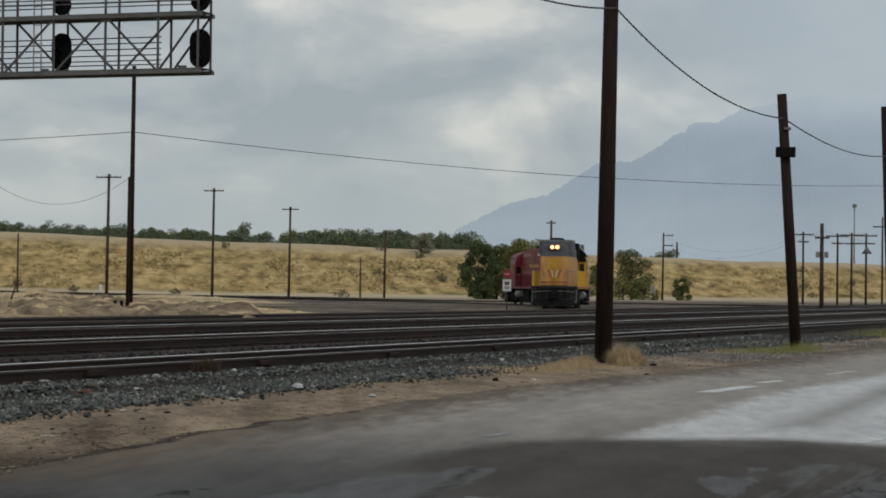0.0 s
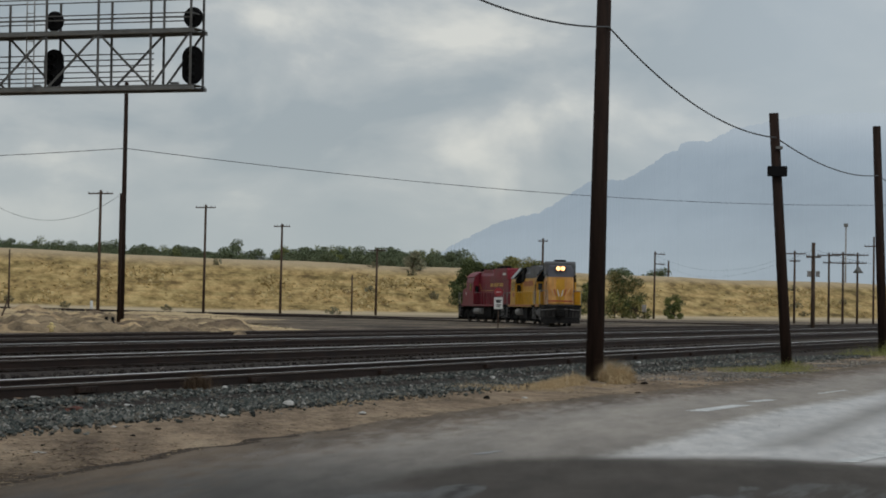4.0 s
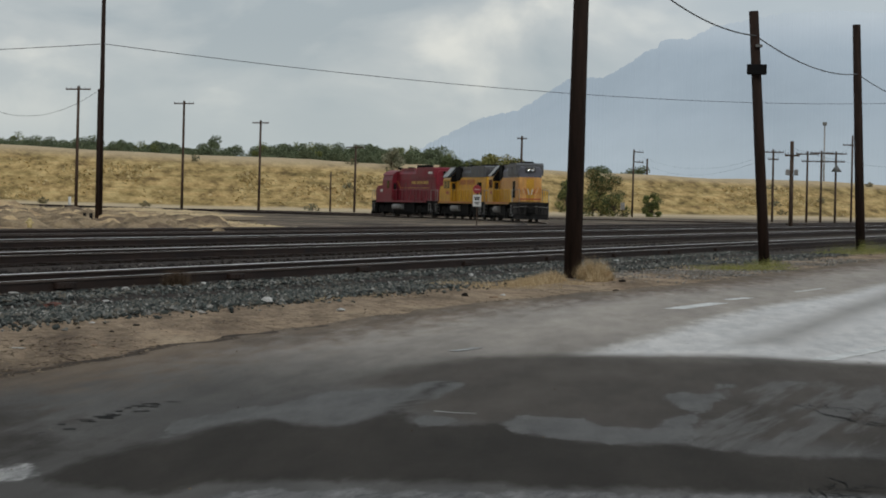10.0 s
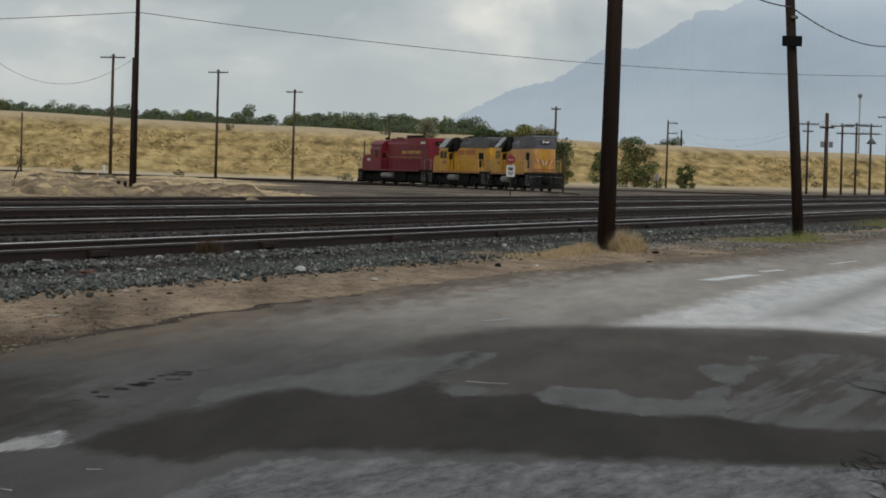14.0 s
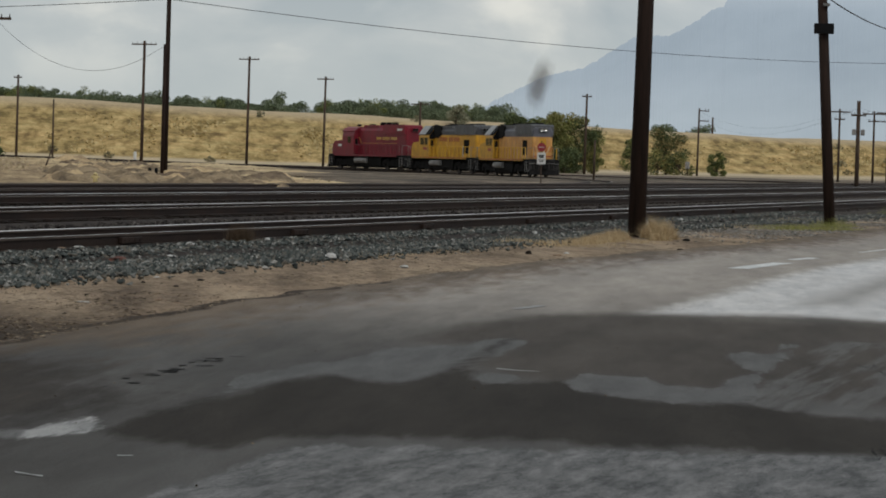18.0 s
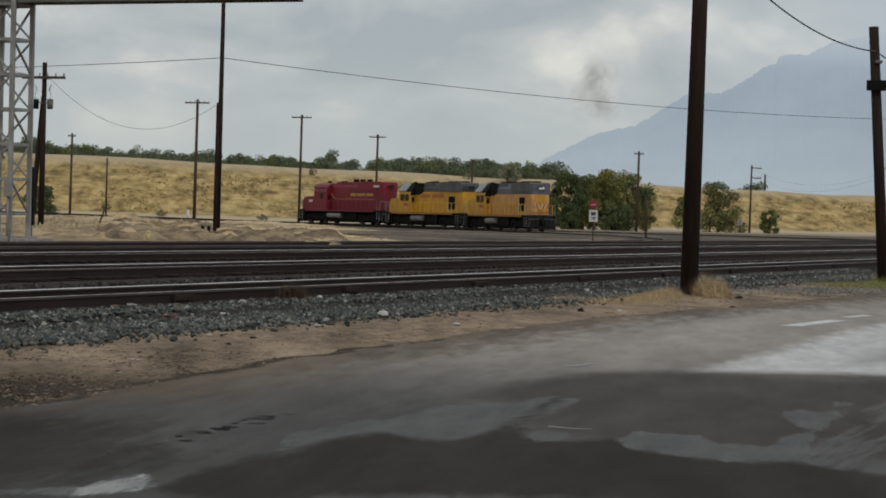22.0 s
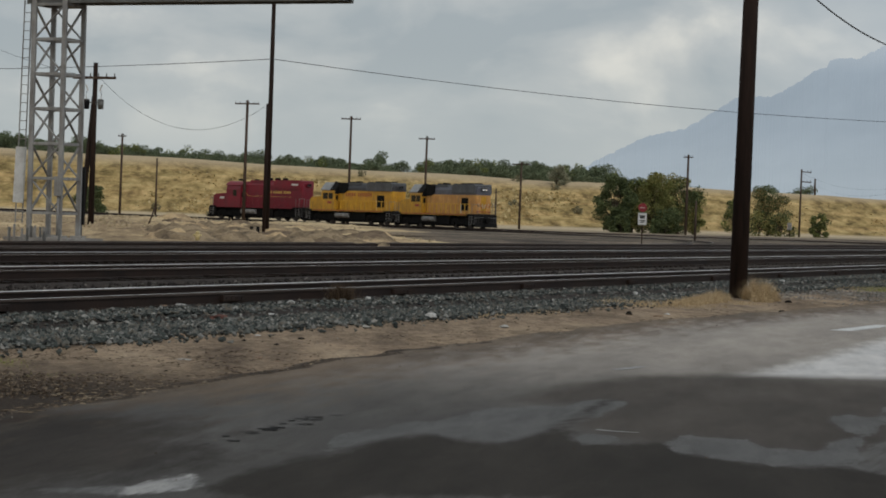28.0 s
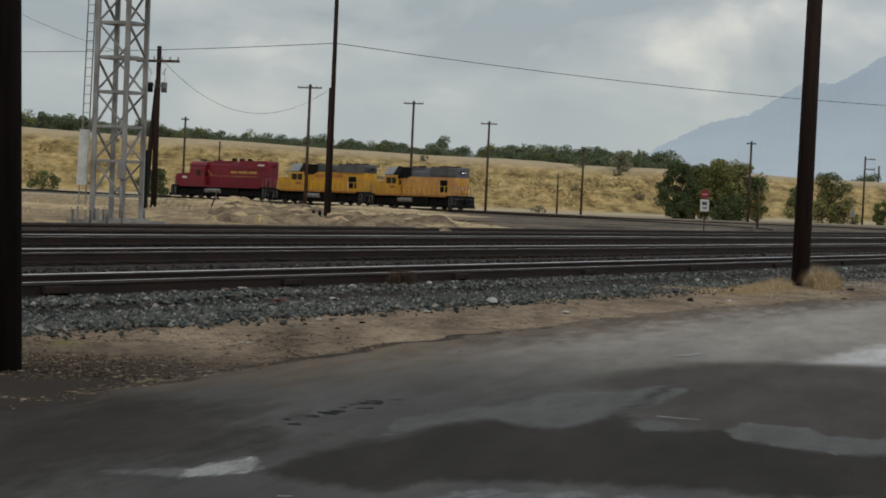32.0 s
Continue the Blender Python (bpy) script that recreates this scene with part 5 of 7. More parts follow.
for turn, d in ((-10.44, 113.6), (-10.29, 113.6)):
    x, y = polar(turn, d)
    solid("marker_post", tube(BM(), (0, 0, -0.3), (0, 0, 0.58), 0.075, 0.075, 12), BLACK, Matrix.Translation((x, y, ground_z(x, y))), "short black marker post beside a tall pole", "post")
x, y = polar(-10.8, 290)
solid("marker_post", tube(BM(), (0, 0, -0.3), (0, 0, 1.25), 0.19, 0.18, 12), WHITE, Matrix.Translation((x, y, 0.0)), "short white marker post beyond the curved track", "post")
x, y = polar(-11.73, 102)
hyd = thing("hydrant", Matrix.Translation((x, y, -0.15)), "small yellow hydrant among dirt mounds", "hydrant")
HYD = surface("yellow_hydrant_paint", (0.86, 0.70, 0.34), (0.66, 0.52, 0.24), 0.6)
part("barrel", tube(BM(), (0, 0, 0), (0, 0, 0.3), 0.1, 0.09, 12), HYD, hyd)
part("cap", tube(BM(), (0, 0, 0.3), (0, 0, 0.4), 0.12, 0.05, 12), HYD, hyd)
part("outlet", tube(BM(), (-0.17, 0, 0.22), (0.17, 0, 0.22), 0.05, 0.04, 10), HYD, hyd)

# ---- crossing signs ----
FADED_SIGN = surface("dirty_pink_lettering", (0.5, 0.33, 0.32), (0.38, 0.22, 0.21), 0.6)
x, y = polar(-1.04, 149)
sg = thing("stop_sign", Matrix.Translation((x, y, -0.2)), "red stop sign above a white notice on a post", "sign")
part("post", beam(BM(), (0, 0.04, -0.2), (0, 0.04, 2.7), 0.07, 0.07), GREY_WOOD, sg)
bm = BM()
f = [bm.verts.new((0.285 * math.cos(math.pi / 8 + k * math.pi / 4), 0, 2.34 + 0.285 * math.sin(math.pi / 8 + k * math.pi / 4))) for k in range(8)]
g = [bm.verts.new(v.co + Vector((0, 0.012, 0))) for v in f]
bm.faces.new(f)
bm.faces.new(g[::-1])
for k in range(8):
    bm.faces.new((f[k], g[k], g[(k + 1) % 8], f[(k + 1) % 8]))
bmesh.ops.recalc_face_normals(bm, faces=bm.faces)
part("octagon", bm, RED_SIGN, sg, "red octagonal plate")
part("lettering", box(BM(), -0.17, 0.17, -0.012, -0.004, 2.29, 2.37), FADED_SIGN, sg)
part("notice", box(BM(), -0.27, 0.27, -0.012, 0.0, 1.26, 2.0), WHITE, sg, "white notice plate")
for z, w, h in ((1.78, 0.17, 0.07), (1.66, 0.14, 0.1), (1.5, 0.17, 0.05), (1.4, 0.12, 0.05)):
    part("lettering", box(BM(), -w, w, -0.02, -0.013, z, z + h), BLACK, sg)
x, y = polar(2.47, 330)
ws = thing("notice_board", Matrix.Translation((x, y, -0.1)), "small white notice on a post before shrubs", "sign")
part("post", beam(BM(), (0, 0.05, -0.3), (0, 0.05, 1.2), 0.1, 0.1), GREY_WOOD, ws)
part("plate", box(BM(), -0.3, 0.3, 0, 0.02, 0.95, 1.95), TANK, ws)

# ---- box on the leaning pole ----
part("box", box(BM(), -0.56, -0.09, -0.26, -0.12, 4.61, 4.86, 0.02), BLACK, LEAN, "dark box on the pole")
part("clamp", box(BM(), -0.36, -0.2, -0.2, 0.2, 5.28, 5.34), DARK_STEEL, LEAN)


# ---- wires ----
def cable(points, r, sag, label):
    """A cable hung between points, with a sag in metres for each span."""
    bm = BM()
    for p, q, s in zip(points, points[1:], sag):
        p, q = Vector(p), Vector(q)
        prev = p
        for k in range(1, 25):
            t = k / 24
            c = p.lerp(q, t) - Vector((0, 0, 4 * s * t * (1 - t)))
            tube(bm, prev, c, r, r, 5, False)
            prev = c
    return solid("cable", bm, WIRE, Matrix.Identity(4), label, "cable")


def up(turn, el, d):
    return (*polar(turn, d), 1.15 + el / 4200 * d)


cable([(-5.6, 16.8, 7.43), (1.2, 44.85, 6.49), (5.6, 57.46, 5.35), (11.78, 84.0, 6.0), (19, 110, 6.2)], 0.017, (1.13, 0.45, 0.3, 0.3), "dark cable slung from pole to pole beside the road")
cable([up(-24, 225, 190), up(-10.06, 270, 116.86), up(14, 221, 240)], 0.017, (0.6, 2.25), "long dark cable crossing above the tracks")
cable([up(-20.5, 420, 140), up(-14.1, 222, 120), up(-10.2, 186, 116.5)], 0.009, (1.0, 1.75), "slack cable between two wooden poles")
cable([up(2.7, 98, 345), up(6.04, 103, 277.5), up(6.85, 101, 280.5), up(7.18, 102, 276.5), up(7.52, 101, 275.5), up(7.9, 118, 299)], 0.007, (2.2, 0.3, 0.2, 0.2, 0.3), "thin cable between the poles beyond the tracks")
cable([up(2.7, 92, 345), up(6.48, 110, 172.6), up(12, 118, 180)], 0.007, (2.4, 1.5), "thin cable between the poles beyond the tracks")

# ---- loose stones ----
def stone_material(name, stops, gloss=0.2):
    m, n, l, b = nodes_of(name)
    geo = n.new("ShaderNodeNewGeometry")
    c = ramp(n, l, geo.outputs["Random Per Island"], stops).outputs[0]
    nz = noise_node(n, l, geo.outputs["Position"], 45, 3)
    g = ramp(n, l, nz.outputs["Fac"], [(0.3, (0.65,) * 3), (0.7, (1.1,) * 3)]).outputs[0]
    l.new(mix(n, l, 0.8, c, g, "MULTIPLY"), b.inputs["Base Color"])
    b.inputs["Roughness"].default_value = 0.9
    b.inputs["Specular IOR Level"].default_value = gloss
    return m


OCT = np.array(((1, 0, 0), (-1, 0, 0), (0, 1, 0), (0, -1, 0), (0, 0, 1), (0, 0, -1)), float)
OCT_F = np.array(((0, 2, 4), (2, 1, 4), (1, 3, 4), (3, 0, 4), (2, 0, 5), (1, 2, 5), (3, 1, 5), (0, 3, 5)))
rng = np.random.default_rng(7)


def stones(name, pts, lo, hi, material, label, parent=None, flat=0.75):
    """Irregular eight-sided stones lying at the places pts."""
    k = len(pts)
    r = lo + (hi - lo) * rng.random(k) ** 2
    v = OCT[None] * rng.uniform(0.55, 1.25, (k, 6, 3)) * r[:, None, None]
    v += rng.normal(0, 0.22, (k, 6, 3)) * r[:, None, None]
    a = rng.uniform(0, 2 * np.pi, k)
    ca, sa = np.cos(a)[:, None], np.sin(a)[:, None]
    x, y = v[..., 0] * ca - v[..., 1] * sa, v[..., 0] * sa + v[..., 1] * ca
    v = np.stack([x, y, v[..., 2] * flat], -1) + np.array(pts)[:, None, :] + np.array((0, 0, 1.0)) * (r * 0.33 * flat)[:, None, None]
    f = OCT_F[None] + 6 * np.arange(k)[:, None, None]
    me = bpy.data.meshes.new(name)
    me.from_pydata(v.reshape(-1, 3).tolist(), [], f.reshape(-1, 3).tolist())
    me.materials.append(material)
    ob = new(name, me)
    if parent:
        ob.parent = parent
    return tagged(ob, label, "gravel", kind="stuff")


def track_place(o, s):
    return ACROSS.x * o + ALONG.x * s, ACROSS.y * o + ALONG.y * s


def shoulder_z(o):
    return -0.30 + 0.105 * smooth(-15.2, -12.3, o)


STONE = stone_material("blue_grey_ballast_stone", [(0.0, (0.024, 0.026, 0.025)), (0.35, (0.072, 0.083, 0.078)), (0.6, (0.128, 0.137, 0.126)), (0.75, (0.15, 0.13, 0.104)), (0.92, (0.21, 0.213, 0.20)), (1.0, (0.40, 0.385, 0.35))])
DARK_STONE = stone_material("oily_ballast_stone", [(0.0, (0.016, 0.013, 0.012)), (0.6, (0.045, 0.038, 0.034)), (0.9, (0.10, 0.09, 0.082)), (1.0, (0.2, 0.18, 0.165))])
CLOD = stone_material("dark_soil_clods", [(0.0, (0.05, 0.035, 0.024)), (0.6, (0.12, 0.086, 0.06)), (1.0, (0.26, 0.20, 0.14))])
PEBBLE = stone_material("dusty_pebbles", [(0.0, (0.08, 0.06, 0.045)), (0.5, (0.2, 0.155, 0.115)), (0.85, (0.27, 0.22, 0.165)), (1.0, (0.38, 0.34, 0.29))])
GRAVEL = surface("blue_grey_gravel", (0.040, 0.042, 0.040), (0.016, 0.017, 0.017), 0.95, 5.0, 30, 1.0)

bm = BM()
rows = []
s = -12.0
while s < 130:
    w = 0.35 * noise.noise(Vector((s * 0.5, 3, 1))) + 0.18 * noise.noise(Vector((s * 2.1, 8, 1)))
    w += -0.9 * smooth(34, 44, s) * (1 - smooth(50, 60, s))
    row = []
    for k in range(9):
        o = -15.35 + (3.0 + w) * k / 8
        x, y = track_place(o, s)
        row.append(bm.verts.new((x, y, shoulder_z(o) + 0.012 * noise.noise(Vector((x * 2, y * 2, 5))) - (0.05 if k == 8 else 0) - 0.004)))
    rows.append(row)
    s += 0.5
for a, c in zip(rows, rows[1:]):
    for k in range(8):
        bm.faces.new((a[k], a[k + 1], c[k + 1], c[k])).smooth = True
solid("gravel_shoulder", bm, GRAVEL, Matrix.Identity(4), "blue-grey crushed stone shoulder sloping from the track", "gravel", kind="structure")

pts = []
while len(pts) < 88000:
    s = 14 + 60 * random.random() ** 1.5
    o = -15.9 + 4.5 * random.random()
    edge = -12.1 + 0.35 * noise.noise(Vector((s * 0.5, 3, 1))) + 0.25 * noise.noise(Vector((s * 2.1, 8, 1))) - 0.9 * smooth(34, 44, s) * (1 - smooth(50, 60, s))
    if o > edge - 0.4 and random.random() > 0.9 * math.exp(-(o - edge + 0.4) / 0.2):
        continue
    x, y = track_place(o, s)
    pts.append((x, y, max(shoulder_z(o), -0.2 - 0.51 * max(0.0, o + 15.0)) + random.uniform(0.0, 0.02)))
stones("ballast_stones", pts, 0.012, 0.052, STONE, "blue-grey crushed ballast stones beside the rails")
pts = []
for o0, o1, k in ((-22.0, -18.6, 7000), (-16.15, -15.1, 9000), (-29.4, -25.7, 3000)):
    for i in range(k):
        x, y = track_place(random.uniform(o0, o1), 18 + 85 * random.random() ** 1.5)
        pts.append((x, y, -0.23))
stones("dark_ballast_stones", pts, 0.025, 0.06, DARK_STONE, "oil-darkened ballast stones between the tracks")
pts = []
while len(pts) < 3800:
    y = 9 + 55 * random.random() ** 1.5
    e = road_edge(y)
    x = e - random.random() ** 1.4 * 6.5 + 0.25
    if Vector((x, y)).dot(ACROSS) < -13 or x > e + 0.2:
        continue
    pts.append((x, y, ground_z(x, y) if x < e - 0.1 else -0.15))
stones("pebbles", pts, 0.004, 0.015, PEBBLE, "scattered pebbles on the dusty verge", flat=0.45)
pts = []
for i in range(160):
    y = 8.5 + 30 * random.random() ** 1.6
    x = road_edge(y) + random.random() ** 1.6 * 5
    pts.append((x, y, -0.15))
stones("road_grit", pts, 0.003, 0.009, CLOD, "fine grit on the asphalt")

DUSTED = stone_material("dusty_grey_gravel", [(0.0, (0.075, 0.068, 0.06)), (0.4, (0.17, 0.157, 0.14)), (0.8, (0.27, 0.252, 0.225)), (1.0, (0.42, 0.395, 0.355))])
pts = []
while len(pts) < 15000:
    y = 42 + 26 * random.random()
    x = road_edge(y) - 0.1 - 4.5 * random.random()
    if Vector((x, y)).dot(ACROSS) > -12.9 and random.random() < smooth(42, 49, y):
        pts.append((x, y, ground_z(x, y) - 0.004))
stones("verge_gravel", pts, 0.012, 0.034, DUSTED, "dusty grey gravel between the ballast and the road", flat=0.5)
CHIP = stone_material("dry_leaf_litter", [(0.0, (0.045, 0.032, 0.022)), (0.4, (0.115, 0.082, 0.055)), (0.75, (0.21, 0.155, 0.10)), (1.0, (0.42, 0.33, 0.22))])
pts = []
while len(pts) < 9000:
    y = 14.5 + 24 * random.random() ** 1.7
    x = road_edge(y) + 0.15 - 3.4 * random.random()
    if Vector((x, y)).dot(ACROSS) < -12.3 or noise.noise(Vector((x * 0.9, y * 0.5, 6.6))) + 0.8 * (1 - smooth(15, 26, y)) < random.uniform(-0.05, 0.9):
        continue
    pts.append((x, y, ground_z(x, y) if x < road_edge(y) - 0.1 else -0.15))
stones("leaf_litter", pts, 0.005, 0.03, CHIP, "brown leaf litter and bark chips on the verge", flat=0.18)
pts = []
for i in range(1300):
    x, y = random.gauss(-5.0, 0.42), random.gauss(17.1, 0.75)
    x -= 0.28 * (y - 17.1)
    if x < road_edge(y) + 0.25:
        pts.append((x, y, ground_z(x, y)))
stones("soil_clods", pts, 0.004, 0.017, CLOD, "dark soil clods and bark crumbs on the verge")

pts = []
for i in range(130):
    y = 15 + 32 * random.random() ** 1.3
    x = road_edge(y) - 0.05 - 2.6 * random.random() ** 1.2
    if Vector((x, y)).dot(ACROSS) > -12.6:
        pts.append((x, y, ground_z(x, y)))
stones("verge_debris", pts, 0.006, 0.024, CLOD, "dark crumbs of bark and clods on the dusty verge", flat=0.35)

# ---- marks on the road ----
def patch(name, outline, z, material, label, rag):
    """A paper-thin paint or crack sheet on the road with a ragged outline."""
    bm = BM()
    pts = []
    for (x0, y0), (x1, y1) in zip(outline, outline[1:] + outline[:1]):
        k = max(2, int(math.hypot(x1 - x0, (y1 - y0)) / 0.1))
        for i in range(k):
            t = i / k
            x, y = x0 + (x1 - x0) * t, y0 + (y1 - y0) * t
            pts.append((x + rag * noise.noise(Vector((x * 11, y * 4, 2))), y + 3 * rag * noise.noise(Vector((x * 11, y * 4, 6)))))
    es = [bm.verts.new((x, y, z)) for x, y in pts]
    ed = [bm.edges.new((a, b)) for a, b in zip(es, es[1:] + es[:1])]
    bmesh.ops.triangle_fill(bm, use_beauty=True, edges=ed, normal=(0, 0, 1))
    for f in bm.faces:
        if f.normal.z < 0:
            f.normal_flip()
    return solid(name, bm, material, Matrix.Identity(4), label, "road mark", kind="structure")


PAINT = surface("worn_white_road_paint", (0.86, 0.86, 0.84), (0.50, 0.50, 0.49), 0.7, 6, 40, 0.1)
CRACK = surface("black_crack", (0.014, 0.013, 0.012), (0.008, 0.008, 0.008), 0.95)
for q in (((1.88, 30.8), (2.66, 33.1), (2.92, 33.0), (2.14, 30.7)), ((2.93, 34.31), (3.33, 35.3), (3.5, 35.2), (3.1, 34.2)), ((2.55, 20.8), (3.6, 23.3), (3.8, 23.25), (2.75, 20.75)), ((4.4, 38.2), (5.1, 40.2), (5.18, 40.15), (4.48, 38.15))):
    patch("lane_mark", list(q), -0.146, PAINT, "worn white lane dash on the asphalt", 0.03)
SCUFF = surface("grey_scrape_on_asphalt", (0.46, 0.46, 0.45), (0.22, 0.22, 0.215), 0.7, 9, 40, 0.1)
for q in (((-0.62, 21.02), (-0.37, 21.6), (-0.3, 21.55), (-0.54, 20.95)), ((-0.52, 14.85), (-0.25, 14.75), (-0.25, 14.72), (-0.52, 14.8)), ((-2.26, 9.42), (-2.12, 9.33), (-2.11, 9.29), (-2.25, 9.38)), ((-1.97, 10.07), (-1.9, 10.06), (-1.89, 10.02), (-1.96, 10.03))):
    patch("scrape", list(q), -0.146, SCUFF, "thin pale scrape on the asphalt", 0.02)
for i in range(22):
    t = random.random()
    x, y = -2.62 + 0.36 * t + random.gauss(0, 0.04), 12.9 + 2.3 * t + random.gauss(0, 0.1)
    a, w = random.uniform(0.02, 0.09), random.uniform(0.01, 0.022)
    patch("crack", [(x, y), (x + a, y + w), (x + a * 0.9, y + w * 3.5), (x - 0.02, y + w * 2)], -0.146, CRACK, "short black crack in the asphalt", 0.01)


def crack_web(cx, cy, w, h, count, label):
    """Branching cracks, each a narrow jagged ribbon, over a patch of the road."""
    g = random.Random(int(cx * 100 + cy))
    for k in range(count):
        x, y = cx + w * g.uniform(-0.5, 0.5), cy + h * g.uniform(-0.5, 0.5)
        a, pts = g.uniform(-0.5, 0.5) + (1.35 if g.random() < 0.3 else 0), [(x, y)]
        for i in range(g.randint(4, 8)):
            a += g.uniform(-0.7, 0.7)
            x, y = x + 0.03 * math.cos(a), y + 0.1 * math.sin(a)
            pts.append((x, y))
        bm, rows = BM(), []
        for i, (x, y) in enumerate(pts):
            e = (0.003 + 0.011 * g.random()) * math.sin(math.pi * (i + 0.6) / (len(pts) + 0.2))
            rows.append((bm.verts.new((x - e * 0.35, y - e, -0.146)), bm.verts.new((x + e * 0.35, y + e, -0.146))))
        for p, q in zip(rows, rows[1:]):
            bm.faces.new((p[0], q[0], q[1], p[1]))
        bmesh.ops.recalc_face_normals(bm, faces=bm.faces)
        for f in bm.faces:
            if f.normal.z < 0:
                f.normal_flip()
        solid("crack", bm, CRACK, Matrix.Identity(4), label, "road mark", kind="structure")


crack_web(1.46, 10.3, 0.24, 1.7, 44, "broken black crack in the asphalt")
crack_web(2.05, 15.3, 0.3, 1.7, 30, "broken black pothole edge in the asphalt")

# ---- litter ----
def crumpled(name, x, y, z, sx, sy, sz, mat, label, cat):
    bm = BM()
    bmesh.ops.create_icosphere(bm, subdivisions=2, radius=1)
    k = random.random() * 50
    sx, sy, sz = sx * 0.78, sy * 0.78, sz * 0.75
    for v in bm.verts:
        d = 1 + 0.55 * noise.noise(v.co * 1.5 + Vector((k, 0, 0))) + 0.35 * noise.noise(v.co * 4.0 + Vector((0, k, 0)))
        v.co = Vector((v.co.x * sx * d, v.co.y * sy * d, max(-0.6, v.co.z) * sz * d))
    return solid(name, bm, mat, pose(x, y, z + sz * 0.6, 0, 0, random.uniform(0, 180)), label, cat)


PLASTIC = surface("dirty_white_plastic", (0.66, 0.65, 0.62), (0.42, 0.40, 0.37), 0.5, 8, 40, 0.1)
CARD = surface("weathered_cardboard", (0.36, 0.25, 0.17), (0.20, 0.13, 0.09), 0.9, 8, 40, 0.2)
TAR = surface("dark_tar_clod", (0.028, 0.022, 0.018), (0.012, 0.010, 0.009), 0.9, 8, 40, 0.3)
BRICK = surface("broken_red_brown_brick", (0.17, 0.078, 0.060), (0.09, 0.045, 0.037), 0.9, 8, 40, 0.3)
for x, y, sx, sy, sz, m, lab in ((-6.85, 31.98, 0.15, 0.1, 0.05, PLASTIC, "torn white foam piece on ballast"), (-6.98, 31.5, 0.13, 0.1, 0.045, CARD, "weathered tan scrap on ballast"), (-6.02, 30.5, 0.27, 0.15, 0.09, BRICK, "broken brown brick piece on ballast"),
                                 (-5.61, 32.06, 0.19, 0.11, 0.035, PLASTIC, "flattened white paper scrap on ballast"), (-5.66, 34.03, 0.1, 0.09, 0.075, PLASTIC, "crumpled white plastic wrapper on ballast"), (-4.92, 36.94, 0.07, 0.06, 0.07, PLASTIC, "white paper cup on ballast"),
                                 (-3.3, 31.1, 0.12, 0.1, 0.085, PLASTIC, "crumpled white plastic bag on gravel"), (-0.94, 47.02, 0.085, 0.07, 0.1, PLASTIC, "white plastic cup on ballast"), (0.47, 54.13, 0.11, 0.08, 0.06, PLASTIC, "white plastic scrap on ballast"),
                                 (2.41, 58.71, 0.09, 0.08, 0.06, PLASTIC, "white plastic scrap on ballast"), (3.53, 61.15, 0.13, 0.09, 0.09, TAR, "dark clod of tar on ballast"), (-0.79, 35.2, 0.09, 0.07, 0.07, TAR, "dark clod on the verge dirt"),
                                 (-2.21, 29.54, 0.075, 0.06, 0.045, PLASTIC, "small pale paper scrap on dirt"), (1.88, 42.93, 0.1, 0.08, 0.06, TAR, "dark clod at the road edge"), (-4.41, 20.77, 0.1, 0.035, 0.012, PLASTIC, "thin pale plastic strip on dirt"),
                                 (-3.84, 21.41, 0.13, 0.045, 0.02, CARD, "flat brown bark strip on dirt"), (-4.6, 25.5, 0.05, 0.05, 0.03, PLASTIC, "pale paper scrap on ballast"), (-5.2, 24.4, 0.05, 0.04, 0.03, CARD, "small brown scrap on dirt"), (0.97, 36.27, 0.1, 0.08, 0.06, CARD, "brown scrap at the road edge"), (-0.35, 34.74, 0.12, 0.07, 0.04, CARD, "brown cardboard scrap on dirt"), (-0.23, 35.76, 0.07, 0.05, 0.04, PLASTIC, "small pale paper scrap on dirt"), (1.58, 38.24, 0.08, 0.06, 0.04, TAR, "dark clod at the road edge"),
                                 (1.95, 39.16, 0.07, 0.06, 0.04, TAR, "dark clod at the road edge"), (-4.06, 23.63, 0.07, 0.03, 0.02, TAR, "dark bark scrap on dirt"), (-4.07, 25.18, 0.06, 0.05, 0.03, TAR, "dark clod on the verge dirt"), (-4.59, 21.81, 0.03, 0.03, 0.02, TAR, "dark clod on the verge dirt"), (-4.23, 19.24, 0.03, 0.025, 0.015, TAR, "dark clod on the verge dirt"),
                                 (-4.56, 24.5, 0.04, 0.035, 0.025, TAR, "dark clod on the verge dirt"), (-3.62, 21.1, 0.1, 0.03, 0.015, CARD, "flat brown bark strip on dirt")):
    o = Vector((x, y)).dot(ACROSS)
    crumpled("litter", x, y, max(shoulder_z(o), -0.2 - 0.51 * max(0.0, o + 15.0)) + 0.025 if o < -12 else ground_z(x, y), sx * 0.85, sy * 0.85, sz * 0.62, m, lab, "litter")

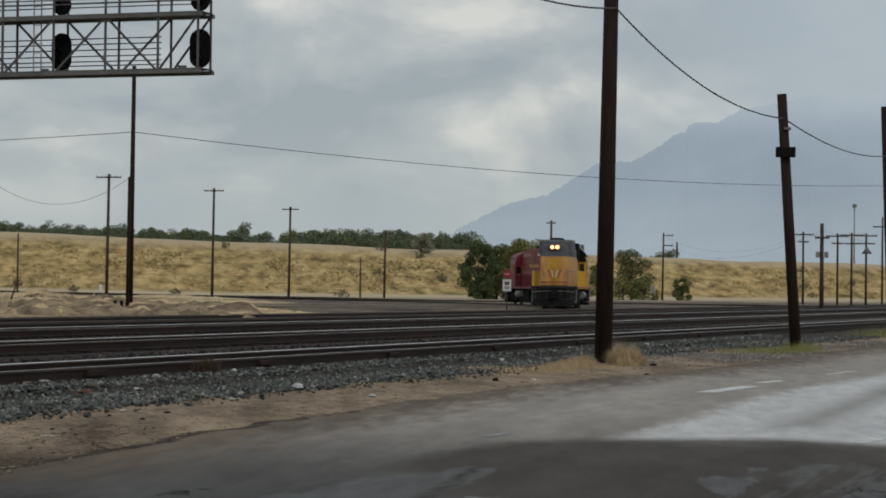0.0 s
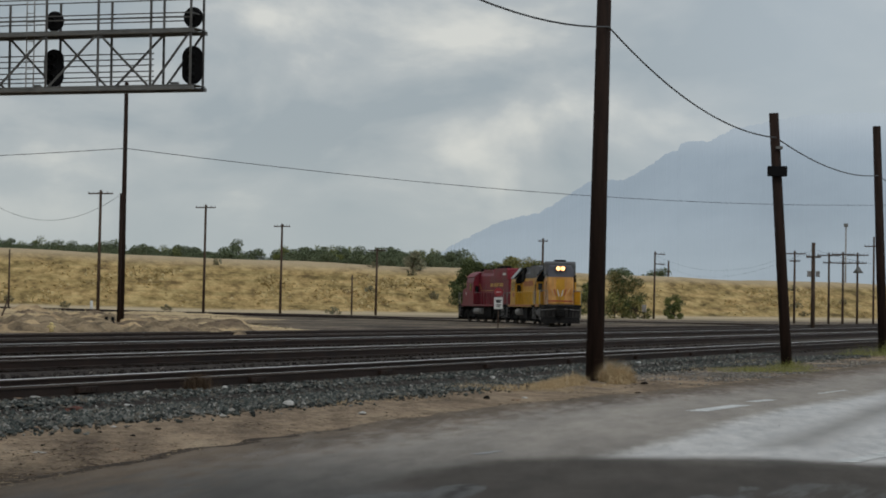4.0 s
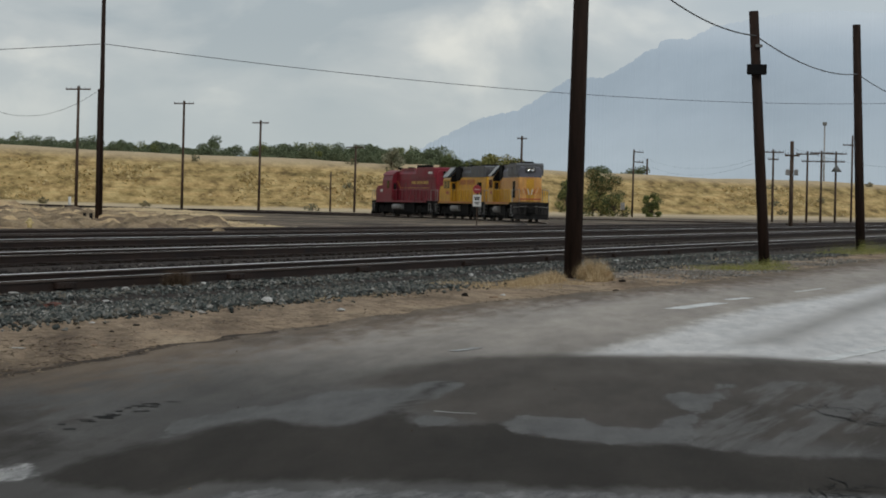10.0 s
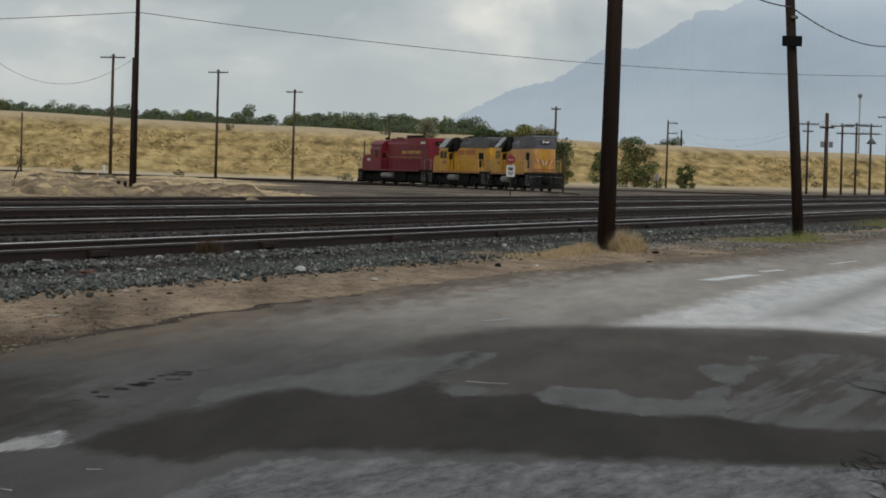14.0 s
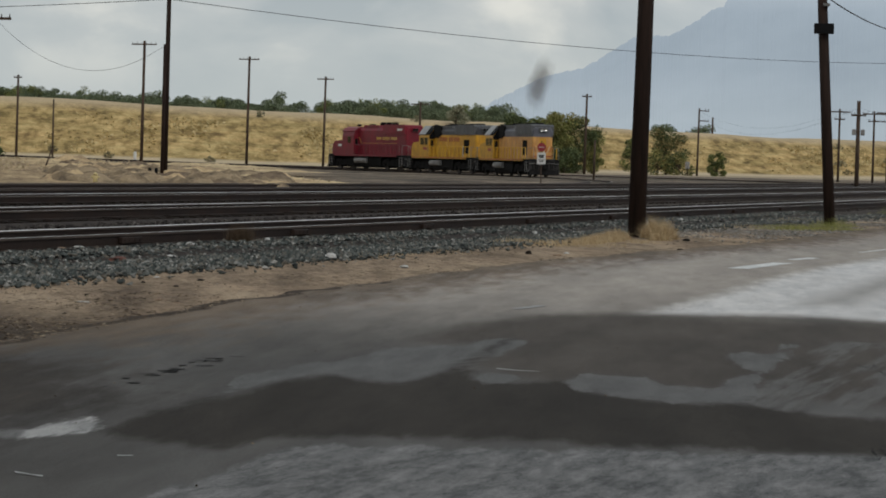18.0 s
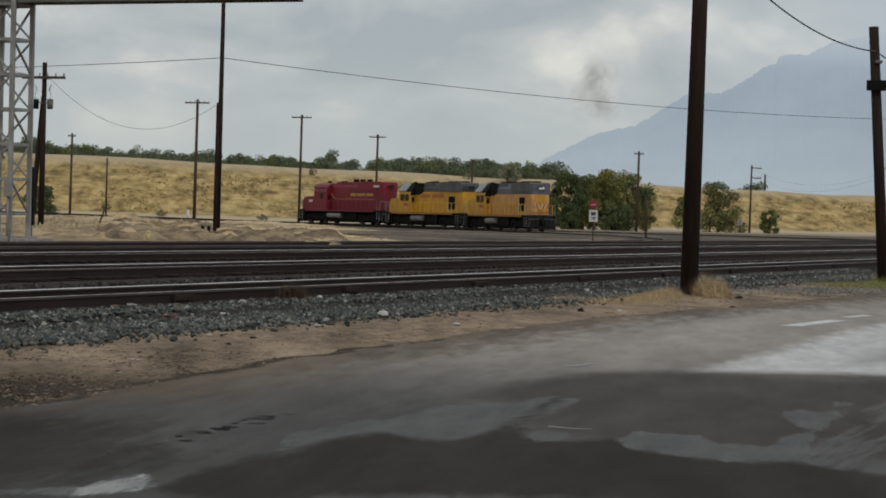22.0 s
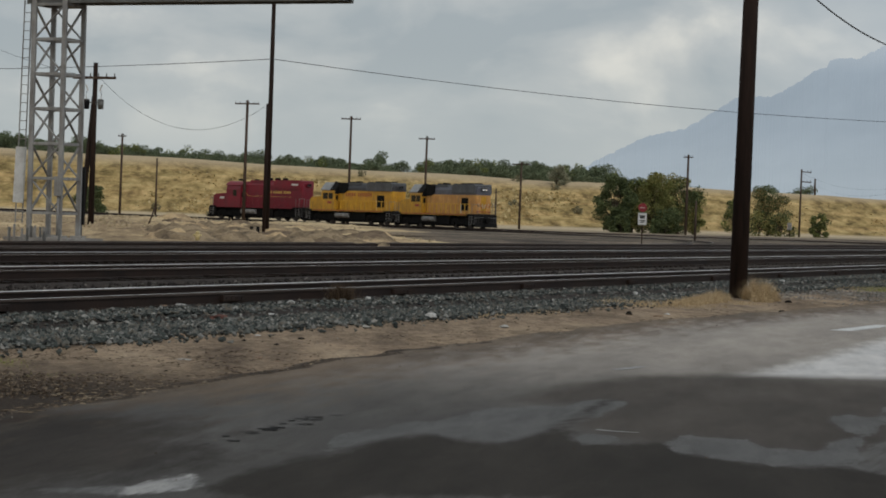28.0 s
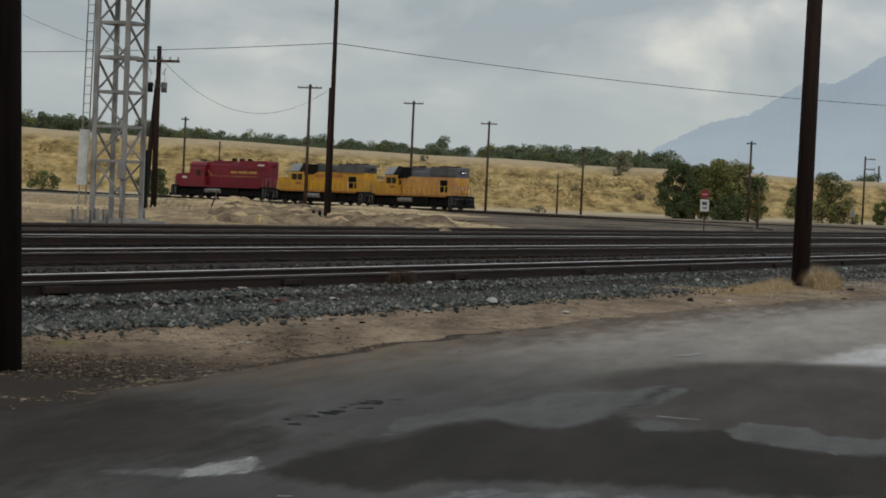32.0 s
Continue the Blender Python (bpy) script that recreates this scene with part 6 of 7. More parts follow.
# ---- dry grass ----
def blade_mesh(name, places, material, label, parent=None, kind="stuff"):
    """Bent pointed blades: (x, y, z, height, width, lean, turn) each."""
    q = np.array(places)
    x, y, z, h, w, lean, a = q.T
    ca, sa = np.cos(a), np.sin(a)
    k = len(q)
    v = np.zeros((k, 5, 3))
    for j, (u, t, bend) in enumerate(((-1, 0, 0), (1, 0, 0), (0.7, 0.55, 0.35), (-0.7, 0.55, 0.35), (0, 1, 1))):
        v[:, j, 0] = x + w * u * 0.5 * ca - lean * bend * sa
        v[:, j, 1] = y + w * u * 0.5 * sa + lean * bend * ca
        v[:, j, 2] = z + h * t
    f = []
    for i in range(k):
        b = 5 * i
        f += [(b, b + 1, b + 2, b + 3), (b + 3, b + 2, b + 4)]
    me = bpy.data.meshes.new(name)
    me.from_pydata(v.reshape(-1, 3).tolist(), [], f)
    me.materials.append(material)
    ob = new(name, me)
    if parent:
        ob.parent = parent
    return tagged(ob, label, "grass", kind=kind)


STRAW = stone_material("dry_straw_grass", [(0.0, (0.36, 0.25, 0.13)), (0.35, (0.55, 0.40, 0.22)), (0.75, (0.67, 0.52, 0.32)), (1.0, (0.76, 0.63, 0.43))])
BERM_STRAW = stone_material("embankment_straw", [(0.0, (0.34, 0.265, 0.12)), (0.3, (0.45, 0.345, 0.155)), (0.75, (0.56, 0.43, 0.21)), (1.0, (0.70, 0.56, 0.31))])
GREENISH = stone_material("green_tinged_grass", [(0.0, (0.14, 0.165, 0.04)), (0.5, (0.27, 0.285, 0.08)), (1.0, (0.46, 0.41, 0.18))])


def tufts(rows):
    out = []
    for cx, cy, r, k, h in rows:
        for i in range(int(k * 2.6)):
            a, d = random.uniform(0, 6.28), r * random.random() ** 0.7
            x, y = cx + d * math.cos(a), cy + d * math.sin(a) * 1.4
            out.append((x, y, ground_z(x, y) - 0.02, h * (0.2 + 0.95 * random.random() ** 1.7) * (1.15 - 0.55 * d / r), random.uniform(0.003, 0.0075), random.uniform(0.1, 0.7) * h, random.uniform(0, 6.28)))
    return out


blade_mesh("dry_grass", tufts(((1.3, 44.3, 0.22, 700, 0.44), (1.5, 43.9, 0.25, 900, 0.40), (1.4, 43.0, 0.22, 400, 0.2), (0.62, 43.4, 0.28, 800, 0.22), (0.45, 42.2, 0.33, 900, 0.2), (0.95, 42.6, 0.3, 300, 0.06), (0.28, 41.4, 0.35, 800, 0.18), (0.05, 40.6, 0.35, 500, 0.14), (1.0, 41.5, 0.5, 300, 0.08), (-0.1, 39.6, 0.9, 700, 0.13), (-0.6, 39.2, 0.8, 600, 0.11), (-1.15, 39.5, 0.8, 700, 0.13), (-1.6, 40.4, 0.7, 600, 0.13), (-2.6, 33.2, 0.7, 260, 0.06), (-3.0, 32.4, 0.6, 220, 0.06), (-2.2, 34.6, 0.8, 260, 0.06), (3.6, 54.4, 1.2, 240, 0.12), (5.2, 62, 1.2, 200, 0.2))), STRAW, "dry straw grass tufts round a pole foot")
blade_mesh("verge_weeds", tufts(((-5.75, 19.6, 0.25, 160, 0.07), (-5.5, 19.2, 0.3, 140, 0.05), (-5.0, 18.3, 0.4, 120, 0.04), (-5.9, 18.4, 0.3, 100, 0.05))), GREENISH, "thin greenish weeds on the dusty verge")
blade_mesh("roadside_grass", tufts(((4.7, 53.6, 1.0, 600, 0.16), (5.6, 54.5, 0.9, 600, 0.18), (6.0, 57.2, 0.6, 400, 0.25), (5.0, 55, 1.2, 600, 0.14), (9.8, 75, 1.4, 300, 0.35), (11.2, 77, 1.6, 350, 0.45), (12.1, 83.5, 1.2, 300, 0.5))), GREENISH, "greenish roadside grass beside the poles")
x, y = track_place(-15.7, 33.0)
blade_mesh("dead_weed", [(x + random.gauss(0, 0.09), y + random.gauss(0, 0.09), -0.18, random.uniform(0.08, 0.3), 0.005, random.uniform(0, 0.25), random.uniform(0, 6.28)) for i in range(900)],
           stone_material("dead_brown_weed", [(0, (0.06, 0.04, 0.025)), (1, (0.16, 0.11, 0.07))]), "dead brown weed against the rail", kind="")
out = []
while len(out) < 3600:
    u, v = random.uniform(-75, 240), 2.2 + 18 * random.random()
    p = BERM_P + BERM_U * u + BERM_N * v
    c = noise.noise(Vector((p.x * 0.08, p.y * 0.03, 4.4))) + 0.6 * noise.noise(Vector((p.x * 0.4, p.y * 0.11, 2.4)))
    if random.random() > 0.1 + 1.6 * c:
        continue
    out.append((p.x, p.y, ground_z(p.x, p.y) - 0.05, random.uniform(0.12, 0.34) * (1 + max(0, c)), random.uniform(0.25, 0.8), random.uniform(-0.3, 0.5), random.gauss(0.3, 0.9)))
blade_mesh("embankment_grass", out, BERM_STRAW, "tall dry straw-coloured grass covering the embankment")
out = []
for i in range(9000):
    x, y = polar(random.uniform(-19, -10.5), random.uniform(112, 300))
    if Vector((x, y)).dot(ACROSS) > -49 or noise.noise(Vector((x * 0.15, y * 0.1, 8))) < -0.05:
        continue
    d = math.hypot(x - WYE_C.x, y - WYE_C.y)
    if abs(d - WYE_R) < 3:
        continue
    out.append((x, y, ground_z(x, y) - 0.02, random.uniform(0.05, 0.16), random.uniform(0.05, 0.2), random.uniform(0, 0.2), random.gauss(0.3, 0.8)))
YARD_STRAW = stone_material("thin_yard_straw", [(0.0, (0.30, 0.23, 0.13)), (0.5, (0.46, 0.36, 0.22)), (1.0, (0.58, 0.47, 0.31))])
blade_mesh("yard_grass", out, YARD_STRAW, "thin dry grass on the sandy yard")

# ---- dirt mounds ----
MOUND = surface("grey_brown_dirt_mound", (0.66, 0.49, 0.29), (0.32, 0.23, 0.145), 0.95, 1.1, 9, 0.9)
MOUND3 = surface("dark_grey_dirt_mound", (0.40, 0.305, 0.195), (0.13, 0.10, 0.072), 0.95, 1.1, 9, 0.9)
MOUND4 = surface("dark_brown_dirt", (0.27, 0.20, 0.135), (0.10, 0.074, 0.055), 0.95, 1.6, 9, 0.9)
MOUND2 = surface("pale_sandy_mound", (0.74, 0.57, 0.34), (0.44, 0.33, 0.195), 0.95, 0.9, 9, 0.9)
mound_seed = 0
for turn, d, r, h in ((-12.7, 128, 2.2, 0.55), (-12.2, 122, 2.0, 0.75), (-11.75, 126, 2.3, 0.85), (-11.3, 120, 2.2, 0.8), (-10.9, 128, 2.6, 0.95), (-10.45, 122, 2.3, 0.85), (-9.95, 127, 2.7, 1.0), (-9.5, 121, 2.5, 0.9), (-9.05, 128, 2.8, 0.95), (-8.6, 122, 2.4, 0.8), (-8.15, 128, 2.8, 0.8), (-7.7, 123, 2.4, 0.6), (-7.2, 127, 2.6, 0.5),
                      (-13.3, 160, 4, 0.5), (-11.5, 175, 5, 0.6), (-12.4, 180, 5, 0.5), (-10.6, 182, 5, 0.7), (-15.9, 150, 5, 0.5), (-16.8, 140, 5, 0.6), (-17.8, 150, 6, 0.7), (-18.6, 135, 5, 0.6), (-9.4, 160, 4, 0.5), (-8.5, 150, 4, 0.45)):
    x, y = polar(turn, d)
    h *= 0.3
    bm = BM()
    n = 46
    grid = [[bm.verts.new((0, 0, 0)) for j in range(n)] for i in range(n)]
    mound_seed += 7
    for i in range(n):
        for j in range(n):
            u, v = (i / (n - 1) - 0.5) * 2, (j / (n - 1) - 0.5) * 2
            q = Vector((u * r * 0.9 + mound_seed, v * r * 0.9, 0))
            rad = math.hypot(u, v) * (1 + 0.25 * noise.noise(q * 0.6))
            z = h * (max(0, 1 - rad) ** 0.8) * (1 + 0.7 * noise.noise(q * 1.3)) + (0.5 * h * noise.noise(q * 2.9) + 0.42 * h * noise.noise(q * 6.3) + 0.2 * h * noise.noise(q * 12.0)) * smooth(1.0, 0.75, rad)
            z *= max(0, 1 - u ** 6) * max(0, 1 - v ** 6)
            grid[i][j].co = (u * r * 1.5, v * r, max(0, z) - 0.04)
    for i in range(n - 1):
        for j in range(n - 1):
            bm.faces.new((grid[i][j], grid[i + 1][j], grid[i + 1][j + 1], grid[i][j + 1])).smooth = True
    solid("dirt_mound", bm, (MOUND, MOUND2, MOUND2)[mound_seed % 3], Matrix.Translation((x, y, ground_z(x, y))), "low rough mound of grey-brown dirt", "mound", "dirt mounds beyond the tracks")
    blade_mesh("mound_grass", [(x + random.gauss(0, r * 0.6), y + random.gauss(0, r * 0.4), ground_z(x, y) + random.uniform(0, 0.3 * h), random.uniform(0.06, 0.2), random.uniform(0.06, 0.14), random.uniform(0, 0.2), random.gauss(0.3, 0.8)) for i in range(40)], YARD_STRAW, "dry grass on a dirt mound")


LUMPS = []
for k in range(5):
    bm = BM()
    n = 14
    r, h = 0.6 + 0.17 * k, 0.24 + 0.05 * k
    grid = [[None] * n for i in range(n)]
    for i in range(n):
        for j in range(n):
            u, v = (i / (n - 1) - 0.5) * 2, (j / (n - 1) - 0.5) * 2
            q = Vector((u + 9.1 * k, v, 1.3))
            rad = math.hypot(u, v) * (1 + 0.35 * noise.noise(q * 1.1))
            z = h * max(0, 1 - rad ** 2) ** 0.7 * (1 + 0.8 * noise.noise(q * 2.2)) + 0.55 * h * noise.noise(q * 4) * (rad < 0.95)
            z *= max(0, 1 - u ** 6) * max(0, 1 - v ** 6)
            grid[i][j] = bm.verts.new((u * r * 1.5, v * r, max(0, z) - 0.05 - 0.6 * max(0, rad - 0.9)))
    for i in range(n - 1):
        for j in range(n - 1):
            bm.faces.new((grid[i][j], grid[i + 1][j], grid[i + 1][j + 1], grid[i][j + 1]))
    x, y = polar(-10.2 - 0.3 * k, 119)
    LUMPS.append(solid("dirt_mound", bm, (MOUND4, MOUND3, MOUND)[k % 3], Matrix.Translation((x, y, ground_z(x, y))), "small rough mound of dumped brown dirt", "mound", "dirt mounds beyond the tracks"))
for i in range(85):
    turn, d = random.uniform(-12.4, -7.3), 105 + 24 * random.random() ** 1.3
    if -10.75 < turn < -9.95 and d < 119 or -11.95 < turn < -11.5 and d < 108:
        continue
    x, y = polar(turn, d)
    copy_thing(LUMPS[i % 5], pose(x, y, ground_z(x, y) + random.uniform(-0.05, 0.08), 0, 0, random.uniform(-40, 40)))

# ---- trees and shrubs ----
def leaf_material(name, dark, mid, light):
    return stone_material(name, [(0.0, dark), (0.5, mid), (1.0, light)], 0.5)


BARK = surface("grey_brown_bark", (0.12, 0.09, 0.065), (0.05, 0.038, 0.03), 0.9, 3, 20, 0.6)
LEAF_DARK = leaf_material("dark_green_leaves", (0.038, 0.056, 0.022), (0.086, 0.118, 0.041), (0.165, 0.188, 0.070))
LEAF_MID = leaf_material("mid_green_leaves", (0.09, 0.116, 0.031), (0.195, 0.222, 0.061), (0.325, 0.325, 0.105))
# distance haze is mixed into the colour of these far leaves
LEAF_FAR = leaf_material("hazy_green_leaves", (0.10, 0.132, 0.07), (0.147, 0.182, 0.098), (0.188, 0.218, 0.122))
LEAF_DRY = leaf_material("yellowing_leaves", (0.155, 0.115, 0.038), (0.30, 0.225, 0.08), (0.44, 0.34, 0.145))
LEAF_OLIVE = leaf_material("olive_leaves", (0.135, 0.130, 0.038), (0.275, 0.25, 0.074), (0.43, 0.375, 0.135))
LEAF_PALE = leaf_material("pale_grey_green_leaves", (0.19, 0.195, 0.13), (0.29, 0.29, 0.19), (0.39, 0.38, 0.26))
LEAF_SAGE = leaf_material("grey_sage_leaves", (0.15, 0.135, 0.072), (0.26, 0.225, 0.125), (0.37, 0.315, 0.185))


def tree(name, m, height, spread, leaves, size, mats, label, clumps=16, low=0.1, category="tree", seed=1, group=""):
    """A trunk with limbs and a crown of leafy clumps with gaps between them."""
    r = random.Random(seed)
    g = np.random.default_rng(seed)
    o = thing(name, m, label, category, group)
    bm = BM()
    cl = []
    for i in range(clumps):
        a = 2 * math.pi * (i * 0.618 + r.random() * 0.3)
        t = low + (1 - low) * ((i + r.random()) / clumps)
        wide = spread * (0.35 + 0.65 * math.sin(math.pi * min(1, 0.22 + 0.72 * t))) * r.uniform(0.35, 1.0)
        c = Vector((wide * math.cos(a), wide * math.sin(a) * 0.8, height * (0.03 + 0.87 * t)))
        rad = spread * r.uniform(0.26, 0.46)
        cl.append((c, rad))
    tube(bm, (0, 0, -0.4), (0.05 * spread, 0, height * 0.45), height * 0.028 + 0.03, height * 0.018, 8)
    for c, rad in cl:
        s = Vector((0, 0, height * r.uniform(0.12, 0.45)))
        tube(bm, s, c, height * 0.012 + 0.01, 0.015, 5, False)
    part("trunk", bm, BARK, o)
    per = leaves // (clumps * len(mats))
    for k, mat in enumerate(mats):
        vs = []
        for i, (c, rad) in enumerate(cl):
            if len(mats) > 1 and r.random() < 0.25:
                continue
            d = g.normal(0, 1, (per, 3))
            d /= np.linalg.norm(d, axis=1)[:, None]
            p = d * rad * (g.random((per, 1)) ** 0.45) * np.array((1.1, 1.0, 0.8)) + np.array(c)
            p[:, 2] = np.maximum(p[:, 2], 0.05)
            u = g.normal(0, 1, (per, 3))
            u /= np.linalg.norm(u, axis=1)[:, None]
            w = np.cross(u, g.normal(0, 1, (per, 3)))
            w /= np.linalg.norm(w, axis=1)[:, None]
            q = size * g.uniform(0.6, 1.3, (per, 1))
            vs.append(np.stack([p - u * q, p + w * q * 0.5, p + u * q, p - w * q * 0.5], 1))
        v = np.concatenate(vs).reshape(-1, 3)
        me = bpy.data.meshes.new("crown")
        me.from_pydata(v.tolist(), [], np.arange(len(v)).reshape(-1, 4).tolist())
        me.materials.append(mat)
        ob = new("crown", me)
        ob.parent = o
    return o


def at(turn, d, z=None):
    x, y = polar(turn, d)
    return Matrix.Translation((x, y, ground_z(x, y) if z is None else z))


tree("tree", at(-1.70, 318), 7.9, 2.5, 13000, 0.14, (LEAF_DARK,), "dark green tree in a clump before the embankment", 26, 0.0, seed=3)
tree("tree", at(-1.30, 322), 8.0, 3.1, 15000, 0.14, (LEAF_DARK, LEAF_MID), "green tree in a clump before the embankment", 26, 0.05, seed=4)
tree("tree", at(-0.75, 320), 8.5, 3.2, 16000, 0.14, (LEAF_OLIVE, LEAF_MID), "leafy olive-green tree in a clump before the embankment", 26, 0.05, seed=5)
tree("tree", at(-0.20, 322), 8.2, 3.2, 16000, 0.14, (LEAF_OLIVE, LEAF_DARK), "leafy olive-green tree in a clump before the embankment", 26, 0.0, seed=6)
tree("tree", at(0.18, 324), 6.0, 2.3, 9500, 0.14, (LEAF_OLIVE, LEAF_MID), "smaller olive-green tree at the end of a clump", 14, 0.0, seed=7)
tree("shrub", at(-1.55, 316), 3.6, 1.9, 3300, 0.16, (LEAF_DARK,), "dark green shrub under taller trees", 14, 0.0, "shrub", 8)
tree("shrub", at(-0.5, 316), 3.4, 2.4, 3300, 0.16, (LEAF_DARK,), "dark green shrub under taller trees", 14, 0.0, "shrub", 9)
tree("shrub", at(1.15, 345), 5.8, 2.0, 3300, 0.16, (LEAF_DARK, LEAF_MID), "green shrub behind a pole", 14, 0.0, "shrub", 10)
tree("tree", at(1.95, 350), 6.9, 3.1, 11000, 0.14, (LEAF_DRY, LEAF_DARK), "tree with yellowing brown leaves", 26, 0.1, seed=11)
tree("shrub", at(1.75, 344), 3.6, 2.8, 2600, 0.16, (LEAF_OLIVE, LEAF_DARK), "low green shrub under a yellowing tree", 14, 0.0, "shrub", 12)
tree("shrub", at(2.25, 344), 3.2, 2.2, 2200, 0.16, (LEAF_OLIVE, LEAF_DARK), "low green shrub under a yellowing tree", 14, 0.0, "shrub", 13)
tree("shrub", at(3.17, 348), 3.7, 1.45, 6500, 0.12, (LEAF_DARK, LEAF_MID), "small dark green tree before the embankment", 24, 0.0, "shrub", 14)
tree("shrub", at(-14.28, 300), 3.7, 2.3, 4200, 0.16, (LEAF_DARK,), "round dark green shrub before the embankment", 14, 0.0, "shrub", 15)
tree("shrub", at(-16.9, 315), 2.9, 1.7, 2640, 0.16, (LEAF_DARK, LEAF_MID), "round dark green shrub before the embankment", 14, 0.0, "shrub", 16)
tree("shrub", at(-3.13, 394), 3.2, 1.9, 2400, 0.16, (LEAF_PALE,), "grey-green bush on the embankment slope", 12, 0.0, "shrub", 17)
sage = [tree("sagebrush", at(-9, 345), 0.8, 0.8, 300, 0.13, (LEAF_SAGE,), "low grey-brown sagebrush on the embankment", 8, 0.0, "shrub", 20, "sagebrush on the embankment"),
        tree("sagebrush", at(-5.0, 343), 0.9, 1.0, 340, 0.13, (LEAF_SAGE, LEAF_PALE), "low grey-brown sagebrush on the embankment", 8, 0.0, "shrub", 21, "sagebrush on the embankment")]
for i in range(36):
    p = BERM_P + BERM_U * random.uniform(-70, 220) + BERM_N * random.uniform(-2, 28)
    copy_thing(sage[i % 2], pose(p.x, p.y, ground_z(p.x, p.y), 0, 0, random.uniform(0, 360)))
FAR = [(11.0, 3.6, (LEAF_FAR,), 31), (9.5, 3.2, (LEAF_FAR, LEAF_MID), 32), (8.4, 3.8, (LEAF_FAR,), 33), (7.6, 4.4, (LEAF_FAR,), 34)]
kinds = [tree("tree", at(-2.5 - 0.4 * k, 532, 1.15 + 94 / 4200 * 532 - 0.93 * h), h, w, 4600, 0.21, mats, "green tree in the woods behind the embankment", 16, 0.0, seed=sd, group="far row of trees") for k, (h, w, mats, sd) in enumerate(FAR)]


def wood_top(turn):
    """How high the wood's outline stands, in 4200ths of the distance."""
    knots = ((-22, 140), (-17.2, 133), (-14.9, 118), (-12.5, 106), (-11, 101), (-9, 102), (-7.3, 96), (-5, 101), (-2.5, 97), (-1.5, 92))
    for (a, ha), (c, hc) in zip(knots, knots[1:]):
        if a <= turn <= c:
            return ha + (hc - ha) * (turn - a) / (c - a)
    return 92


turn = -21.0
while turn < -1.6:
    if not (-6.95 < turn < -6.6):
        for k in range(4 if turn < -8 else 3):
            tt, d = turn + random.uniform(-0.12, 0.12), random.uniform(505, 575)
            x, y = polar(tt, d)
            q = 3 if k >= 2 else random.choice((0, 1, 2, 2, 3, 3))
            top = 1.15 + (wood_top(tt) + (random.uniform(-17, -11) if k >= 2 else random.uniform(-13, 1) + (random.uniform(6, 15) if random.random() < 0.10 else 0))) / 4200 * d
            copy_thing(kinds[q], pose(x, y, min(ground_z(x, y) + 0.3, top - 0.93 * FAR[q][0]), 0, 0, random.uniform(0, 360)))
    turn += 0.24
for turn in (1.75, 1.95, 2.75):
    x, y = polar(turn, 560)
    copy_thing(kinds[3], pose(x, y, 1.15 + (68 + random.uniform(-3, 5)) / 4200 * 560 - 7.1, 0, 0, random.uniform(0, 360)))

# ---- third leg of the junction ----
LEG = ((-78, 301), (-50, 288), (-32, 278), (-16, 262), (-3.6, 250), (12, 240), (28, 229), (50, 216), (80, 200))


def leg_at(s):
    left = s
    for (x0, y0), (x1, y1) in zip(LEG, LEG[1:]):
        d = math.hypot(x1 - x0, y1 - y0)
        if left <= d or (x1, y1) == LEG[-1]:
            t = left / d
            return x0 + (x1 - x0) * t, y0 + (y1 - y0) * t, 0.12 - 0.18 * smooth(-40, 0, x0 + (x1 - x0) * t), math.atan2(x1 - x0, y1 - y0)
        left -= d
    return 80, 200, -0.06, 2.0


build_track(leg_at, 0, 185, 4, (1, 0), "rusty track of the far junction leg", RAIL_DULL)

# ---- exhaust smoke ----
SMOKE, _n, _l, _b = nodes_of("thin_brown_exhaust_smoke")
_b.inputs["Base Color"].default_value = (0.16, 0.13, 0.11, 1)
_b.inputs["Roughness"].default_value = 1.0
_b.inputs["Alpha"].default_value = 0.26
_b.inputs["Specular IOR Level"].default_value = 0.0
SMOKE.use_transparent_shadow = True
PUFFS = []
STACK_S = 5.8
for k in range(14):
    bm = BM()
    g = random.Random(300 + k)
    for i in range(5000):
        c = Vector((g.gauss(0, 1), g.gauss(0, 1), g.gauss(0, 1))).normalized() * g.random() ** 0.46
        c += 0.12 * noise.noise_vector(c * 2.3 + Vector((k, 0, 0)))
        c.x, c.y, c.z = c.x * 0.78, c.y * 1.7, c.z * 1.25
        q = Vector((g.gauss(0, 1), g.gauss(0, 1), g.gauss(0, 1))).normalized() * 0.0145
        w = q.cross(Vector((g.gauss(0, 1), g.gauss(0, 1), g.gauss(0, 1)))).normalized() * 0.0145
        bm.faces.new([bm.verts.new(c + e) for e in (q, w, -q, -w)])
    ob = solid("smoke_puff", bm, SMOKE, Matrix.Identity(4), "thin brown exhaust smoke drifting above a locomotive", "smoke", "puffs of one smoke plume")
    ob.visible_shadow = False
    a, r = g.uniform(0, 6.28), g.random() ** 0.5
    PUFFS.append((ob, (k / 13, r * math.cos(a), r * math.sin(a), g.uniform(0, 360))))


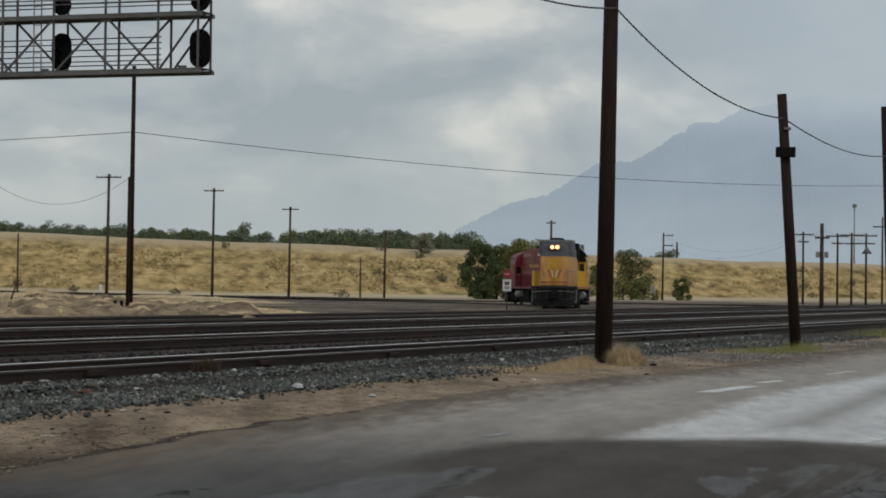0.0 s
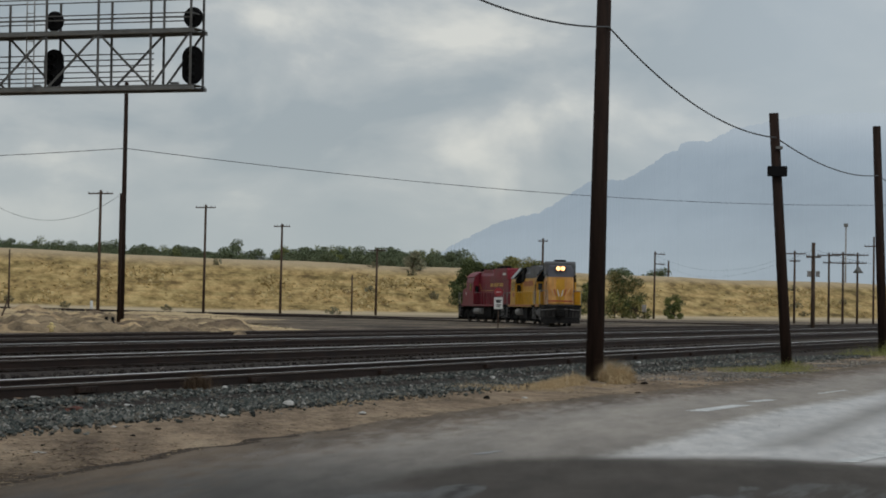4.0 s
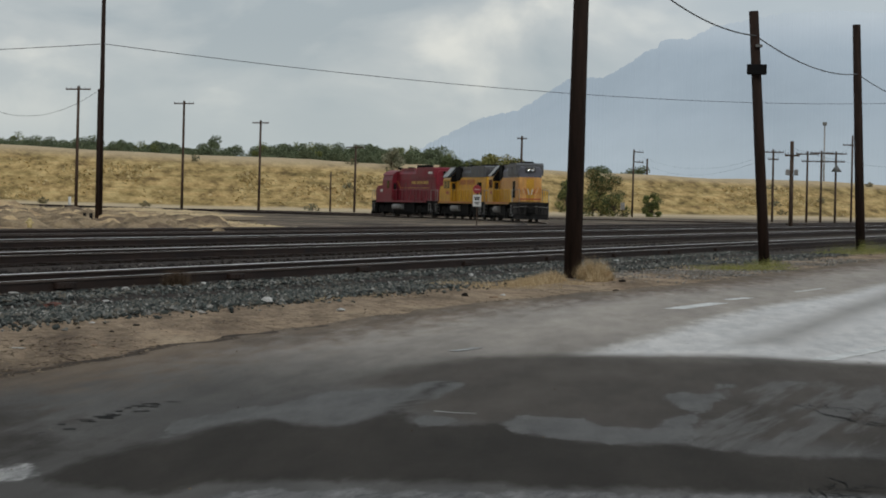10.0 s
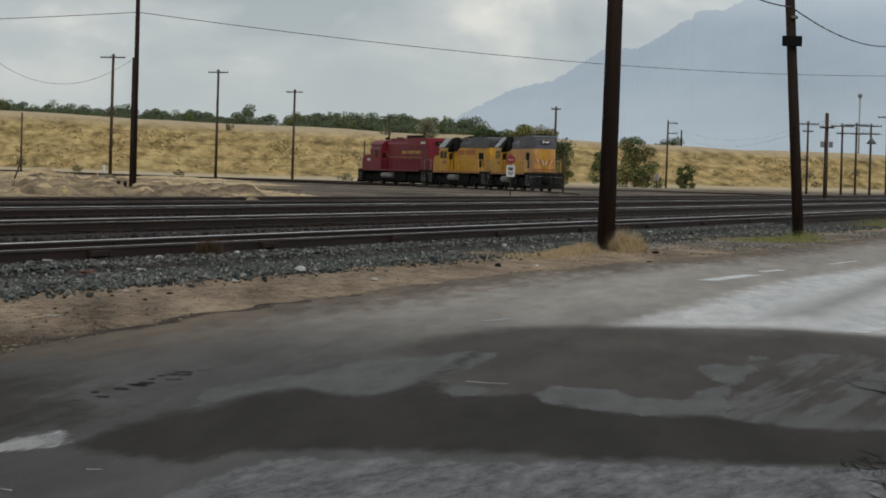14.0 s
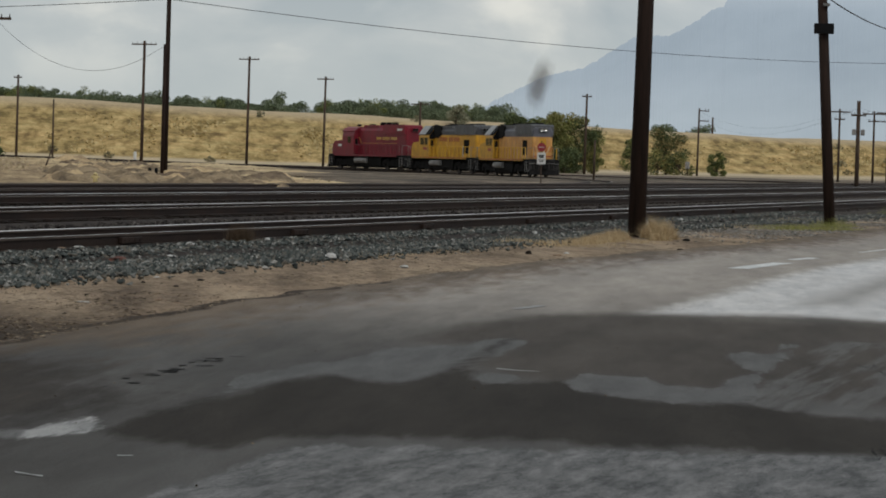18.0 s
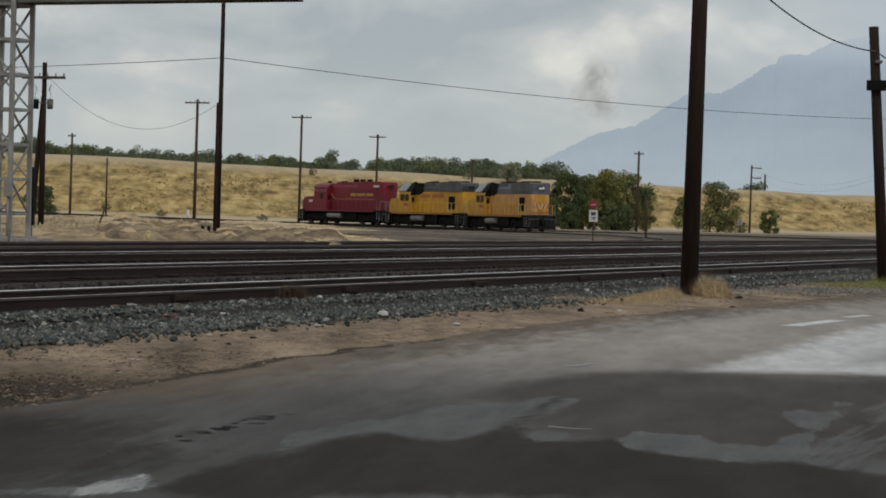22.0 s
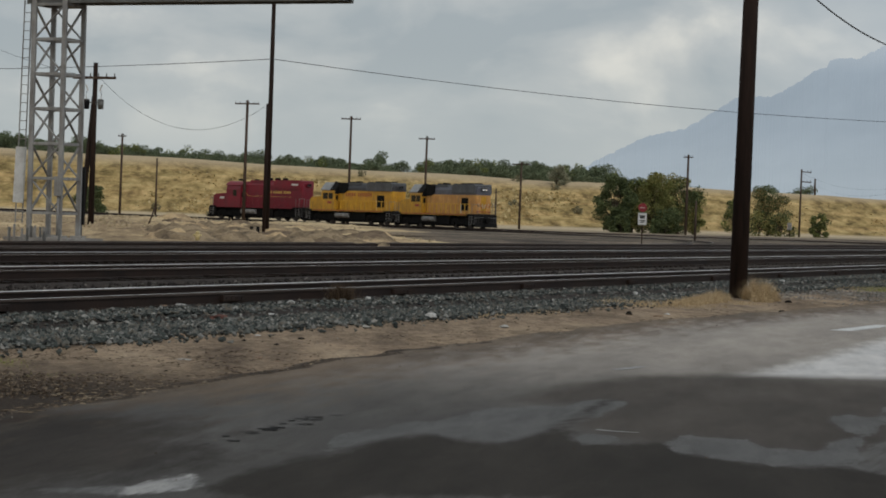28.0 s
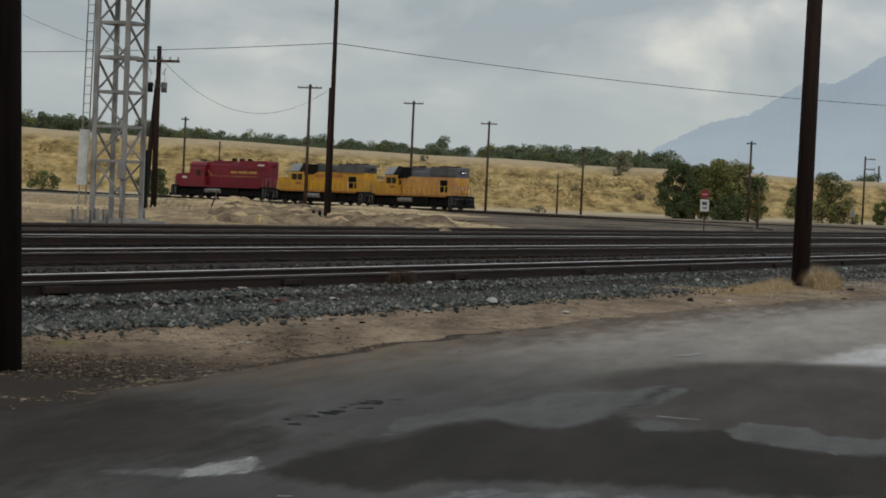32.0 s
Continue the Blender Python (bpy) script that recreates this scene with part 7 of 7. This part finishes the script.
def smoke_rows(k, u, v, turn):
    """A puff rides inside the hood, leaves the stack and then rises, spreads and drifts off."""
    rows = []
    leave = 16.5 + 0.7 * (1 - k)
    for t in (0, 2, 4, 6, 8, 10, 12, 14, 15, 16, leave):
        s = run_at(t) + STACK_S
        x, y, a = wye(s)
        rows.append((t, pose(x, y, wye_z(s) + 2.6, 0, 0, math.degrees(a))))
    x, y, a = wye(run_at(leave) + STACK_S)
    rows.append((leave + 0.4, pose(x, y, 5.4 + 0.6 * k, 0, 0, math.degrees(a))))
    for dt, wide, z, tall, drift in ((1.2, 0.5, 8.0, 1.2, 0.2), (2.5, 1.1, 10.0, 1.7, 0.7), (4.5, 2.2, 12.3, 2.0, 1.2), (7.0, 4.0, 16.5, 3.4, 2.6), (9.0, 9.0, 46.0, 8.0, 5.0), (32.0 - leave, 14.0, 90.0, 10.0, 12.0)):
        rows.append((leave + dt, pose(x + drift + wide * u + 0.5 * tall * (k - 0.5), y + wide * v, z + tall * (k - 0.5) * 1.6, 0, 0, math.degrees(a) + turn * 0.1 * dt / 7)))
    rows[-1] = (32.0, rows[-1][1])
    return rows

# ---- what moves ----
RUN = ((0.0, -17.1), (1.5, -12.61), (3.0, -8.13), (5.5, -0.83), (7.5, 4.72), (9.5, 10.08), (11.5, 15.29), (13.5, 20.46), (15.5, 25.89), (17.5, 32.12), (19.5, 39.34), (21.5, 46.99), (23.5, 54.84), (25.5, 62.71), (27.5, 70.38), (29.5, 78.11), (32.0, 88.07))
LOCO = 16.0


def run_at(t):
    for (a, sa), (b, sb) in zip(RUN, RUN[1:]):
        if a <= t <= b:
            return sa + (sb - sa) * (t - a) / (b - a)
    return RUN[-1][1]


def motions():
    for i, ob in enumerate(LOCOS):
        rows = []
        for t, s in RUN:
            c = s + LOCO * (i + 0.5)
            x, y, a = wye(c)
            x0, y0, _ = wye(c - 4.7)
            x1, y1, _ = wye(c + 4.7)
            rows.append((t, pose((x0 + x1) / 2, (y0 + y1) / 2, wye_z(c), 0, 0, math.degrees(a))))
        walk(ob, rows)
    for w, at in WHEELSETS:
        rows = []
        for k in range(209):
            t = 32.0 * k / 208
            rows.append((t, pose(*at, -math.degrees((run_at(t) - RUN[0][1]) / 0.5))))
        walk(w, rows)
    for ob, (k, u, v, turn) in PUFFS:
        walk(ob, smoke_rows(k, u, v, turn))


motions()
